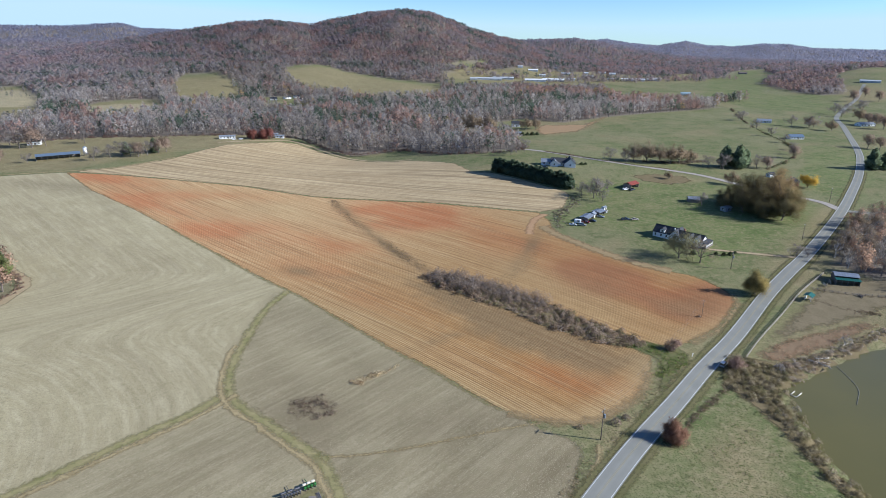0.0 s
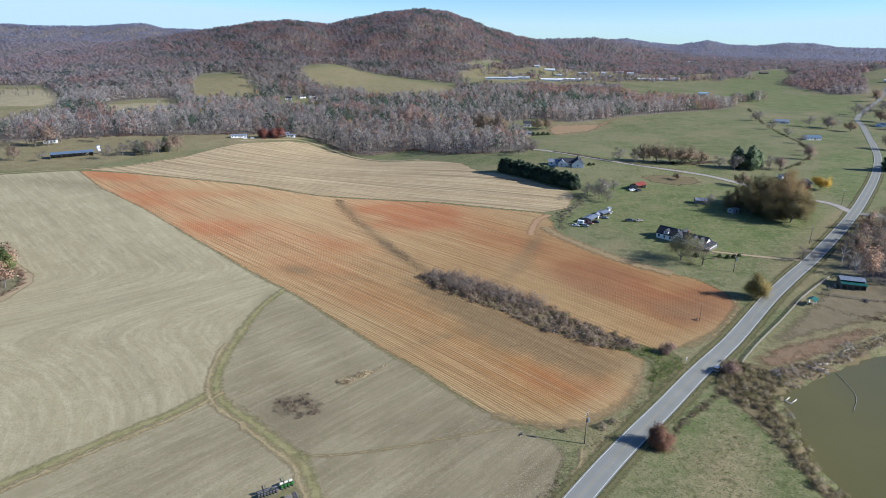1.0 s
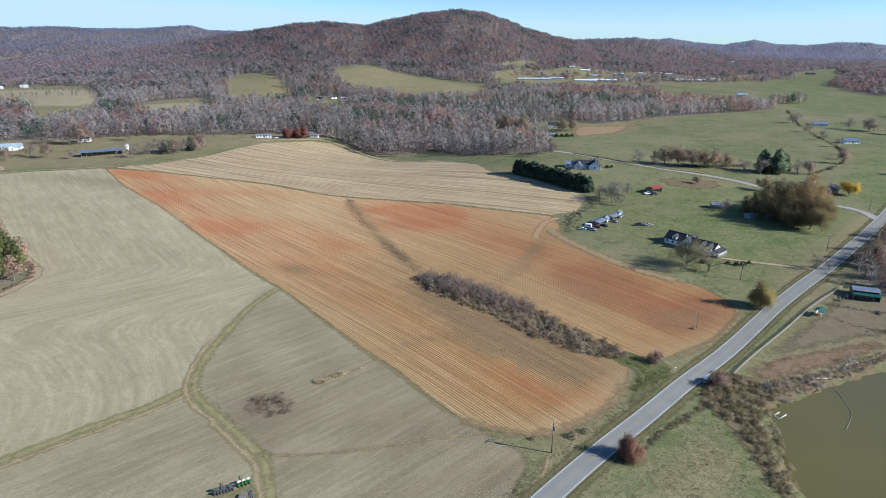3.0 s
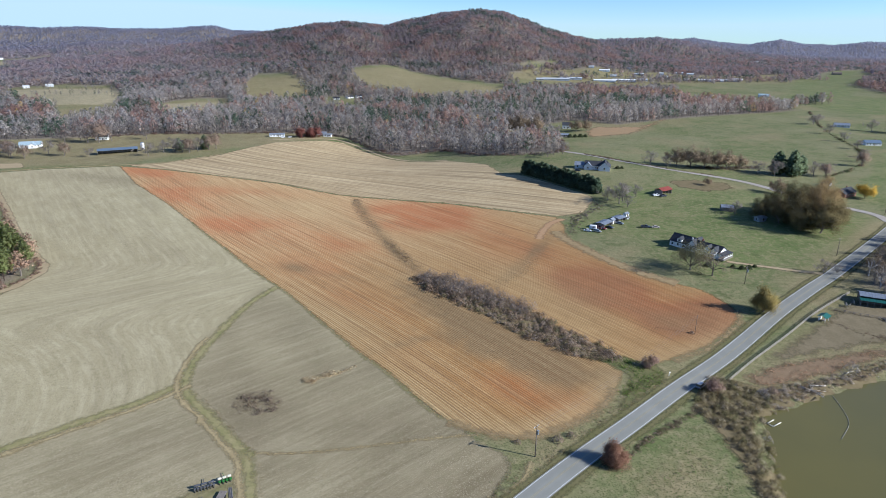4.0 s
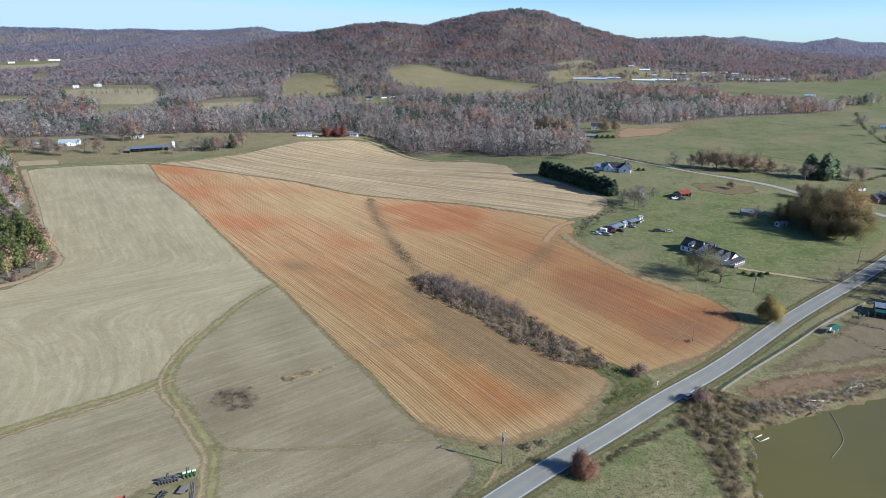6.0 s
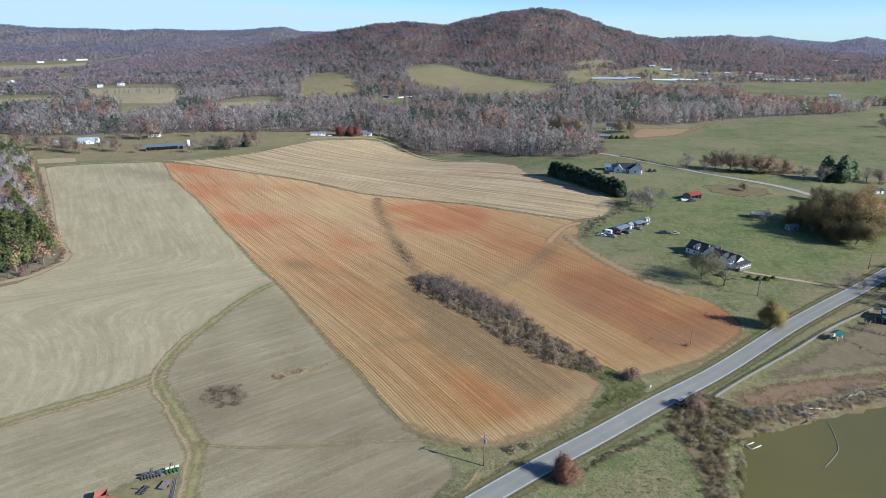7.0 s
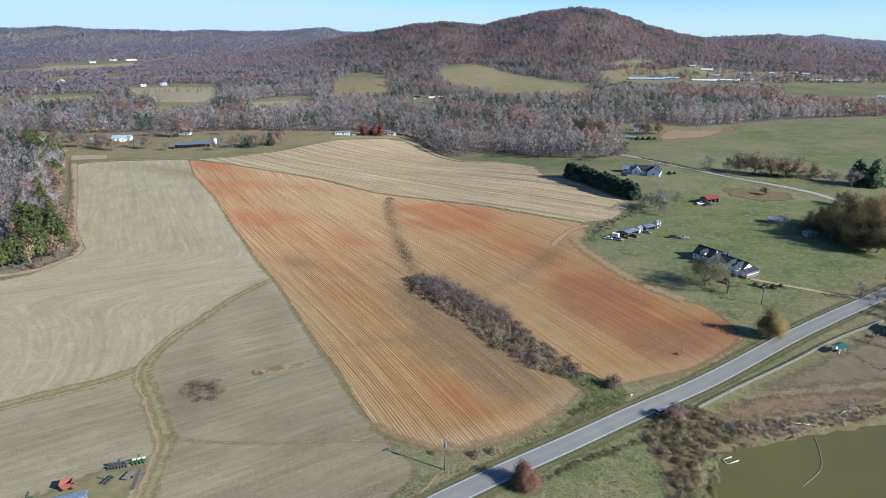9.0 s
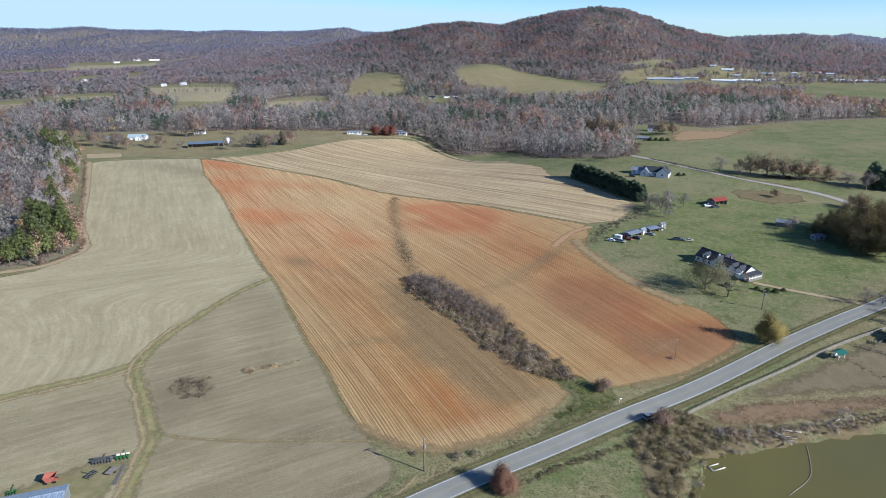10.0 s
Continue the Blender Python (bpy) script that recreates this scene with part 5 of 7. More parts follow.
def house(name, label, x, y, turn, L, W, H=2.9, rise=2.2, wall=None, roof=None, windows=3, chimney=True, category="house"):
    root = tagged(new(name), label, category)
    w = gable_block(root, 0, 0, L, W, H, rise, wall or M_WHITE, roof or M_SHINGLE, 0.45, windows)
    door(w, L * 0.08, -W / 2, 0.15, "-y")
    if chimney:
        part("chimney", Shape().box(L * 0.22, W * 0.08, H + rise * 0.5, 0.7, 0.7, rise * 0.5 + 1.1, 0, 0.06), M_BRICK, root)
    return place(root, x, y, turn)


# ---- the white farmhouse ----
farmhouse = tagged(new("farmhouse"), "rambling white farmhouse with dark shingle roofs and porch", "house")
w1 = gable_block(farmhouse, -7.5, 0.3, 13, 8.6, 3.0, 3.2, M_WHITE, M_SHINGLE, 0.4, 4)
w2 = gable_block(farmhouse, 6.5, -0.4, 15, 8.2, 2.9, 2.6, M_WHITE, M_SHINGLE, 0.4, 4)
w3 = gable_block(farmhouse, -1.2, 0.4, 9.6, 5.4, 3.1, 3.0, M_WHITE, M_SHINGLE, 0.35, 1, True)
for gx0 in (7.8, 11.6):
    gable_block(farmhouse, gx0, -3.0, 4.6, 3.0, 3.4, 1.7, M_WHITE, M_SHINGLE, 0.3, 1, True, 0.4)
dm = Shape().prism([(-1.3, 3.4), (1.3, 3.4), (1.3, 4.8), (0, 5.8), (-1.3, 4.8)], -4.2, -1.2)
dm.v = [(a - 8.5, b, c) for a, b, c in dm.v]
dormer = part("dormer", dm, M_WHITE, farmhouse)
window(dormer, -8.5, -4.2, 3.7, 1.0, 1.0, "-y")
dr = Shape()
for sg in (-1, 1):
    dr.slab((-8.5, -4.6, 6.05), (-8.5, -0.6, 6.05), (-8.5 + sg * 1.65, -0.6, 4.72), (-8.5 + sg * 1.65, -4.6, 4.72), 0.12)
part("dormer_roof", dr, M_SHINGLE, farmhouse)
pr = Shape().slab((14.2, -5.2, 3.0), (14.2, 4.2, 3.0), (17.4, 4.2, 2.45), (17.4, -5.2, 2.45), 0.15)
part("porch_roof", pr, M_SHINGLE, farmhouse)
part("porch_floor", Shape().box(15.7, -0.5, -0.3, 3.2, 9.4, 0.7), M_WOOD, farmhouse)
for k in range(5):
    part("porch_post", Shape().box(17.1, -4.9 + k * 2.2, 0.4, 0.16, 0.16, 2.1), M_WHITE, farmhouse)
for k in range(4):
    part("porch_rail", Shape().box(17.1, -3.8 + k * 2.2, 0.85, 0.08, 2.0, 0.45), M_WHITE, farmhouse)
part("side_porch", Shape().slab((4, -4.4, 2.7), (13, -4.4, 2.7), (13, -6.6, 2.3), (4, -6.6, 2.3), 0.14), M_WHITE, farmhouse)
for k in range(4):
    part("porch_post", Shape().box(4.3 + k * 2.8, -6.4, -0.2, 0.15, 0.15, 2.5), M_WHITE, farmhouse)
part("chimney", Shape().box(2.2, 0.6, 4.2, 0.8, 0.8, 2.6, 0, 0.06), M_BRICK, farmhouse)
part("chimney", Shape().box(-2.6, -1.5, 4.2, 0.6, 0.6, 2.4, 0, 0.06), M_WHITE, farmhouse)
door(w2, 9, -4.5, 0.1, "-y")
place(farmhouse, 161.0, 289.0, -57)

# ---- other houses and sheds ----
hh = house("bungalow", "white bungalow with dark roof beside the cedar hedge", 167, 464, -22, 17, 9, 3.0, 2.8, windows=5)
gable_block(hh, -12, 0.6, 9, 7, 2.6, 2.0, M_WHITE, M_GREYROOF, 0.4, 2)
gable_block(hh, -6.0, -2.2, 9.5, 6.0, 2.8, 2.4, M_WHITE, M_GREYROOF, 0.35, 1, True)
gable_block(hh, 6.6, -1.8, 12.5, 8.6, 3.0, 3.6, M_WHITE, M_SHINGLE, 0.4, 2, True)
house("brick_house", "brick house with dark roof and white trim", 322, 387, 25, 15, 9, 2.9, 2.6, M_BRICK, M_SHINGLE, 4)
house("white_shed", "small white outbuilding near the brick house", 331, 417, 10, 6, 4, 2.4, 1.2, windows=1, chimney=False, category="shed")
house("ranch_house", "low white ranch house with grey roof by the fields", 576, 716, -30, 17, 9, 2.8, 2.0, roof=M_GREYROOF, windows=5)
house("ranch_house", "low blue-grey roofed house beside the road", 512, 590, -10, 16, 9, 2.8, 2.2, roof=M_BLUEROOF, windows=5)
house("ranch_house", "low grey-roofed house under bare trees", 700, 674, 0, 24, 10, 2.8, 2.2, roof=M_GREYROOF, windows=5)
house("farm_dwelling", "white farmhouse with pale metal roof alone in green pasture", 731, 1120, -25, 18, 9, 3.6, 2.2, roof=M_TEALROOF, windows=4)
house("farm_dwelling", "dark brown-roofed farmhouse on the green hilltop", 1340, 1718, -20, 24, 11, 4.0, 3.5, M_WOOD, M_DARKWOOD, 5)
house("cottage", "white cottage in a clearing among gold trees", 227, 733, -15, 10, 8, 4.4, 2.6, windows=2)
house("cottage_garage", "low tan garage near the white cottage", 203, 668, -15, 12, 6, 2.3, 1.2, M_PALEWOOD, M_GREYROOF, 2, False, "garage")
mh = house("metal_roof_house", "white house with wide pale teal metal roofs", -350, 662, 14, 19, 10, 2.9, 2.6, roof=M_TEALROOF, windows=5)
gable_block(mh, 3.0, -5.5, 9.0, 7.0, 2.8, 2.2, M_WHITE, M_TEALROOF, 0.4, 1, True)
house("metal_roof_shed", "low shed with pale metal roof beside the house", -374, 656, 12, 15, 7, 2.4, 1.5, M_WOOD, M_TEALROOF, 2, False, "shed")
house("white_cottage", "white house with many windows by the wood", -297, 702, 8, 12, 7, 3.6, 2.0, windows=4)
house("mobile_home", "white mobile home beside the stubble field", -112, 696, 5, 16, 5, 2.6, 0.9, roof=M_GREYROOF, windows=5, chimney=False)
house("mobile_home", "small white trailer near round red trees", -58, 707, -10, 9, 4, 2.4, 0.8, roof=M_GREYROOF, windows=2, chimney=False)
house("mobile_home", "grey trailer set among the trees", -66, 715, 10, 12, 4, 2.5, 0.8, M_GREYROOF, M_GREYROOF, 3, False)
for hx, hy, ht, hl in ((-68, 1130, 10, 11), (-60, 1100, 3, 13), (-29, 1160, 20, 10), (-24, 1118, -20, 9), (-45, 1150, 35, 12)):
    house("village_house", "small white house among bare trees", hx, hy, ht, hl, 7, 2.7, 2.0, roof=M_SHINGLE, windows=3, chimney=False)

# long low poultry barns and warehouses of the town, farms in the western plain
for bx, by, bt, bl, tall in ((421, 1442, -16, 62, 0), (462, 1456, -17, 50, 0), (538, 1440, -20, 50, 1), (590, 1452, -21, 54, 1), (601, 1614, -20, 26, 1), (594, 1532, -22, 16, 1), (700, 1690, -22, 14, 1),
                             (771, 1643, -24, 12, 1), (841, 1684, -27, 22, 0), (866, 1668, -27, 18, 1), (776, 1512, -27, 16, 1), (960, 1850, -28, 60, 0), (1050, 1900, -29, 60, 0), (838, 1507, -29, 60, 1),
                             (884, 1520, -30, 60, 0), (922, 1536, -31, 30, 1), (650, 1480, -24, 20, 1), (383, 1440, -15, 16, 0), (576, 1645, -19, 14, 1), (992, 1940, -27, 20, 1), (740, 1570, -26, 30, 0), (690, 1600, -24, 24, 0),
                             (1485, 2353, -32, 40, 1), (1440, 2434, -30, 16, 1), (-1485, 2485, 31, 22, 1), (-1465, 2600, 29, 26, 1), (-1411, 2640, 28, 40, 1), (-1240, 2760, 24, 20, 1), (-938, 1815, 27, 60, 0),
                             (-968, 1500, 33, 16, 1), (-950, 1509, 32, 18, 1), (-693, 1365, 27, 11, 1), (-660, 1390, 25, 14, 0), (1231, 1165, -46, 40, 0)):
    house("poultry_barn" if bl >= 40 else "town_building", "long low pale metal barn in the valley" if bl >= 40 else "small pale building in the valley", bx, by, bt, bl, 12 if bl > 20 else 9, 3.4, 2.0, M_TRIM if tall else M_PALEROOF, M_TRIM if tall and bl > 20 else M_PALEROOF, 4, False, "barn")


def open_shed(name, label, x, y, turn, L, W, H, rise, roof, wall, bays=4, category="shed"):
    """A pole barn open on -y: corner and bay posts, back and end walls, a single or double slope roof."""
    root = tagged(new(name), label, category)
    for k in range(bays + 1):
        for yy, hh in ((-W / 2, H), (W / 2, H)):
            part("post", Shape().box(-L / 2 + L * k / bays, yy, -0.4, 0.2, 0.2, hh + 0.4), M_WOOD, root)
    part("back_wall", Shape().box(0, W / 2 - 0.12, 0, L, 0.08, H), wall, root)
    for sg in (-1, 1):
        part("end_wall", Shape().box(sg * L / 2, 0.1, 0, 0.08, W - 0.4, H), wall, root)
    r = Shape()
    for sg in (-1, 1):
        r.slab((-L / 2 - 0.5, 0, H + rise), (L / 2 + 0.5, 0, H + rise), (L / 2 + 0.5, sg * (W / 2 + 0.5), H), (-L / 2 - 0.5, sg * (W / 2 + 0.5), H), 0.08)
    rf = part("roof", r, roof, root)
    for k in range(int(L / 1.2) + 1):
        xx = -L / 2 - 0.4 + k * 1.2
        rib = Shape()
        for sg in (-1, 1):
            rib.slab((xx, 0, H + rise + 0.05), (xx + 0.1, 0, H + rise + 0.05), (xx + 0.1, sg * (W / 2 + 0.5), H + 0.05), (xx, sg * (W / 2 + 0.5), H + 0.05), 0.06)
        part("rib", rib, roof, rf)
    return place(root, x, y, turn)


open_shed("pole_barn", "long open pole barn with blue-grey tin roof", -251, 618, 20, 34, 10, 3.8, 1.5, M_BLUEROOF, M_WOOD, 8, "barn")
tank = tagged(new("feed_bin"), "white upright feed bin beside the pole barn", "silo")
part("bin", Shape().tube((0, 0, 1.5), (0, 0, 7.5), 1.7, sides=18), M_TRIM, tank, smooth=True)
part("cone", Shape().tube((0, 0, 7.5), (0, 0, 8.6), 1.8, 0.2, 18), M_GREYROOF, tank)
for k in range(4):
    part("leg", Shape().tube((1.4 * math.cos(k * 1.57 + .78), 1.4 * math.sin(k * 1.57 + .78), -0.3), (1.4 * math.cos(k * 1.57 + .78), 1.4 * math.sin(k * 1.57 + .78), 1.6), 0.1, sides=6), M_STEEL, tank)
place(tank, -231, 627, 0)

open_shed("red_roof_barn", "small barn with rusty red tin roof", 190, 393, 28, 10, 6.5, 3.0, 1.6, M_REDROOF, M_WOOD, 3, "barn")
open_shed("tool_shed", "weathered grey open-fronted tool shed", 214, 353, 160, 7, 5, 2.4, 1.4, M_GREYROOF, M_WOOD, 2)
house("pump_house", "small pale blue-grey outbuilding in tree shade", 223, 331, 15, 6, 4, 2.3, 0.8, M_GREYROOF, M_GREYROOF, 1, False, "shed")
open_shed("carport", "long carport with weathered grey tin roof", 126, 334, 42, 9.5, 5.5, 2.4, 0.7, M_GREYROOF, M_WOOD, 3)
house("garden_shed", "white garden shed with grey roof", 132.5, 338.5, 45, 3.6, 3.0, 2.2, 0.9, M_WHITE, M_GREYROOF, 0, False, "shed")
open_shed("carport", "grey tin carport beside piled junk", 138, 342, 35, 7, 5.5, 2.3, 0.6, M_GREYROOF, M_WOOD, 2)

# horse shelter, green-roofed gazebo and metal barn
open_shed("horse_shelter", "dark horse shelter with pale and green tin roof", 207, 221.5, -30, 10, 5.5, 3.0, 0.9, M_GREYROOF, M_DARKWOOD, 4, "shelter")
open_shed("lean_to", "green tin lean-to of the horse shelter", 204.5, 217.5, -30, 10, 3.0, 2.5, 0.3, M_GREENROOF, M_DARKWOOD, 4, "shelter")
gz = tagged(new("feed_shelter"), "small feed shelter with a green tin roof at the fence", "shelter")
for px, py in ((-1.7, -1.3), (1.7, -1.3), (1.7, 1.3), (-1.7, 1.3)):
    part("post", Shape().box(px, py, -0.4, 0.16, 0.16, 2.7), M_WHITE, gz)
g = Shape()
for sg in (-1, 1):
    g.slab((-2.3, 0, 3.1), (2.3, 0, 3.1), (2.5, sg * 2.0, 2.2), (-2.5, sg * 2.0, 2.2), 0.08)
part("roof", g, M_GREENROOF, gz)
part("back_panel", Shape().box(0, 1.25, 0.1, 3.3, 0.06, 1.3), M_WHITE, gz)
part("manger", Shape().box(0, -0.3, 0.4, 2.2, 0.7, 0.5, 0, 0.05), M_WOOD, gz)
place(gz, 175.0, 209.0, 32)
mb = tagged(new("machine_shed"), "machine shed with streaked pale blue metal roof", "shed")


def barn_roof_mat():
    m, t, b = shader("streaked_metal_roof", 0.35, 0.55, 0.4)
    s = noise_at(t, 1.3, 4, 0.6, None, (0, 6.0, 0.5))
    col = blend(t, span(t, s, 0.42, 0.62), (0.3, 0.38, 0.47), (0.62, 0.68, 0.74))
    t.links.new(col, b.inputs["Base Color"])
    relief(t, b, s, 0.2, 0.03)
    return m


M_BARNROOF = barn_roof_mat()
gable_block(mb, 0, 0, 16, 9, 3.4, 1.6, M_GREYROOF, M_BARNROOF, 0.4, 0)
place(mb, -61.8, 110.5, 24)

# ---- vehicles ----


def car(name, label, paint, x, y, turn, kind="sedan", L=4.6, W=1.8):
    root = tagged(new(name), label, "truck" if kind == "pickup" else "car")
    body = Shape()
    h = L / 2
    low = [(-h, 0.45), (-h + 0.1, 0.3), (h - 0.1, 0.3), (h, 0.5), (h - 0.05, 0.78), (h - 1.2, 0.92), (-h + 0.3, 0.95), (-h, 0.85)]
    body.prism(low, -W / 2, W / 2)
    part("body", body, paint, root)
    c0, c1, r0, r1 = {"sedan": (-1.5, 1.15, -0.85, 0.35), "suv": (-2.1, 1.1, -1.9, 0.45), "pickup": (-0.3, 1.2, -0.1, 0.55)}[kind]
    z1 = 1.45 if kind == "sedan" else 1.75
    cab, gl = Shape(), Shape()
    for s, inset, grow in ((cab, 0.22, 0.0), (gl, 0.2, 0.03)):
        zz = (0.9, z1) if s is cab else (0.98, z1 - 0.12)
        f = [(zz[0] - 0.9) / (z1 - 0.9), (zz[1] - 0.9) / (z1 - 0.9)]
        v = []
        for k in (0, 1):
            xa, xb, w = c0 + (r0 - c0) * f[k] - grow, c1 + (r1 - c1) * f[k] + grow, W / 2 - 0.04 - inset * f[k] + grow
            v += [(xa, -w, zz[k]), (xb, -w, zz[k]), (xb, w, zz[k]), (xa, w, zz[k])]
        s.add(v, [(3, 2, 1, 0), (4, 5, 6, 7), (0, 1, 5, 4), (1, 2, 6, 5), (2, 3, 7, 6), (3, 0, 4, 7)])
    cabin = part("cabin", cab, paint, root)
    part("glazing", gl, M_GLASS, cabin)
    if kind == "pickup":
        for yy in (-W / 2 + 0.06, W / 2 - 0.06):
            part("bed_side", Shape().box(-1.3, yy, 0.92, 2.0, 0.1, 0.42), paint, root)
        part("tailgate", Shape().box(-h + 0.06, 0, 0.9, 0.1, W - 0.1, 0.44), paint, root)
    for sx in (-1, 1):
        for sy in (-1, 1):
            w = part("wheel", Shape().tube((sx * L * 0.31, sy * (W / 2 - 0.2), 0.33), (sx * L * 0.31, sy * (W / 2 + 0.02), 0.33), 0.33, sides=16), M_RUBBER, root)
            part("rim", Shape().tube((sx * L * 0.31, sy * (W / 2), 0.33), (sx * L * 0.31, sy * (W / 2 + 0.035), 0.33), 0.2, sides=12), M_STEEL, w)
        part("headlight" if sx > 0 else "tail_light", Shape().box(sx * (h - 0.04), 0.62, 0.6, 0.08, 0.36, 0.14), M_TRIM if sx > 0 else M_REDPAINT, root)
        part("headlight" if sx > 0 else "tail_light", Shape().box(sx * (h - 0.04), -0.62, 0.6, 0.08, 0.36, 0.14), M_TRIM if sx > 0 else M_REDPAINT, root)
        part("bumper", Shape().box(sx * (h + 0.02), 0, 0.38, 0.12, W - 0.1, 0.2, 0, 0.03), M_STEEL, root)
    return place(root, x, y, turn)


P_WHITE = plain("white_car_paint", (0.8, 0.8, 0.8), 0.25, 0, 0.05, spec=0.6)
P_DARKRED = plain("dark_red_car_paint", (0.16, 0.02, 0.025), 0.3, 0, 0.15, spec=0.6)
P_DARK = plain("dark_blue_grey_paint", (0.04, 0.05, 0.07), 0.3, 0, 0.15, spec=0.6)
P_SILVER = plain("silver_car_paint", (0.5, 0.5, 0.5), 0.3, 0.4, 0.1, spec=0.6)
car("parked_car", "white car parked on the side road", P_WHITE, 322, 307, -14)
car("parked_suv", "silver car parked under a bare roadside tree", P_SILVER, 99.5, 168.2, 35, "suv")
car("parked_car", "white car at the end of the junk row", P_WHITE, 113.5, 326.5, -25)
car("pickup_truck", "dark red pickup among parked vehicles", P_DARKRED, 121, 330.5, -50, "pickup", 5.2)
car("pickup_truck", "dark red pickup beside the carport", P_DARKRED, 123, 329, -50, "pickup", 5.2)
car("pickup_truck", "dark pickup parked in the grass", P_DARK, 149, 327.5, -8, "pickup", 5.4, 2.0)
car("parked_car", "dusty tan car beside the dark pickup", M_PALEWOOD, 154.5, 326, -5)
car("pickup_truck", "white pickup by the red-roofed barn", P_WHITE, 183, 388, 15, "pickup", 5.2)
car("parked_car", "white car by the mobile home", P_WHITE, -98, 691, 10)
car("parked_car", "white car beside the trailer yard", P_WHITE, -105, 689, 20)
car("parked_suv", "dark car in front of the bungalow", P_DARK, 150, 458, -20, "suv")
box_trailer = tagged(new("camper_trailer"), "small white camper trailer in the junk row", "trailer")
part("body", Shape().box(0, 0, 0.6, 4.0, 2.1, 2.1, 0, 0.25), M_WHITE, box_trailer)
part("window", Shape().box(0.4, -1.06, 1.5, 1.2, 0.05, 0.6), M_GLASS, box_trailer)
for sy in (-1, 1):
    part("wheel", Shape().tube((0, sy * 0.85, 0.35), (0, sy * 1.05, 0.35), 0.35, sides=14), M_RUBBER, box_trailer)
place(box_trailer, 117.5, 329.0, -30)
rng = np.random.RandomState(77)
for k in range(9):
    jx, jy = 143 + rng.uniform(-3, 4), 346 + rng.uniform(-3, 3)
    jk = tagged(new("scrap_crate"), "loose scrap crate lying in the grass", "crate", "scrap by the carport")
    part("box", Shape().box(0, 0, 0, rng.uniform(0.6, 1.8), rng.uniform(0.5, 1.2), rng.uniform(0.4, 1.0), 0, 0.05), (M_WHITE, M_STEEL, M_WOOD)[k % 3], jk)
    part("lid", Shape().box(0.1, 0, 1.0, 0.7, 0.5, 0.06, 12), M_WOOD, jk)
    place(jk, jx, jy, rng.uniform(0, 180))

# ---- farm machines by the field corner ----


def planter(name, label, x, y, turn, rows, frame_mat, tank_mat, wide):
    """A row-crop machine: toolbar, tongue, row units with hoppers and discs, two wheels."""
    root = tagged(new(name), label, "farm machine")
    part("toolbar", Shape().box(0, 0, 0.7, wide, 0.22, 0.22), frame_mat, root)
    part("tongue", Shape().tube((0, 0, 0.8), (0, 4.2, 0.55), 0.1, sides=6), frame_mat, root)
    for k in range(rows):
        xx = -wide / 2 + wide * (k + 0.5) / rows
        u = part("row_unit", Shape().box(xx, -0.7, 0.35, 0.24, 1.1, 0.35), frame_mat, root)
        if tank_mat:
            part("hopper", Shape().box(xx, -0.75, 0.75, wide / rows * 0.72, 0.62, 0.6, 0, 0.08), frame_mat, u)
        part("disc", Shape().tube((xx - 0.06, -1.3, 0.32), (xx + 0.06, -1.3, 0.32), 0.3, sides=12), M_STEEL, u)
    if tank_mat:
        for k in range(3):
            part("seed_tank", Shape().box(-wide / 3 + k * wide / 3, 0.55, 1.1, wide / 3.6, 0.7, 0.55, 0, 0.12), tank_mat, root)
    for sx in (-1, 1):
        part("wheel", Shape().tube((sx * wide * 0.3 - 0.14, 0.4, 0.45), (sx * wide * 0.3 + 0.14, 0.4, 0.45), 0.45, sides=14), M_RUBBER, root)
    place(root, x, y, turn)
    root.scale = (0.76,) * 3
    return root


planter("row_planter", "green row planter with cream seed tanks", -51.3, 133.0, 22, 4, M_GREENPAINT, M_CREAM, 4.8)
planter("grain_drill", "old grey grain drill on the grass", -56.0, 131.0, 18, 7, M_STEEL, M_STEEL, 7.0)
planter("spring_harrow", "rusty spring-tooth harrow lying in weeds", -56, 125.4, 75, 6, M_STEEL, None, 4.5)
fb = tagged(new("flat_trailer"), "small flat farm trailer with boarded bed", "trailer")
part("bed", Shape().box(0, 0, 0.6, 3.2, 1.9, 0.12), M_STEEL, fb)
for k in range(6):
    part("board", Shape().box(0, -0.8 + k * 0.32, 0.72, 3.1, 0.28, 0.05), M_WOOD, fb)
for sy in (-1, 1):
    part("wheel", Shape().tube((0, sy * 0.95, 0.35), (0, sy * 1.15, 0.35), 0.35, sides=12), M_RUBBER, fb)
place(fb, -50.9, 127.0, 80)
pp = tagged(new("pipe_stack"), "stack of weathered poles and pipes on the grass", "pipes")
for k in range(5):
    part("pipe", Shape().tube((-0.5 + k * 0.22, -4.0, 0.15 + 0.05 * (k % 2)), (-0.3 + k * 0.2, 4.2, 0.18), 0.09, sides=7), (M_WOOD, M_STEEL)[k % 2], pp)
place(pp, -48.4, 126.2, 16)
wg = tagged(new("gravity_wagon"), "faded red gravity wagon with sloping box", "wagon")
hop = Shape()
hop.add([(-1.6, -1.3, 2.4), (1.6, -1.3, 2.4), (1.6, 1.3, 2.4), (-1.6, 1.3, 2.4), (-0.9, -1.3, 0.9), (0.6, -1.3, 0.9), (0.6, 0.7, 0.9), (-0.9, 0.7, 0.9)],
        [(0, 4, 5, 1), (1, 5, 6, 2), (2, 6, 7, 3), (3, 7, 4, 0), (4, 7, 6, 5)])
part("hopper", hop, M_REDPAINT, wg, "faded orange-red steel box")
for sx, sy, lx, ly in ((0, -1.3, 3.3, 0.1), (0, 1.3, 3.3, 0.1), (-1.6, 0, 0.1, 2.6), (1.6, 0, 0.1, 2.6)):
    part("rim", Shape().box(sx, sy, 2.35, lx, ly, 0.14), M_REDPAINT, wg)
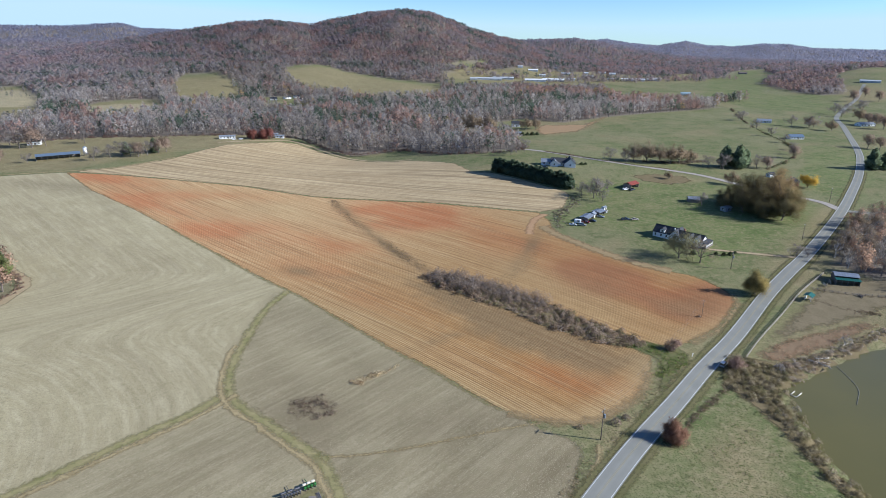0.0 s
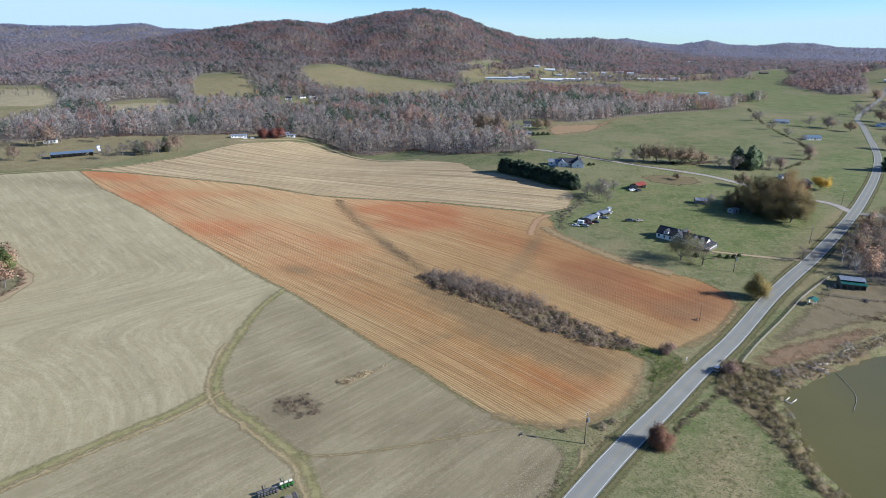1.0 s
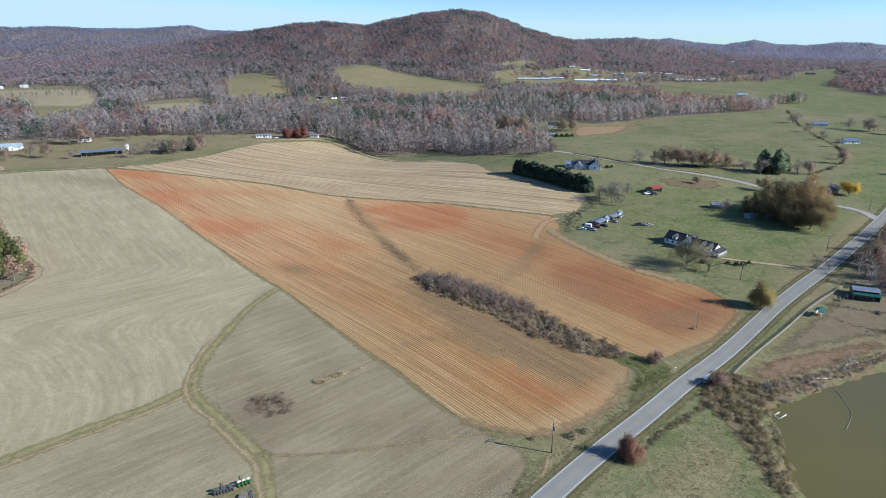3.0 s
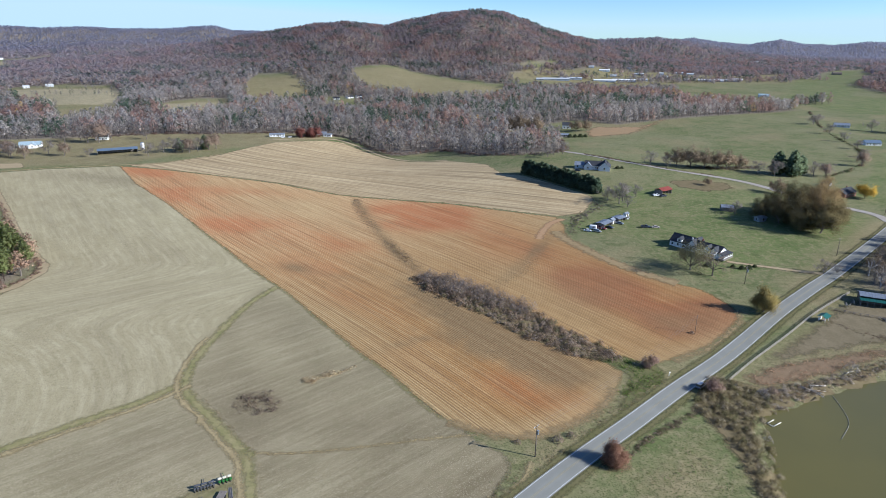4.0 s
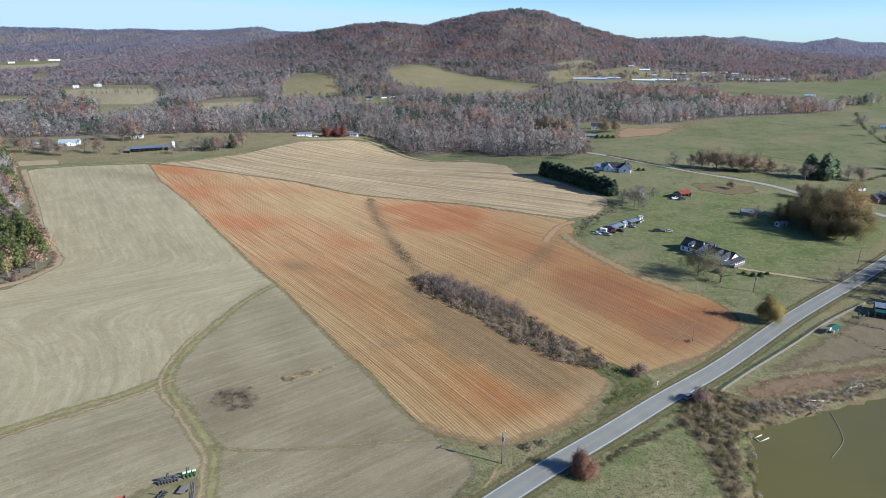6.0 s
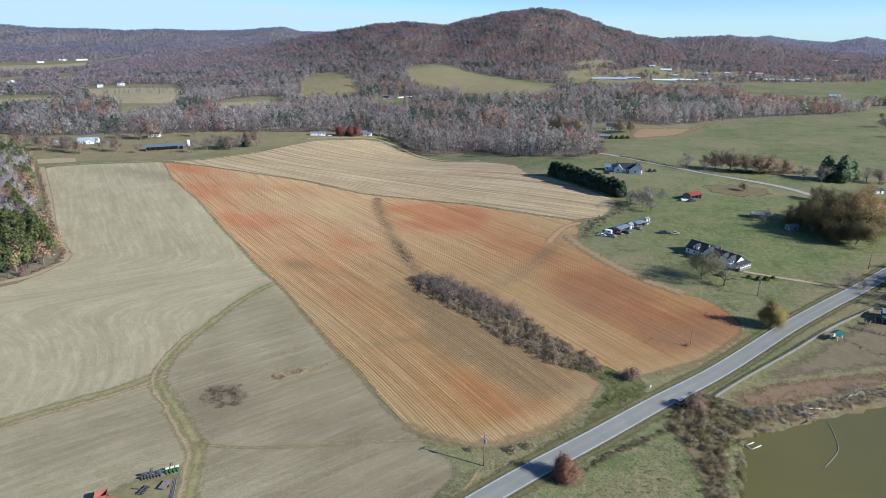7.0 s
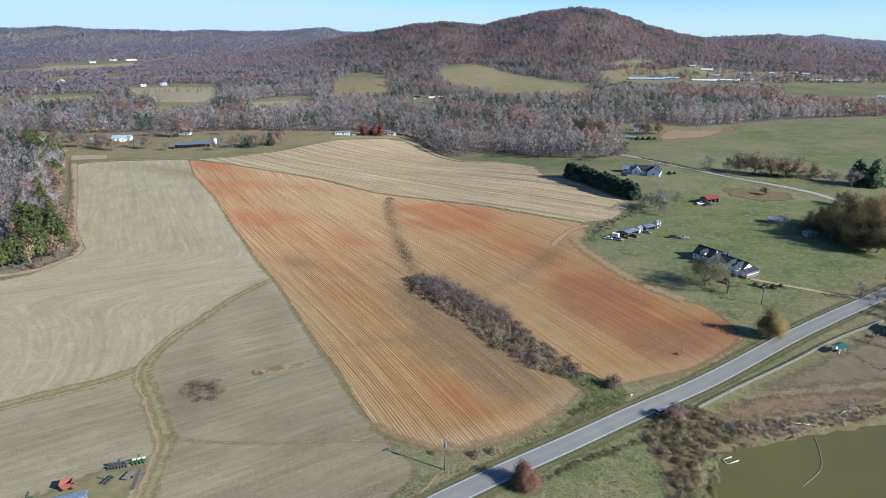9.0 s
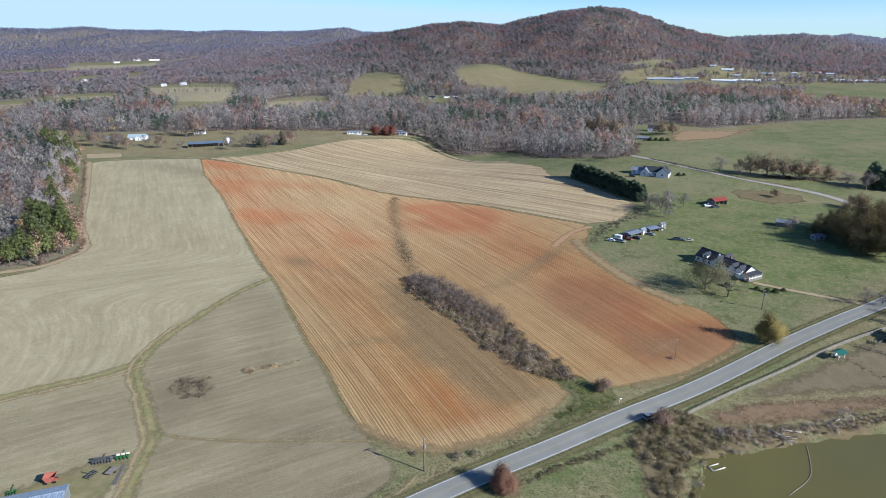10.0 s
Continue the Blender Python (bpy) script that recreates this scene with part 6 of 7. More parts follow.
part("chassis", Shape().box(0, 0, 0.6, 3.2, 1.2, 0.2), M_REDPAINT, wg)
for sx in (-1, 1):
    for sy in (-1, 1):
        part("wheel", Shape().tube((sx * 1.2, sy * 0.85, 0.42), (sx * 1.2, sy * 1.1, 0.42), 0.42, sides=14), M_RUBBER, wg)
part("tongue", Shape().tube((1.6, 0, 0.6), (3.6, 0, 0.4), 0.07, sides=6), M_REDPAINT, wg)
place(wg, -64.7, 122.2, 20)
wg.scale = (0.9,) * 3
planter("green_cultivator", "green cultivator beside the wagon", -72.0, 117.5, 30, 4, M_GREENPAINT, None, 3.2)

# ---- poles, fence, dock ----


def utility_pole(label, x, y, h, turn, transformer=False, arms=1):
    root = tagged(new("utility_pole"), label, "pole", "poles along the road")
    part("pole", Shape().tube((0, 0, -0.5), (0, 0, h), 0.19, 0.12, 10), M_DARKWOOD, root, smooth=True)
    for k in range(arms):
        a = part("crossarm", Shape().box(0, 0.14, h - 0.5 - k * 0.9, 2.4, 0.12, 0.14), M_WOOD, root)
        for xx in (-1.05, -0.45, 0.45, 1.05):
            part("insulator", Shape().tube((xx, 0.14, h - 0.37 - k * 0.9), (xx, 0.14, h - 0.12 - k * 0.9), 0.06, 0.04, 8), M_TRIM, a)
    if transformer:
        part("transformer", Shape().tube((0.0, -0.42, h - 2.6), (0.0, -0.42, h - 1.4), 0.32, sides=14), M_GREYROOF, root)
    return place(root, x, y, turn)


utility_pole("wooden utility pole with grey transformer at the field corner", 32.5, 135.0, 10.3, 40, True)
thin_pole = tagged(new("service_pole"), "thin wooden pole standing in the red field", "pole")
part("pole", Shape().tube((0, 0, -0.4), (0, 0, 8.2), 0.1, 0.07, 8), M_DARKWOOD, thin_pole, smooth=True)
part("bracket", Shape().box(0, 0.1, 7.8, 0.9, 0.08, 0.1), M_WOOD, thin_pole)
for xx in (-0.4, 0.4):
    part("insulator", Shape().tube((xx, 0.1, 7.9), (xx, 0.1, 8.1), 0.05, 0.03, 8), M_TRIM, thin_pole)
place(thin_pole, 116.5, 205.0, 40)
field_line = tagged(new("overhead_line"), "thin overhead cables between the poles across the red field", "cable")
field_line.matrix_basis = pose(0, 0, 0)
for off in (-0.9, 0.9):
    wire = Shape()
    ends = np.array([32.5 - 0.6 * off, 135.0 + 0.75 * off, 9.9 + float(height(32.5, 135.0))]), np.array([116.5 - 0.3 * off, 205.0 + 0.35 * off, 8.1 + float(height(116.5, 205.0))])
    sag = [ends[0] + (ends[1] - ends[0]) * k / 14 - (0, 0, 2.4 * 4 * k / 14 * (1 - k / 14)) for k in range(15)]
    for p, q in zip(sag, sag[1:]):
        wire.tube(p, q, 0.011, sides=4)
    part("cable", wire, M_STEEL, field_line)
utility_pole("wooden utility pole on the farmhouse lawn", 162.5, 246.5, 8.5, 40, True)
utility_pole("wooden utility pole beside the road bend", 228.5, 272, 9.5, 50)
utility_pole("wooden utility pole beside the road junction", 313, 339, 10.0, 50)
mp = tagged(new("marker_post"), "white roadside marker post", "post")
part("post", Shape().box(0, 0, -0.2, 0.16, 0.16, 1.7, 0, 0.03), M_TRIM, mp)
part("plate", Shape().box(0.3, 0, 1.1, 0.7, 0.05, 0.3), M_TRIM, mp)
place(mp, 91.6, 175.7, 20)

fence_line = smooth_line([(112, 171.5), (129, 184), (154, 200.5), (171, 212), (184, 219.8), (203, 230)], 2.45)
fence = tagged(new("board_fence"), "sun-bleached board fence along the road paddock", "fence")
fence.matrix_basis = pose(0, 0, 0)
fz = height(fence_line[:, 0], fence_line[:, 1])
for k in range(len(fence_line)):
    px, py = fence_line[k]
    part("post", Shape().box(px, py, fz[k] - 0.4, 0.16, 0.16, 1.85), M_FENCE, fence)
    if k + 1 < len(fence_line):
        qx, qy = fence_line[k + 1]
        for zz in (0.25, 0.68, 1.12):
            s = Shape()
            nxx, nyy = (qy - py), -(qx - px)
            ln = math.hypot(nxx, nyy)
            ox, oy = nxx / ln * 0.1, nyy / ln * 0.1
            t2x, t2y = nxx / ln * 0.04, nyy / ln * 0.04
            vv = [(px + ox, py + oy, fz[k] + zz), (qx + ox, qy + oy, fz[k + 1] + zz), (qx + ox, qy + oy, fz[k + 1] + zz + 0.2), (px + ox, py + oy, fz[k] + zz + 0.2)]
            s.add(vv + [(a + t2x, b + t2y, c) for a, b, c in vv], [(0, 1, 2, 3), (7, 6, 5, 4), (0, 4, 5, 1), (1, 5, 6, 2), (2, 6, 7, 3), (3, 7, 4, 0)])
            part("board", s, M_FENCE, fence)


def pen(label, pts):
    """Loose rails and panels of the paddock."""
    root = tagged(new("pen_fence"), label, "fence")
    root.matrix_basis = pose(0, 0, 0)
    line = smooth_line(pts, 2.6)
    zz = height(line[:, 0], line[:, 1])
    for k in range(len(line)):
        part("post", Shape().box(line[k, 0], line[k, 1], zz[k] - 0.3, 0.13, 0.13, 1.5), M_WOOD, root)
        if k + 1 < len(line):
            for h in (0.45, 0.95):
                part("rail", Shape().tube((line[k, 0], line[k, 1], zz[k] + h), (line[k + 1, 0], line[k + 1, 1], zz[k + 1] + h), 0.06, sides=6), M_WOOD, root)


pen("old grey rail fence across the paddock", [(184, 218), (191, 212), (200, 206), (212, 200)])
pen("pale rail pen by the horse shelter", [(196, 226), (198, 221.5), (194, 218.5)])
dock = tagged(new("floating_dock"), "white U-shaped pipe float on the pond", "float")
for a, b in (((-2.2, -1.0), (2.0, -1.0)), ((-2.2, 1.0), (1.4, 1.0)), ((-2.2, -1.0), (-2.2, 1.0))):
    part("pipe", Shape().tube((*a, 0.12), (*b, 0.12), 0.16, sides=8), M_CREAM, dock, smooth=True)
dock.matrix_basis = pose(113.6, 148.0, POND_Z, 0, 0, 25)
boom_line = smooth_line([(143, 160), (140.5, 152), (137, 145), (129, 138)], 1.6)
boom = tagged(new("fence_remnant"), "half-sunk wire fence curving into the pond", "fence")
boom.matrix_basis = pose(0, 0, 0)
for k in range(len(boom_line)):
    part("stake", Shape().tube((*boom_line[k], POND_Z - 1.5), (*boom_line[k], POND_Z + 0.35), 0.07, sides=6), M_PALEWOOD, boom)
    if k + 1 < len(boom_line):
        part("wire", Shape().tube((*boom_line[k], POND_Z + 0.1), (*boom_line[k + 1], POND_Z + 0.1), 0.05, sides=5), M_PALEWOOD, boom)
jetty = tagged(new("jetty"), "broken pale wooden jetty at the pond shore", "jetty")
for k in range(7):
    part("plank", Shape().box(-2.4 + k * 0.75, 0.1 * (k % 3), 0.35, 0.6, 2.2, 0.08, 4 * (k % 3) - 4), M_PALEWOOD, jetty)
for px, py in ((-2.4, -1), (2.2, -1), (-2.4, 1), (2.2, 1)):
    part("pile", Shape().tube((px, py, -1.2), (px, py, 0.6), 0.1, sides=7), M_WOOD, jetty)
jetty.matrix_basis = pose(137, 162.6, POND_Z, 0, 0, -15)
car("parked_suv", "silver car parked beside the camper trailer", P_SILVER, 118.5, 324.5, -35, "suv")
car("parked_car", "dark car under the carport's edge", P_DARK, 128.0, 330.0, -45)
car("parked_car", "dusty grey car among the scrap", M_GREYROOF, 136.5, 336.0, -40)
car("pickup_truck", "dark pickup by the red-roofed barn", P_DARK, 187, 386, 20, "pickup", 5.2)
house("privy_shed", "tiny white shed at the end of the junk row", 146, 350, 30, 2.6, 2.2, 1.7, 0.5, M_WHITE, M_GREYROOF, 0, False, "shed")


def dead_tree(label, x, y, turn, size, seed):
    """A bleached dead tree lying on the shore."""
    r = np.random.RandomState(seed)
    root = tagged(new("fallen_tree"), label, "log")
    part("trunk", Shape().tube((0, 0, 0.3), (size * 0.45, 0.2, 0.5), size * 0.035, size * 0.028, 8).tube((size * 0.45, 0.2, 0.5), (size, -0.2, 0.35), size * 0.028, size * 0.012, 8), M_PALEWOOD, root, smooth=True)
    for k in range(7):
        s = r.uniform(0.35, 0.95) * size
        d = r.choice([-1, 1]) * r.uniform(0.12, 0.34) * size
        part("limb", Shape().tube((s, 0, 0.45), (s + abs(d) * 0.7, d, r.uniform(0.3, 1.3)), size * 0.014, size * 0.005, 6), M_PALEWOOD, root, smooth=True)
    root.matrix_basis = pose(x, y, max(float(height(x, y)), POND_Z) + 0.1, 0, 0, turn)


dead_tree("bleached fallen tree reaching into the pond", 134.5, 165.5, -62, 8.0, 5)
dead_tree("bleached fallen tree lying along the bank", 143.5, 164.8, 175, 6.0, 6)
dead_tree("short bleached log on the pond bank", 156, 171, 20, 4.5, 7)


def gate(label, x, y, turn):
    """A pale board gate standing open."""
    root = tagged(new("board_gate"), label, "gate")
    for xx in (-1.3, 1.3):
        part("post", Shape().box(xx, 0, -0.3, 0.16, 0.16, 1.7), M_PALEWOOD, root)
    for zz in (0.2, 0.55, 0.9, 1.2):
        part("board", Shape().box(0, -0.1, zz, 2.6, 0.05, 0.2), M_PALEWOOD, root)
    part("brace", Shape().slab((-1.2, -0.16, 0.25), (-1.05, -0.16, 0.25), (1.2, -0.16, 1.35), (1.05, -0.16, 1.35), 0.04), M_PALEWOOD, root)
    return place(root, x, y, turn)


gate("pale board gate standing open by the horse shelter", 193, 219, 65)
gate("pale board gate beside the shelter yard", 198, 221, 60)
pile = tagged(new("log_pile"), "heap of broken posts and rails in the paddock", "pile")
pr_rng = np.random.RandomState(91)
for k in range(14):
    a, l = pr_rng.uniform(0, 3.14), pr_rng.uniform(0.8, 1.6)
    cx, cy, cz = pr_rng.uniform(-1.6, 1.6), pr_rng.uniform(-0.9, 0.9), 0.12 + 0.05 * k
    part("rail", Shape().tube((cx - l * math.cos(a), cy - l * math.sin(a), cz), (cx + l * math.cos(a), cy + l * math.sin(a), cz + 0.1), 0.1, sides=6), (M_WOOD, M_DARKWOOD)[k % 2], pile)
place(pile, 199.5, 205, 20)

# ---- single trees ----
red_tree = tree("red_tree", "round rust-red tree in full leaf at the roadside", 7.6, 2.7, (0.2, 0.112, 0.075), 101, 0.28, 64, 3, fork=0.1, radius=0.8, first=9)
stand(red_tree, 53.0, 130.2, 10, 0.88)
orange_tree = tree("ochre_tree", "ochre-leaved tree at the field corner", 11.0, 3.4, (0.24, 0.19, 0.07), 102, 0.36, 60, 3, fork=0.07, radius=1.0, first=9)
stand(orange_tree, 155.0, 219.5, 40)
lawn_tree = tree("spreading_tree", "thinly leaved olive tree on the farmhouse lawn", 13.5, 9.4, (0.15, 0.14, 0.075), 103, 0.32, 46, 3, fork=0.16, radius=1.3, first=9)
stand(lawn_tree, 145.0, 265.0, 0)
bare_lawn = tree("bare_tree", "dark bare tree on the farmhouse lawn", 13.0, 8.5, BROWNTWIG, 104, 0.36, 14, 3, True, 0.24, (0.1, 0.085, 0.075))
stand(bare_lawn, 152.0, 257.0, 70)
verge_tree = tree("small_bare_tree", "small bare brown tree over the parked car", 5.0, 2.9, (0.22, 0.15, 0.12), 105, 0.4, 22, 3, True, 0.18)
stand(verge_tree, 102.0, 164.8, 0)
stand_copy(verge_tree, 87.0, 181.5, 120, 0.9)

# grove of big trees beside the junction
grove = tree("oak_tree", "large oak with dull olive-brown leaves in the grove", 20.0, 8.2, (0.142, 0.116, 0.055), 106, 0.5, 44, 3, fork=0.1, radius=1.5, first=10)
grove_b = tree("oak_tree", "large oak with orange-brown leaves in the grove", 24.0, 8.4, (0.235, 0.168, 0.08), 107, 0.5, 44, 3, fork=0.1, radius=1.5, first=10)
grove["group"] = grove_b["group"] = "grove by the junction"
stand(grove, 244, 306, 0)
stand(grove_b, 256, 330, 30)
for ob, x, y, a, s in ((grove, 236, 312, 100, 0.9), (grove_b, 250, 316, 200, 0.95), (grove, 257, 313, 250, 0.85), (grove_b, 268, 338, 300, 1.0), (grove, 243, 324, 60, 1.0), (grove_b, 262, 324, 310, 0.9),
                       (grove, 232, 326, 160, 0.8), (grove_b, 276, 350, 20, 0.9), (grove, 256, 346, 130, 0.95), (grove, 224, 334, 220, 0.5), (grove, 242, 340, 80, 0.85), (grove, 234, 346, 10, 0.6), (grove, 264, 352, 40, 0.8)):
    stand_copy(ob, x, y, a, s)

# trees along the gravel lane and in the pastures
lane_tree = tree("lane_tree", "ochre-brown tree along the gravel lane", 12.5, 6.2, (0.2, 0.152, 0.1), 108, 0.6, 13, 3, fork=0.18, radius=1.0, first=8)
stand(lane_tree, 282, 471, 0, 1.2)
bare_tree = tree("bare_tree", "bare grey deciduous tree in the grass", 11.5, 6.2, (0.2, 0.175, 0.155), 109, 0.42, 18, 3, True, 0.25)
stand(bare_tree, 151, 374, 0, 1.15)
rust_tree = tree("rust_tree", "rust-brown oak beside the fields", 13.5, 5.6, (0.24, 0.175, 0.13), 110, 0.5, 11, 3, fork=0.18, radius=1.1, first=8)
stand(rust_tree, -168, 622, 0)
gold_tree = tree("gold_tree", "bright yellow-gold tree by the brick house", 9.0, 5.0, (0.42, 0.28, 0.05), 111, 0.45, 28, 3, fork=0.14, radius=1.0, first=8)
stand(gold_tree, 332, 379, 0)
pine_tree = conifer("pine_tree", "dark green pine by the lane", 16, 6.0, (0.165, 0.205, 0.115), 112, 0.08, 16, 14, 0.9, 0.5)
stand(pine_tree, 325, 449, 0, 1.3)
ball_tree = tree("ball_tree", "round dark red clipped tree near the trailers", 9.5, 4.6, (0.17, 0.07, 0.055), 113, 0.5, 26, 3, fork=0.1, radius=1.2, first=10)
stand(ball_tree, -87, 694, 0)
for ob, rows in (
        (lane_tree, ((241, 477, 40, 1.15), (252, 475, 90, 1.3), (262, 471, 130, 1.25), (272, 469, 200, 1.25), (296, 475, 20, 0.9), (234, 413, 60, 0.45), (604, 668, 90, 1.1), (163, 704, 50, 1.7), (175, 684, 10, 1.6), (153, 712, 70, 1.4),
                     (243, 708, 44, 1.0), (229, 702, 14, 1.1), (734, 716, 80, 1.4), (610, 638, 12, 1.0), (275, 392, 9, 0.8))),
        (bare_tree, ((156, 380, 50, 1.0), (146, 382, 20, 0.8), (154, 367, 110, 0.7), (219, 478, 60, 1.0), (231, 474, 140, 0.8), (188, 668, 40, 1.2), (196, 673, 90, 0.9), (587, 679, 0, 1.2), (596, 659, 80, 1.1), (610, 667, 140, 1.3), (553, 736, 30, 1.1), (768, 791, 20, 1.5), (754, 765, 100, 1.4), (809, 808, 160, 1.3), (578, 908, 0, 1.1), (589, 892, 50, 1.0), (631, 922, 90, 1.2), (649, 921, 10, 1.1), (604, 905, 70, 0.9), (168, 387, 30, 0.7), (848, 822, 10, 1.5), (866, 834, 60, 1.4), (-217, 598, 20, 0.85), (-176, 614, 50, 0.9), (-190, 612, 50, 0.8), (-366, 622, 50, 0.8), (-350, 625, 50, 0.8), (-270, 600, 5, 0.6), (-207, 612, 60, 0.8),
                     (-198, 616, 100, 0.95), (-250, 698, 60, 0.9), (-303, 680, 20, 1.2), (142, 516, 90, 0.9), (150, 524, 10, 0.9), (160, 530, 60, 1.0), (215, 345, 0, 0.7), (206, 251, 40, 0.6), (212, 250, 80, 0.45), (-340, 604, 12, 0.9), (-313, 617, 33, 0.9),
                     (-283, 690, 80, 1.1), (-330, 690, 30, 1.0), (-318, 700, 99, 1.1), (-392, 640, 20, 1.0), (478, 567, 0, 0.8), (519, 661, 50, 1.0), (453, 527, 80, 0.7), (497, 610, 120, 0.9), (562, 740, 10, 1.1), (434, 505, 60, 0.8),
                     (309, 447, 40, 1.1), (300, 455, 70, 0.9), (345, 450, 20, 1.0), (358, 452, 100, 0.9))),
        (rust_tree, ((-183, 609, 90, 0.8), (-162, 627, 130, 0.85), (-358, 632, 0, 0.7), (-371, 615, 30, 0.9), (-326, 599, 50, 0.7), (-295, 608, 80, 0.75), (-293, 682, 10, 1.2), (352, 446, 80, 0.8),
                     (418, 488, 10, 0.9), (694, 641, 60, 1.3), (706, 664, 10, 1.3), (710, 679, 80, 1.2), (964, 948, 20, 1.5), (1043, 998, 60, 1.4), (1009, 936, 10, 1.4), (545, 525, 50, 1.1), (552, 517, 90, 1.0), (-345, 610, 99, 0.8), (-402, 628, 70, 1.0))),
        (pine_tree, ((317, 456, 60, 1.2), (336, 455, 100, 1.0), (450, 432, 0, 1.2), (462, 430, 60, 1.1), (474, 434, 120, 1.2), (486, 440, 10, 1.1), (-172, 625, 30, 0.7), (-196, 624, 70, 0.6))),
        (ball_tree, ((-76, 697, 50, 1.0), (-70, 699, 100, 1.05)))):
    for x, y, a, s in rows:
        stand_copy(ob, x, y, a, s * (1.25 if x < -160 else 1.0))

# clipped cedar hedge: a row of cedars
cedar = conifer("cedar", "dark green cedar in a close planted row", 8.6, 3.2, CEDAR, 114, 0.0, 13, 16, 0.75, 0.45)
cedar["group"] = "cedar hedge"
hedge_n = 32
for k in range(hedge_n):
    s = k / (hedge_n - 1)
    x, y = 109 + 34 * s + 1.6 * (k % 2), 461 - 62 * s + 1.0 * (k % 2)
    (stand(cedar, x, y, 0, 1.2) if k == 0 else stand_copy(cedar, x, y, k * 77, 1.12 + 0.2 * ((k * 7) % 5) / 4))

# ---- wood along the left field: single trees ----
rng = np.random.RandomState(120)
wood_pine = conifer("loblolly_pine", "green pine at the edge of the wood", 16, 4.8, (0.22, 0.245, 0.1), 121, 0.3, 12, 13, 0.78, 0.55, M_WOODS)
wood_bare = tree("wood_tree", "bare grey tree in the wood", 16, 4.6, (0.5, 0.44, 0.4), 122, 0.42, 8, 3, True, 0.4, (0.3, 0.27, 0.245), first=5, thin=0.07)
wood_rust = tree("wood_oak", "oak with rust-brown leaves in the wood", 13.5, 4.8, (0.33, 0.22, 0.15), 123, 0.75, 6, 3, fork=0.24, radius=1.0, first=5, thin=0.07)
wood_young = shrub("young_tree", "reddish sapling at the wood's edge", 5.0, 2.0, (0.23, 0.15, 0.115), 124, 300, 0.25, 3.0, "sapling")
stand(wood_pine, -190, 290)
stand(wood_bare, -196, 300)
stand(wood_rust, -184, 278)
stand(wood_young, -177, 272)
LEFTWOOD = WOODS[1]
wx, wy = scatter(125, -700, -160, 215, 700, 6.4, lambda x, y: (inside(x, y, LEFTWOOD) > 1.5) & in_view(x, y, -58, 0))
wd, wn1 = inside(wx, wy, LEFTWOOD), waves(wx, wy, 70, 126)
edge_line = smooth_line([(-420, 640), (-345, 556), (-262, 424), (-206, 339), (-176, 304), (-173, 282), (-182, 268), (-240, 240)], 4)
from_edge = np.min(np.hypot(wx[:, None] - edge_line[:, 0], wy[:, None] - edge_line[:, 1]), 1)
order = np.argsort(from_edge)[:270]
for k in order:
    x, y, d = wx[k], wy[k], from_edge[k]
    u = rng.rand()
    piney = 0.85 if (y < 345 and d > 4) else (0.55 if wn1[k] > 0.0 else 0.15)
    ob = wood_pine if u < piney else (wood_rust if u < piney + 0.22 else wood_bare)
    if d < 4.5 and u > 0.4:
        ob = wood_young if rng.rand() < 0.6 else wood_rust
    stand_copy(ob, x, y, rng.uniform(0, 360), rng.uniform(0.72, 1.12))
rest = scatter(127, -1500, -160, 150, 800, 9.2, lambda x, y: (inside(x, y, LEFTWOOD) > 1) & in_view(x, y, -60, 0) & (np.hypot(x, y) < 1300))
near_set = np.c_[wx[order], wy[order]]
keep = np.array([np.min((near_set[:, 0] - a) ** 2 + (near_set[:, 1] - b) ** 2) > 25 for a, b in zip(*rest)])
forest("mixed_woods", "mixed bare and pine woods beyond the field edge", rest[0][keep], rest[1][keep], 16.5, lambda k: PROTOS[("bare", "leafy", "pine")[k]], 128)

# wood east of the road
sycamore = tree("sycamore", "pale-limbed bare tree in the roadside copse", 13, 6.5, (0.15, 0.125, 0.1), 130, 0.34, 8, 3, True, 0.3, (0.42, 0.39, 0.35), thin=0.06)
stand(sycamore, 252, 243)
copse_tree = tree("copse_tree", "dark bare tree in the roadside copse", 12.5, 5.5, (0.175, 0.15, 0.125), 134, 0.42, 8, 3, True, 0.3, (0.2, 0.175, 0.15), first=5, thin=0.07)
stand(copse_tree, 236, 250)
rx, ry = scatter(131, 205, 420, 160, 300, 6.7, lambda x, y: inside(x, y, WOODS[2]) > 1)
for k in range(len(rx)):
    if math.hypot(rx[k] - 252, ry[k] - 243) < 4:
        continue
    u = rng.rand()
    ob = sycamore if u < 0.3 else (copse_tree if u < 0.75 else (wood_rust if u < 0.93 else lane_tree))
    stand_copy(ob, rx[k], ry[k], rng.uniform(0, 360), rng.uniform(0.6, 0.95))

# ---- brush, weeds and tufts ----


def brush_proto(seed, n, size, twig, wide):
    r = np.random.RandomState(seed)
    v, f = shards(r, shrub_points(r, 1.0, wide, n), size, 0, twig)
    f, soft = outward(v, f, (0, 0, 0.0), 0.3, 0.4, seed)
    return v, f, np.zeros(len(v)), soft


def bush_proto(seed, n, size, twig):
    """An uneven bush 1 m high, close set with fine twigs, its light following the mound."""
    r = np.random.RandomState(seed)
    pts = np.concatenate([shrub_points(r, h, w, n // 3) + (dx, dy, 0) for h, w, dx, dy in ((1.0, 0.5, 0.0, 0.0), (0.8, 0.42, 0.38, 0.15), (0.65, 0.45, -0.3, 0.3))])
    v, f = shards(r, pts, size, 0, twig)
    f, soft = outward(v, f, (0.03, 0.1, -0.25), 0.35, 0.16, seed)
    return v, f, np.zeros(len(v)), soft


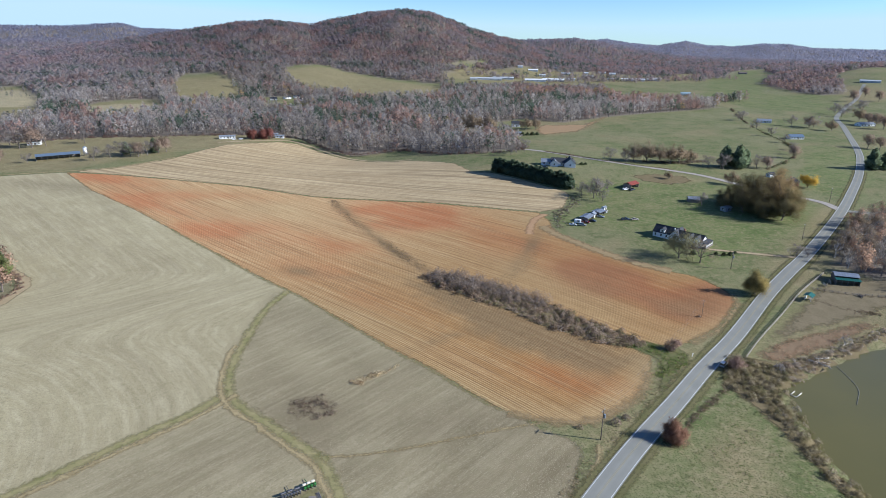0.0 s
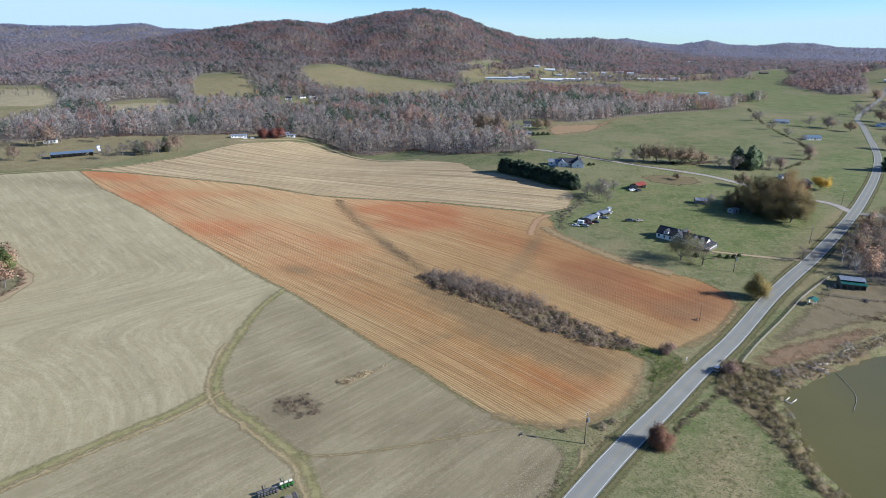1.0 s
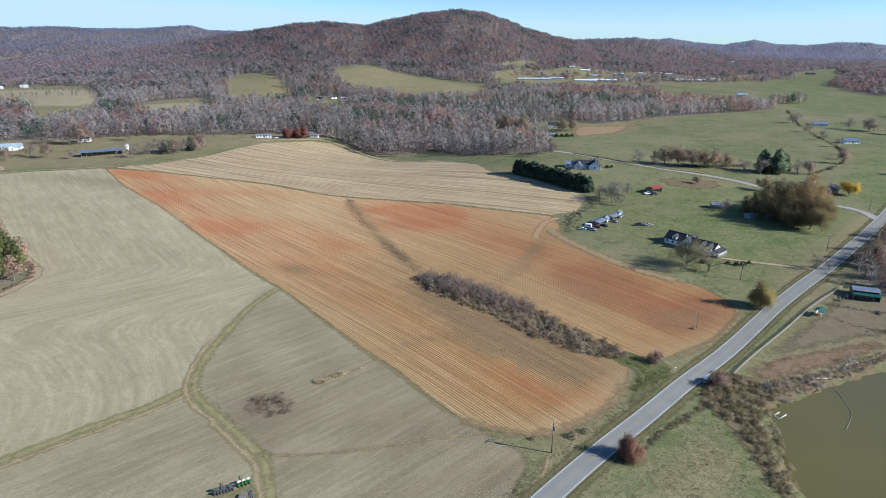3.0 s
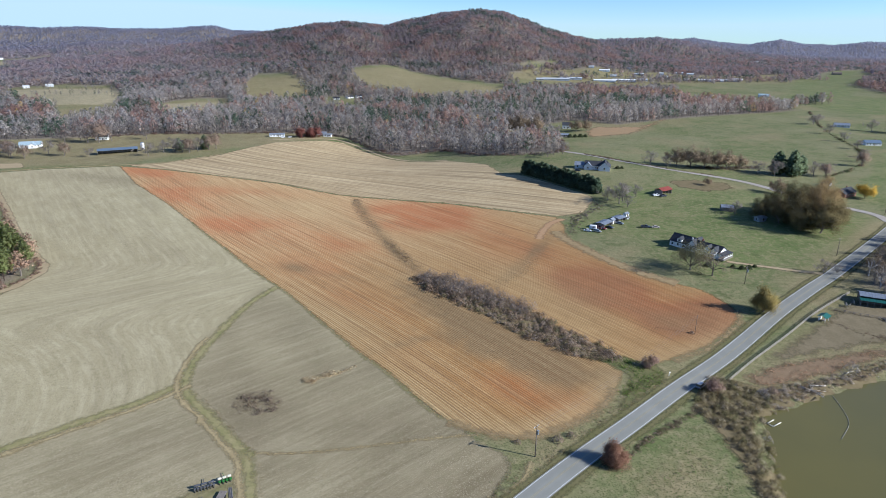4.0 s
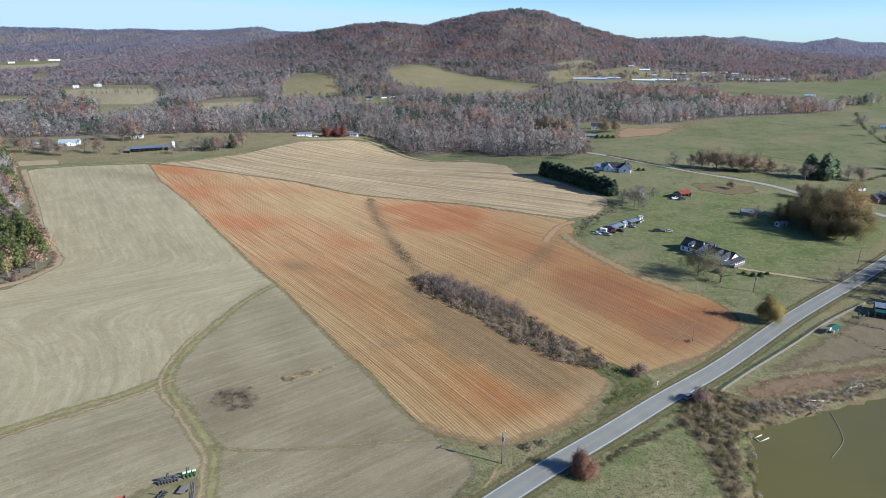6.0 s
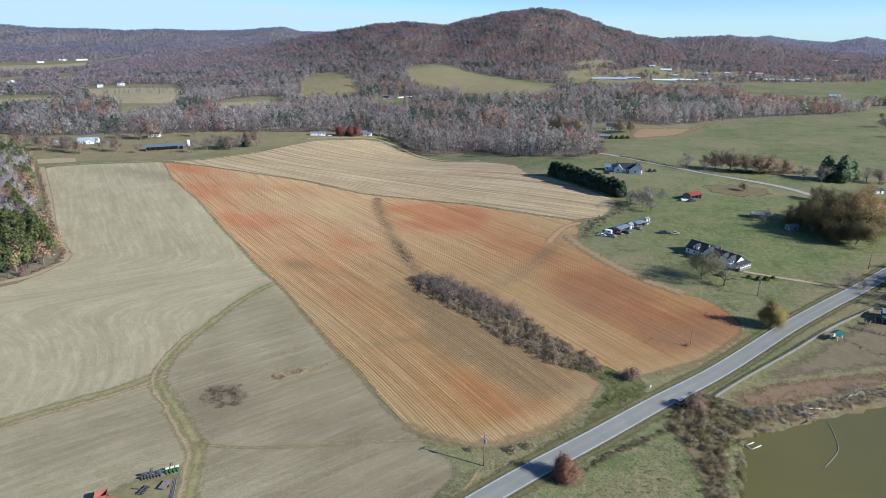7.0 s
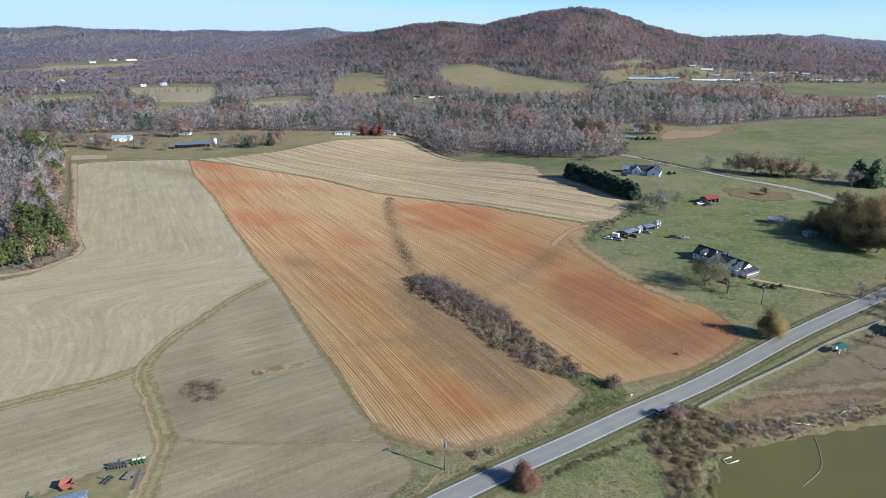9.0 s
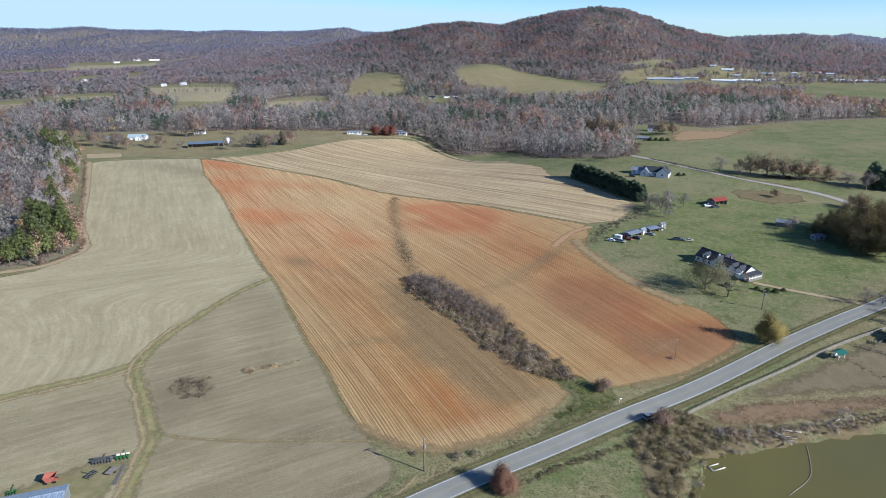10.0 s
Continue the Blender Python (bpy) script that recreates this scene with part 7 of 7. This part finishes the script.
BRUSH = [bush_proto(140 + k, 165, 0.085, 1.9) for k in range(8)]
TUFT = [brush_proto(150 + k, 16, 0.24, 2.6, 1.1) for k in range(5)]
TWIGGY = [brush_proto(160 + k, 110, 0.03, 7.0, 0.5) for k in range(5)]



def mix(seed, n, colours):
    r = np.random.RandomState(seed)
    c = np.array(colours)[r.randint(0, len(colours), n)]
    return c * r.uniform(0.8, 1.2, (n, 1)) * 1.35


def brush_area(name, label, poly, gap, tall, protos, colours, seed, thin=0.0, soft=2.0):
    def test(x, y):
        d = inside(x, y, poly)
        return (d > 0.3 + soft * 0.5 * waves(x, y, 7, seed)) & (waves(x, y, 11, seed + 3) > thin - 1.2)
    lo, hi = np.min(poly, 0), np.max(poly, 0)
    x, y = scatter(seed, lo[0], hi[0], lo[1], hi[1], gap, test)
    ob = forest(name, label, x, y, tall * (1 + 0.3 * waves(x, y, 9, seed + 5)), lambda k: protos, seed, mix(seed, len(x), colours), M_WOODS if protos is TWIGGY else M_BRUSH)
    ob["category"] = "brush"
    return ob


brush_area("thicket", "dense bare grey-brown thicket in the middle of the field", THICKET, 1.7, 2.0, BRUSH, [(0.26, 0.2, 0.15), (0.32, 0.255, 0.195), (0.2, 0.15, 0.105), (0.27, 0.195, 0.135), (0.165, 0.145, 0.08)], 170)
brush_area("thicket_saplings", "tall grey bare saplings along the thicket", [(8, 265), (16, 273), (40, 251), (58, 230), (50, 222), (34, 236), (18, 250)], 1.6, 3.7, TWIGGY, [(0.29, 0.24, 0.2), (0.25, 0.2, 0.16)], 171)
brush_area("weed_strip", "dry brown weeds beside the thicket", [(-1, 263), (4, 244), (17, 207), (26, 192), (36, 181), (46, 170), (60, 167), (71, 177), (58, 190), (42, 208), (24, 236), (10, 256)], 1.9, 0.42, TUFT, [(0.24, 0.18, 0.11), (0.17, 0.13, 0.075), (0.29, 0.22, 0.13), (0.17, 0.17, 0.07)], 172, 0.2, 6.0)
brush_area("green_weeds", "fresh green weeds at the end of the thicket", [(70, 186), (80, 190), (89, 182), (90, 174), (80, 166), (72, 163), (68, 166), (80, 177)], 0.7, 0.65, TUFT, [(0.13, 0.2, 0.035), (0.15, 0.19, 0.05), (0.08, 0.12, 0.03), (0.2, 0.18, 0.08)], 173)
SHORE = [(104, 173), (110, 174), (116, 170), (120, 163), (121, 158), (114, 153), (109, 147), (107, 140), (101, 127), (96, 112), (93, 98), (84, 98), (86, 113), (91, 124), (93, 137), (93, 150), (90, 156), (96, 163)]
brush_area("shore_brush", "tangled grey-brown brush along the pond bank", SHORE, 1.6, 1.7, BRUSH, [(0.18, 0.15, 0.085), (0.225, 0.19, 0.12), (0.135, 0.125, 0.06), (0.26, 0.22, 0.15), (0.16, 0.135, 0.07)], 174)
brush_area("shore_brush", "tangled grey brush on the far pond bank", [(118, 165), (126, 166), (138, 168), (152, 171), (168, 176), (185, 180), (186, 176), (172, 170), (157, 165.5), (146, 163), (138, 160), (126, 155), (116, 153)], 1.45, 1.15, BRUSH, [(0.25, 0.2, 0.15), (0.31, 0.27, 0.23), (0.19, 0.14, 0.09)], 175)
brush_area("rust_grass", "rust-tinted broomsedge above the pond", [(117, 173), (128, 178), (141, 182), (160, 184), (180, 186), (186, 181), (168, 177), (150, 172), (132, 168), (120, 167)], 1.05, 0.6, TUFT, [(0.34, 0.21, 0.13), (0.28, 0.165, 0.1), (0.38, 0.27, 0.17)], 176)
brush_area("meadow_tufts", "green and brown tussocks in the pond meadow", [(40, 112), (62, 128), (80, 143), (93, 154), (92, 138), (88, 118), (84, 96), (50, 80)], 1.5, 0.5, TUFT, [(0.11, 0.15, 0.045), (0.16, 0.175, 0.065), (0.24, 0.2, 0.11)], 177, 0.9)
brush_area("paddock_tufts", "sparse dry tufts in the trodden paddock", [(118, 174), (205, 226), (222, 212), (190, 184)], 2.6, 0.4, TUFT, [(0.2, 0.165, 0.09), (0.15, 0.125, 0.07), (0.26, 0.19, 0.13)], 178)
brush_area("bramble_patch", "dark bramble patch in the grey stubble", [(-57, 170), (-53, 175), (-46, 175), (-41, 170), (-42, 164), (-49, 161), (-55, 165)], 0.75, 0.7, TUFT, [(0.2, 0.15, 0.11), (0.27, 0.21, 0.15), (0.14, 0.1, 0.075)], 179, 0.1)
brush_area("dead_weeds", "strip of pale dead weeds in the grey stubble", [(-37, 180), (-34, 183.5), (-27, 184.5), (-19, 188), (-18, 186), (-26, 181.5), (-33, 178.5)], 0.55, 0.75, TUFT, [(0.5, 0.41, 0.24), (0.36, 0.26, 0.15), (0.55, 0.46, 0.3)], 180)


def brush_line(name, label, line, wide, gap, tall, protos, colours, seed, offset=0.0, thin=-9.0):
    r = np.random.RandomState(seed)
    d = np.gradient(line, axis=0)
    d /= np.linalg.norm(d, axis=1)[:, None]
    seg = np.linalg.norm(np.diff(line, axis=0), axis=1).sum()
    n = int(seg / gap)
    at = r.uniform(0, len(line) - 1.001, n)
    i, u = at.astype(int), (at % 1)[:, None]
    p = line[i] * (1 - u) + line[i + 1] * u
    p = p + np.c_[d[i, 1], -d[i, 0]] * (offset + r.normal(0, wide / 2, (n, 1)))
    p = p[waves(p[:, 0], p[:, 1], 16, seed) > thin]
    ob = forest(name, label, p[:, 0], p[:, 1], tall, lambda k: protos, seed, mix(seed, len(p), colours), M_BRUSH)
    ob["category"] = "brush"
    return ob


STRAWS = [(0.34, 0.27, 0.16), (0.27, 0.2, 0.11), (0.2, 0.16, 0.085)]
BROWNS = [(0.17, 0.125, 0.09), (0.21, 0.16, 0.115), (0.12, 0.1, 0.055)]
brush_line("terrace_tufts", "dry straw tufts along the terrace strip", PATH_C, 0.9, 0.12, 0.4, TUFT, STRAWS, 181)
brush_line("track_tufts", "dry straw tufts along the field track", PATH_B, 1.3, 0.1, 0.42, TUFT, STRAWS, 182, -3.0)
brush_line("track_tufts", "dry weeds along the ditch by the track", PATH_A[34:62], 0.9, 0.22, 0.4, TUFT, STRAWS, 183, -2.6)
brush_line("margin_weeds", "weedy margin between soil and stubble", smooth_line(LEFT_EDGE[6:], 2.0), 0.9, 0.3, 0.32, TUFT, STRAWS, 184)
brush_line("ditch_weeds", "dark weeds along the roadside ditch", ROAD[15:46], 3.2, 0.16, 0.5, TUFT, STRAWS + BROWNS + [(0.12, 0.15, 0.05)], 185, -7.0)
brush_line("ditch_weeds", "dark weeds along the meadow ditch", smooth_line([(54, 130), (64, 137), (72, 143), (81, 148), (92, 155)], 2), 1.4, 0.16, 0.6, TUFT, BROWNS, 186, 0)
brush_line("gully_weeds", "dark weeds in the gully across the field", smooth_line([(-21, 426), (-20, 395), (-9, 348), (0, 314), (6, 294), (11, 274)], 3), 4.0, 0.07, 0.5, TUFT, BROWNS, 187)
brush_line("gully_weeds", "thin weeds along the lower gully", smooth_line([(93, 325), (88, 312), (72, 285), (58, 266), (44, 256)], 3), 4.0, 0.12, 0.45, TUFT, BROWNS, 188)
brush_line("field_end_brush", "grey brush at the corner of the red field", smooth_line([(98, 325), (110, 352), (124, 366), (138, 384)], 3), 5.0, 0.5, 1.0, BRUSH, [(0.19, 0.165, 0.14), (0.15, 0.12, 0.09)], 189, 5.0)
brush_line("hedgerow", "brushy hedgerow between the pastures", smooth_line([(648, 875), (562, 740), (519, 661), (497, 610), (478, 567), (453, 527), (418, 488), (377, 460), (348, 443)], 4), 1.8, 1.0, 2.0, BRUSH, BROWNS + [(0.08, 0.085, 0.04), (0.07, 0.085, 0.04)], 190, 0.0, 0.0)
brush_line("hedgerow", "low dark hedgerow beyond the gravel lane", smooth_line([(182, 530), (204, 498), (235, 466), (262, 450)], 4), 1.5, 0.5, 1.3, BRUSH, BROWNS, 191, 6.0)
brush_line("wood_edge", "reddish brush along the wood's edge", smooth_line([(-335, 545), (-256, 424), (-202, 340), (-174, 300), (-172, 282), (-181, 268)], 3), 1.8, 0.5, 1.1, BRUSH, [(0.3, 0.2, 0.15), (0.34, 0.25, 0.17), (0.24, 0.17, 0.13)], 192, 0)
brush_line("wood_edge", "brush along the valley wood's edge", smooth_line([(-323, 716), (-253, 736), (-182, 722), (-120, 720), (-60, 714), (-33, 700), (-6, 650), (16, 620), (66, 637), (92, 568), (128, 538), (165, 550), (190, 640)], 4), 5, 1.0, 2.4, BRUSH, [(0.19, 0.15, 0.13), (0.17, 0.11, 0.085)], 193, 0)
bs = shrub("roadside_shrub", "bare brown shrub at the field corner", 2.2, 1.7, (0.18, 0.135, 0.105), 194, 260, 0.12, 5.0)
stand(bs, 41, 141.5)
stand_copy(bs, 45.5, 143.5, 80, 0.8)
stand_copy(bs, 29, 141.5, 200, 0.6)
stand_copy(bs, 115.3, 205.2, 30, 0.6)
stand_copy(bs, 122, 162.5, 30, 1.3)
fs = shrub("foundation_shrub", "dark green shrub in front of the farmhouse", 1.8, 1.5, (0.05, 0.065, 0.03), 195, 420, 0.3, 1.2)
stand(fs, 170.5, 262.5)
for x, y, s in ((167, 264.5, 0.9), (174, 262, 1.1), (178, 263.5, 0.8), (155.5, 268, 1.2), (184, 462, 1.3), (188, 463, 1.0)):
    stand_copy(fs, x, y, x * 9, s)
for x, y, s in ((208, 660, 2.0), (214, 660, 1.8), (220, 660, 2.1), (226, 661, 1.7)):
    stand_copy(fs, x, y, x * 9, s)
ws = shrub("waterside_shrub", "wispy bare grey shrub at the pond's edge", 3.2, 2.4, (0.3, 0.28, 0.27), 196, 420, 0.05, 12.0)
stand(ws, 118, 161.5)
stand_copy(ws, 106, 139.5, 60, 0.8)
stand_copy(ws, 160, 173.5, 130, 1.1)
brush_line("lane_brush", "grey undergrowth below the lane trees", smooth_line([(250, 478), (265, 474), (280, 472), (298, 478), (316, 482)], 3), 3.5, 0.35, 1.8, BRUSH, [(0.2, 0.165, 0.12), (0.16, 0.13, 0.09)], 197)


def grove_of(name, label, spots, tall, seed, kind):
    """Far clumps of trees: x, y, spread and number."""
    r = np.random.RandomState(seed)
    x = np.concatenate([r.normal(a, s, n) for a, b, s, n in spots])
    y = np.concatenate([r.normal(b, s, n) for a, b, s, n in spots])
    return forest(name, label, x, y, tall, lambda k: CLUMPS if kind == "clump" else PROTOS[kind if r.rand() < 0.75 else "bare"], seed)


grove_of("pasture_trees", "clump of rust-brown trees in the far pasture", [(712, 985, 9, 14), (735, 992, 9, 14), (758, 1006, 8, 10)], 17, 201, "leafy")
tr = np.random.RandomState(203)
grove_of("town_trees", "scattered bare trees among the town's barns", [(tr.uniform(380, 1150), tr.uniform(1450, 1700), tr.uniform(5, 20), 6) for _ in range(80)] + [(620 + 16 * k, 1600 + 9 * k, 5, 3) for k in range(22)] + [(560 + 22 * k, 1410 + 6 * k, 6, 4) for k in range(22)] + [(650, 1500, 14, 14), (720, 1540, 16, 14), (860, 1600, 10, 12), (930, 1600, 9, 10), (1010, 1600, 12, 10), (500, 1480, 10, 8)], 11, 204, "clump")
grove_of("hedgerow_trees", "rust, grey and pine trees in line along the pasture", [(563, 900, 9, 10), (585, 905, 8, 8), (606, 900, 8, 8), (631, 908, 8, 8), (652, 925, 7, 6), (672, 945, 6, 5)], 12, 206, "leafy")
grove_of("village_trees", "bare and pine trees among the village houses", [(-104, 1125, 12, 20), (-10, 1100, 10, 12), (-75, 1150, 8, 6), (-95, 1165, 10, 12), (-5, 1060, 10, 10), (-38, 1100, 5, 3), (-70, 1085, 6, 6), (-30, 1085, 6, 6), (-52, 1118, 5, 3)], 14, 205, "pine")
grove_of("field_hedge", "thin rows of bare trees dividing the western fields", [(-640 + 15 * k, 1205 - 3 * k, 5, 2) for k in range(14)] + [(-655 + 16 * k, 1335 - 4 * k, 6, 2) for k in range(11)] + [(-1400 + 30 * k, 1900 + 18 * k, 10, 2) for k in range(11)], 9, 207, "bare")
brush_line("fence_weeds", "dark weeds and litter along the old paddock fence", smooth_line([(178, 208), (180, 202), (183, 197), (187, 193), (194, 189)], 2), 2.0, 0.22, 0.7, BRUSH, BROWNS, 211)
brush_line("fence_weeds", "dark weeds along the rail fence across the paddock", smooth_line([(185, 217), (191, 212), (200, 206), (212, 200)], 2), 1.4, 0.3, 0.6, BRUSH, BROWNS, 212)
